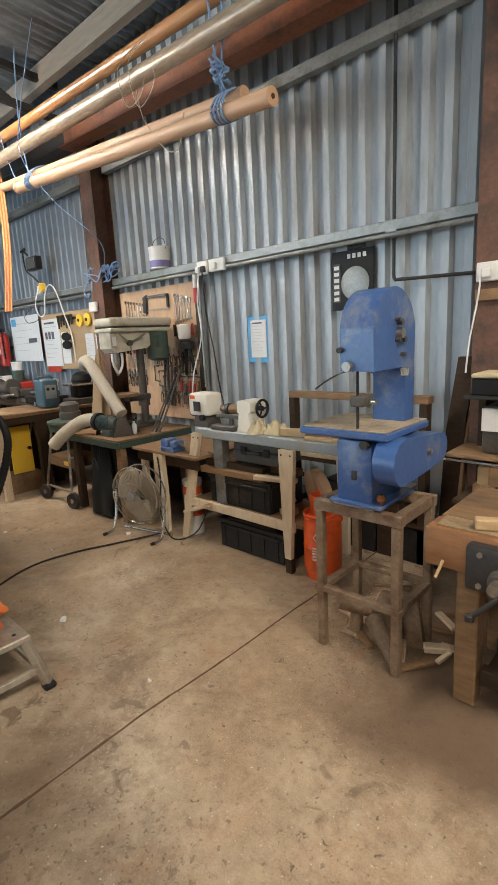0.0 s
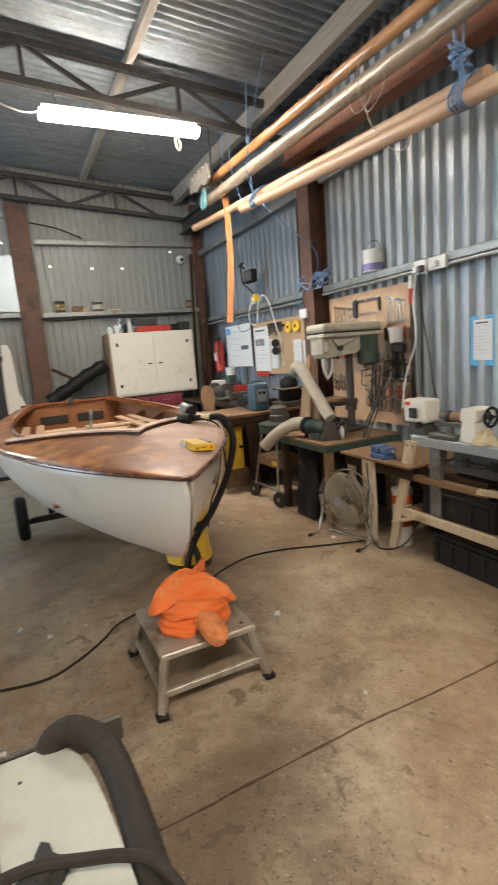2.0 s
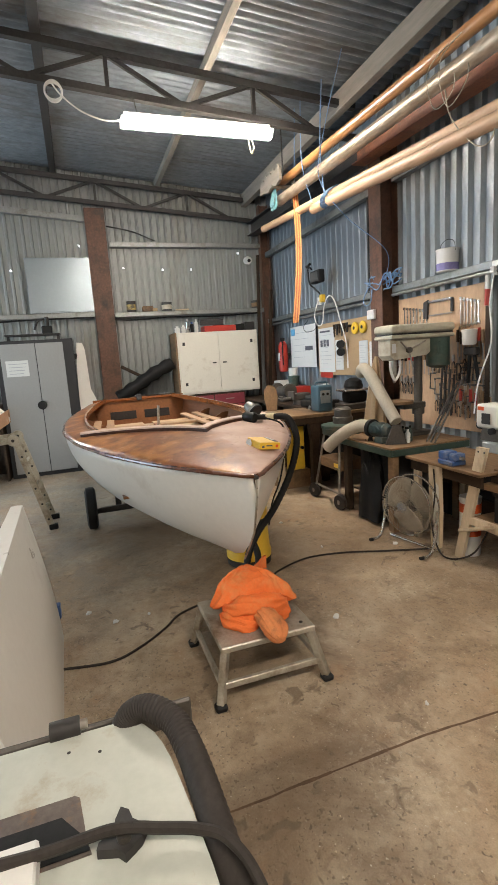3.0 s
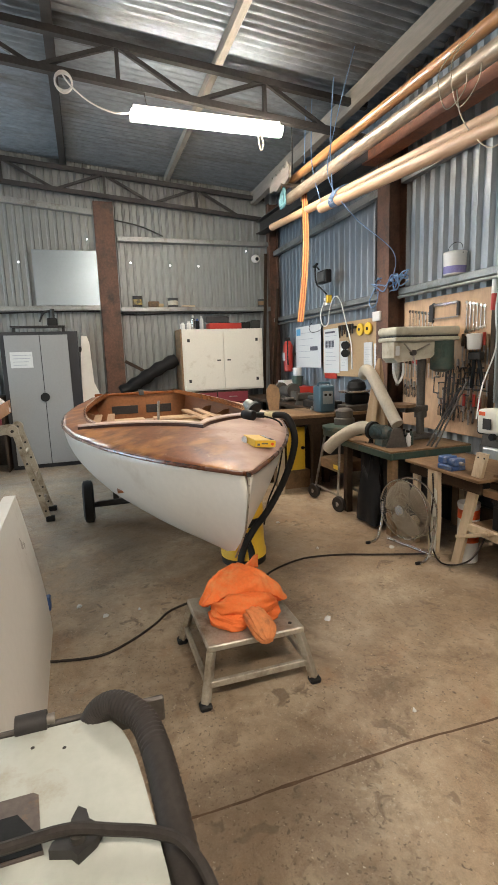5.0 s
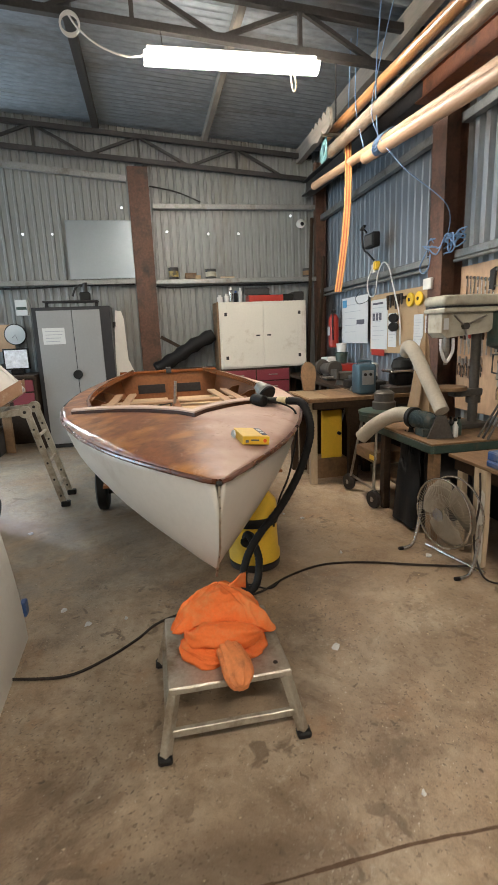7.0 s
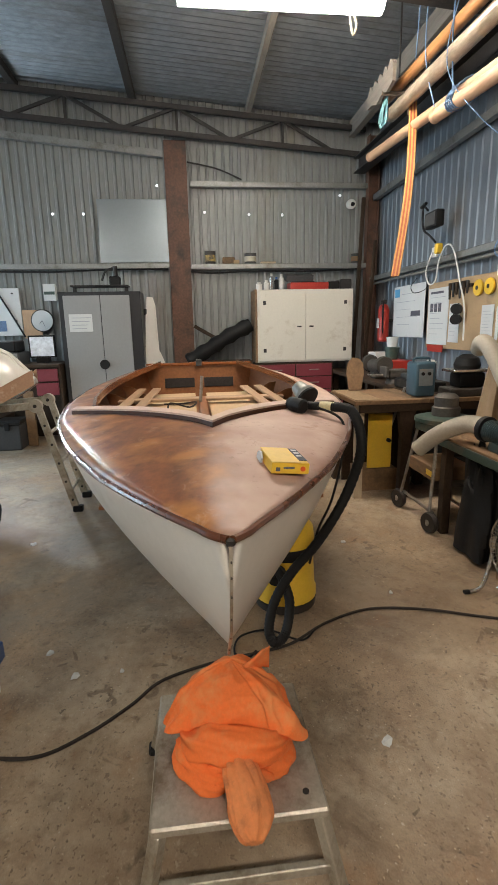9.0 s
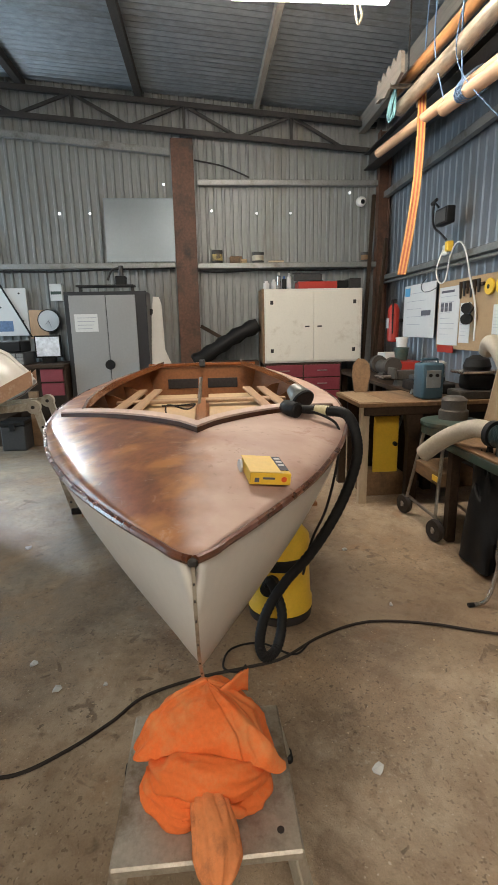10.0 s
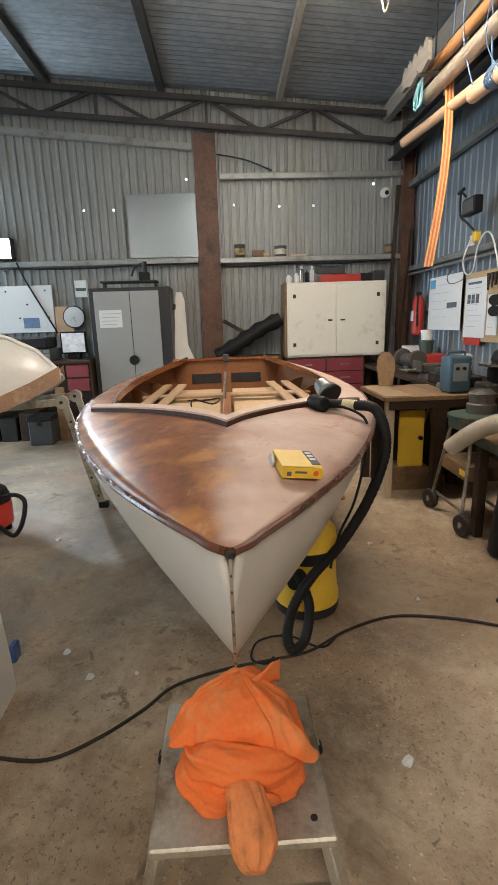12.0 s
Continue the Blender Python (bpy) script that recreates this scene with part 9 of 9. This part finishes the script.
for k, (x, y, r) in enumerate(((-2.945, 0.10, 0.024), (-3.12, -0.05, 0.018), (-2.43, 1.30, 0.022), (-3.20, 2.24, 0.024), (-3.40, 1.71, 0.012), (-4.09, 1.65, 0.02), (-3.83, 1.26, 0.016), (-4.23, 1.53, 0.014), (-1.64, 1.30, 0.010), (-2.95, 0.3, 0.01), (-4.4, -0.5, 0.03))):
    bm = B()
    n = 7
    ring = [bm.verts.new((x + r * random.uniform(0.6, 1.2) * math.cos(2 * math.pi * j / n), y + r * random.uniform(0.5, 1.1) * math.sin(2 * math.pi * j / n), 0.004 + random.uniform(0, 0.012))) for j in range(n)]
    c = bm.verts.new((x, y, 0.014))
    for j in range(n):
        bm.faces.new((ring[j], ring[(j + 1) % n], c))
    bot = [bm.verts.new((v.co.x, v.co.y, 0.002)) for v in ring]
    for j in range(n):
        bm.faces.new((ring[(j + 1) % n], ring[j], bot[j], bot[(j + 1) % n]))
    solo("paper_scrap", bm, M_PAPER, "small torn white paper scrap on the floor", "scrap", "floor scraps", smooth=False)
bm = B()
for k in range(420):
    x, y, r = random.uniform(-6.5, -0.9), random.uniform(-1.0, 2.3), random.choice((0.002, 0.003, 0.003, 0.005))
    v = [bm.verts.new((x + r * random.uniform(0.7, 1.6) * math.cos(a), y + r * random.uniform(0.7, 1.6) * math.sin(a), 0.0025)) for a in (0.2, 2.1, 4.3)]
    tip = bm.verts.new((x, y, 0.0035 + r * 0.5))
    for j in range(3):
        bm.faces.new((v[j], v[(j + 1) % 3], tip))
solo("wood_chip_litter", bm, M_LEGPALE, "scattered pale wood chips on the floor", "litter", "", "stuff", False)

# ---- ropes and hanging things under the roof ----
cable("hanging_rope", [(-2.35, 2.62, 4.1), (-2.33, 2.60, 3.5), (-2.28, 2.60, 3.05), (-2.27, 2.63, 2.86)], 0.008, M_BLUEROPE, "blue rope sling holding up the spars", category="rope", group="spar slings")
cable("hanging_rope", [(-2.20, 2.66, 4.1), (-2.24, 2.64, 3.5), (-2.26, 2.62, 3.0), (-2.25, 2.60, 2.88)], 0.007, M_BLUEROPE, "blue rope sling holding up the spars", category="rope", group="spar slings")
for x0 in (-2.27, -4.75):
    kn = thing("rope_lashing", (x0, 2.62, 2.9), "blue rope lashing round two spars", "rope", "spar slings")
    for k in range(4):
        x = x0 + 0.028 * k
        zc = 2.745 + 0.0775 * (-1.86 - x)
        pts = [(x, 2.635 + 0.115 * math.cos(2 * math.pi * j / 18), zc + 0.055 + 0.085 * math.sin(2 * math.pi * j / 18) + 0.055 * math.cos(2 * math.pi * j / 18)) for j in range(19)]
        part("turn", tube(B(), pts, 0.007, 6), M_BLUEROPE, kn)
    if x0 > -3:
        for k in range(5):
            pts = [(x0 + random.uniform(-0.05, 0.07), 2.6 + random.uniform(-0.06, 0.05), 2.94 + 0.03 * j + random.uniform(-0.02, 0.03)) for j in range(5)]
            part("knot", tube(B(), spline(pts, 4), 0.008, 6), M_BLUEROPE, kn)
cable("thin_cord", [(-4.3, 2.55, 4.1), (-4.6, 2.52, 3.6), (-4.75, 2.52, 3.2), (-4.4, 2.6, 2.75), (-4.2, 2.9, 2.4), (-4.6, 3.15, 2.2)], 0.004, M_BLUEROPE, "thin blue cord slanting down to the rail", category="rope")
cable("hanging_rope", [(-4.78, 2.6, 4.1), (-4.78, 2.56, 3.5), (-4.76, 2.58, 3.0)], 0.006, M_BLUEROPE, "blue rope sling holding up the spars", category="rope", group="spar slings")
cable("hanging_rope", [(-5.3, 2.62, 4.15), (-5.2, 2.56, 3.5), (-5.0, 2.56, 3.05)], 0.005, M_BLUEROPE, "blue rope sling holding up the spars", category="rope", group="spar slings")
for k in range(2):
    x = -3.0 + 0.12 * k
    cable("loose_string", [(x, 2.60, 3.45), (x - 0.12, 2.50, 3.30), (x - 0.05, 2.50, 3.05 - 0.04 * k), (x + 0.10, 2.52, 3.10), (x + 0.06, 2.56, 3.30)], 0.003, M_STRING, "thin pale string looped on a spar", category="string", group="loose strings")
cable("loose_string", [(-3.1, 2.62, 3.3), (-3.0, 2.58, 3.0), (-2.75, 2.55, 2.72), (-2.62, 2.56, 2.70), (-2.6, 2.6, 2.9)], 0.004, M_STRING, "pale string hanging below the spars", category="string", group="loose strings")
cable("rope_loop", [(-1.45, 2.6, 3.6), (-1.49, 2.55, 3.2), (-1.46, 2.55, 3.13), (-1.41, 2.55, 3.14), (-1.42, 2.57, 3.22), (-1.45, 2.6, 3.6)], 0.009, M_STRING, "pale rope loop hanging from the roof", category="rope")
cable("rope_end", [(-0.95, 2.6, 3.6), (-0.95, 2.56, 3.2), (-0.95, 2.55, 2.93)], 0.010, M_STRING, "pale rope end hanging from the roof", category="rope")
# laminated strip hung on a cord
ls = thing("laminated_strip", (-5.4, 2.5, 1.85), "curved laminated strip of light and dark wood hanging on a cord", "strip")
top_p, bot_p = Vector((-5.62, 2.66, 3.36)), Vector((-5.02, 2.32, 1.84))
pts = []
for k in range(15):
    f = k / 14
    pts.append(top_p.lerp(bot_p, f) + Vector((0.10, 0.06, 0)) * math.sin(math.pi * f) * 0.4)
side = Vector((0.45, 0.89, 0)).normalized()
for j, m in enumerate((M_STRAPORANGE, M_STRAPRED, M_STRAPORANGE, M_STRAPRED, M_STRAPORANGE)):
    off = (j - 2) * 0.013
    part("lamination", band(pts, side, off - 0.0063, off + 0.0063, Vector((0.89, -0.45, 0)) * 0.014), m, ls)
part("hook_plate", beam(B(), top_p + Vector((-0.02, 0, -0.12)), top_p + Vector((0, 0, 0.10)), 0.07, 0.03), M_BARESTEEL, ls)
part("cord", tube(B(), [top_p + Vector((0, 0, 0.09)), (-5.5, 2.62, 3.75), (-5.45, 2.62, 4.15)], 0.005, 6), M_BLUEROPE, ls)
# notched rack end and teal twine
nr = thing("spar_rack", (-6.1, 2.5, 3.5), "notched wooden spar rack end under the roof", "rack")
out = [(0.0, 0.0)]
for k in range(5):
    out += [(0.12 * k + 0.02, 0.06), (0.12 * k + 0.06, 0.085), (0.12 * k + 0.10, 0.06), (0.12 * k + 0.12, 0.03)]
out += [(0.60, -0.10), (0.48, -0.13), (0.36, -0.09), (0.24, -0.13), (0.12, -0.09), (0.0, -0.08)]
part("notched_board", prism(B(), out, frame_m((-6.12, 2.46, 3.53), (1, 0, 0.02), (0, 0, 1)), 0.03), M_TIMBER, nr)
part("rear_board", prism(B(), out, frame_m((-6.05, 2.72, 3.53), (1, 0, 0.02), (0, 0, 1)), 0.03), M_TIMBER, nr)
part("cross_bar", rod(B(), (-5.75, 2.42, 3.44), (-5.75, 2.74, 3.44), 0.02), M_TIMBER, nr)
part("hanger", rod(B(), (-5.8, 2.60, 3.5), (-5.8, 2.60, 4.18), 0.008, seg=6), M_DARKSTEEL, nr)
M_TEALROPE = mat("teal_twine", (0.13, 0.28, 0.30), 0.85, 0, 0.3, 150, 10, 0.3)
for k in range(4):
    cable("teal_twine", [(-5.85 + 0.03 * k, 2.5, 3.46), (-5.88 + 0.03 * k, 2.46, 3.30), (-5.84 + 0.03 * k, 2.46, 3.20), (-5.78 + 0.02 * k, 2.47, 3.24), (-5.80, 2.5, 3.45)], 0.006, M_TEALROPE, "hank of teal twine hanging from the spars", category="twine", group="teal twine")
# lamp cord and white cable coil on the truss
cable("lamp_cord", [(-4.93, 0.72, 3.66), (-4.92, 0.55, 3.63), (-4.90, 0.35, 3.68), (-4.92, 0.20, 3.80), (-5.0, 0.12, 3.95)], 0.007, M_PLASTICWHITE, "white flex from the strip lamp to the truss")
for k in range(3):
    cable("cable_coil", [(-4.95, 0.14 + 0.07 * math.cos(2 * math.pi * j / 12 + k), 3.84 + (0.065 + 0.01 * k) * math.sin(2 * math.pi * j / 12 + k)) for j in range(13)], 0.008, M_PLASTICWHITE, "small coil of white flex on the truss", category="cable", group="flex coil")
cable("pull_cord", [(-4.9, 1.86, 3.60), (-4.9, 1.87, 3.50), (-4.9, 1.89, 3.44), (-4.9, 1.91, 3.50), (-4.9, 1.88, 3.58)], 0.007, M_STRING, "yellowed cord loop hanging below the lamp")
bolt = solo("beam_bolt", rod(B(), (-2.0, 3.02, 3.55), (-1.96, 2.95, 3.53), 0.03, seg=12), M_DARKSTEEL, "large dark bolt end on the eaves beam", "bolt")
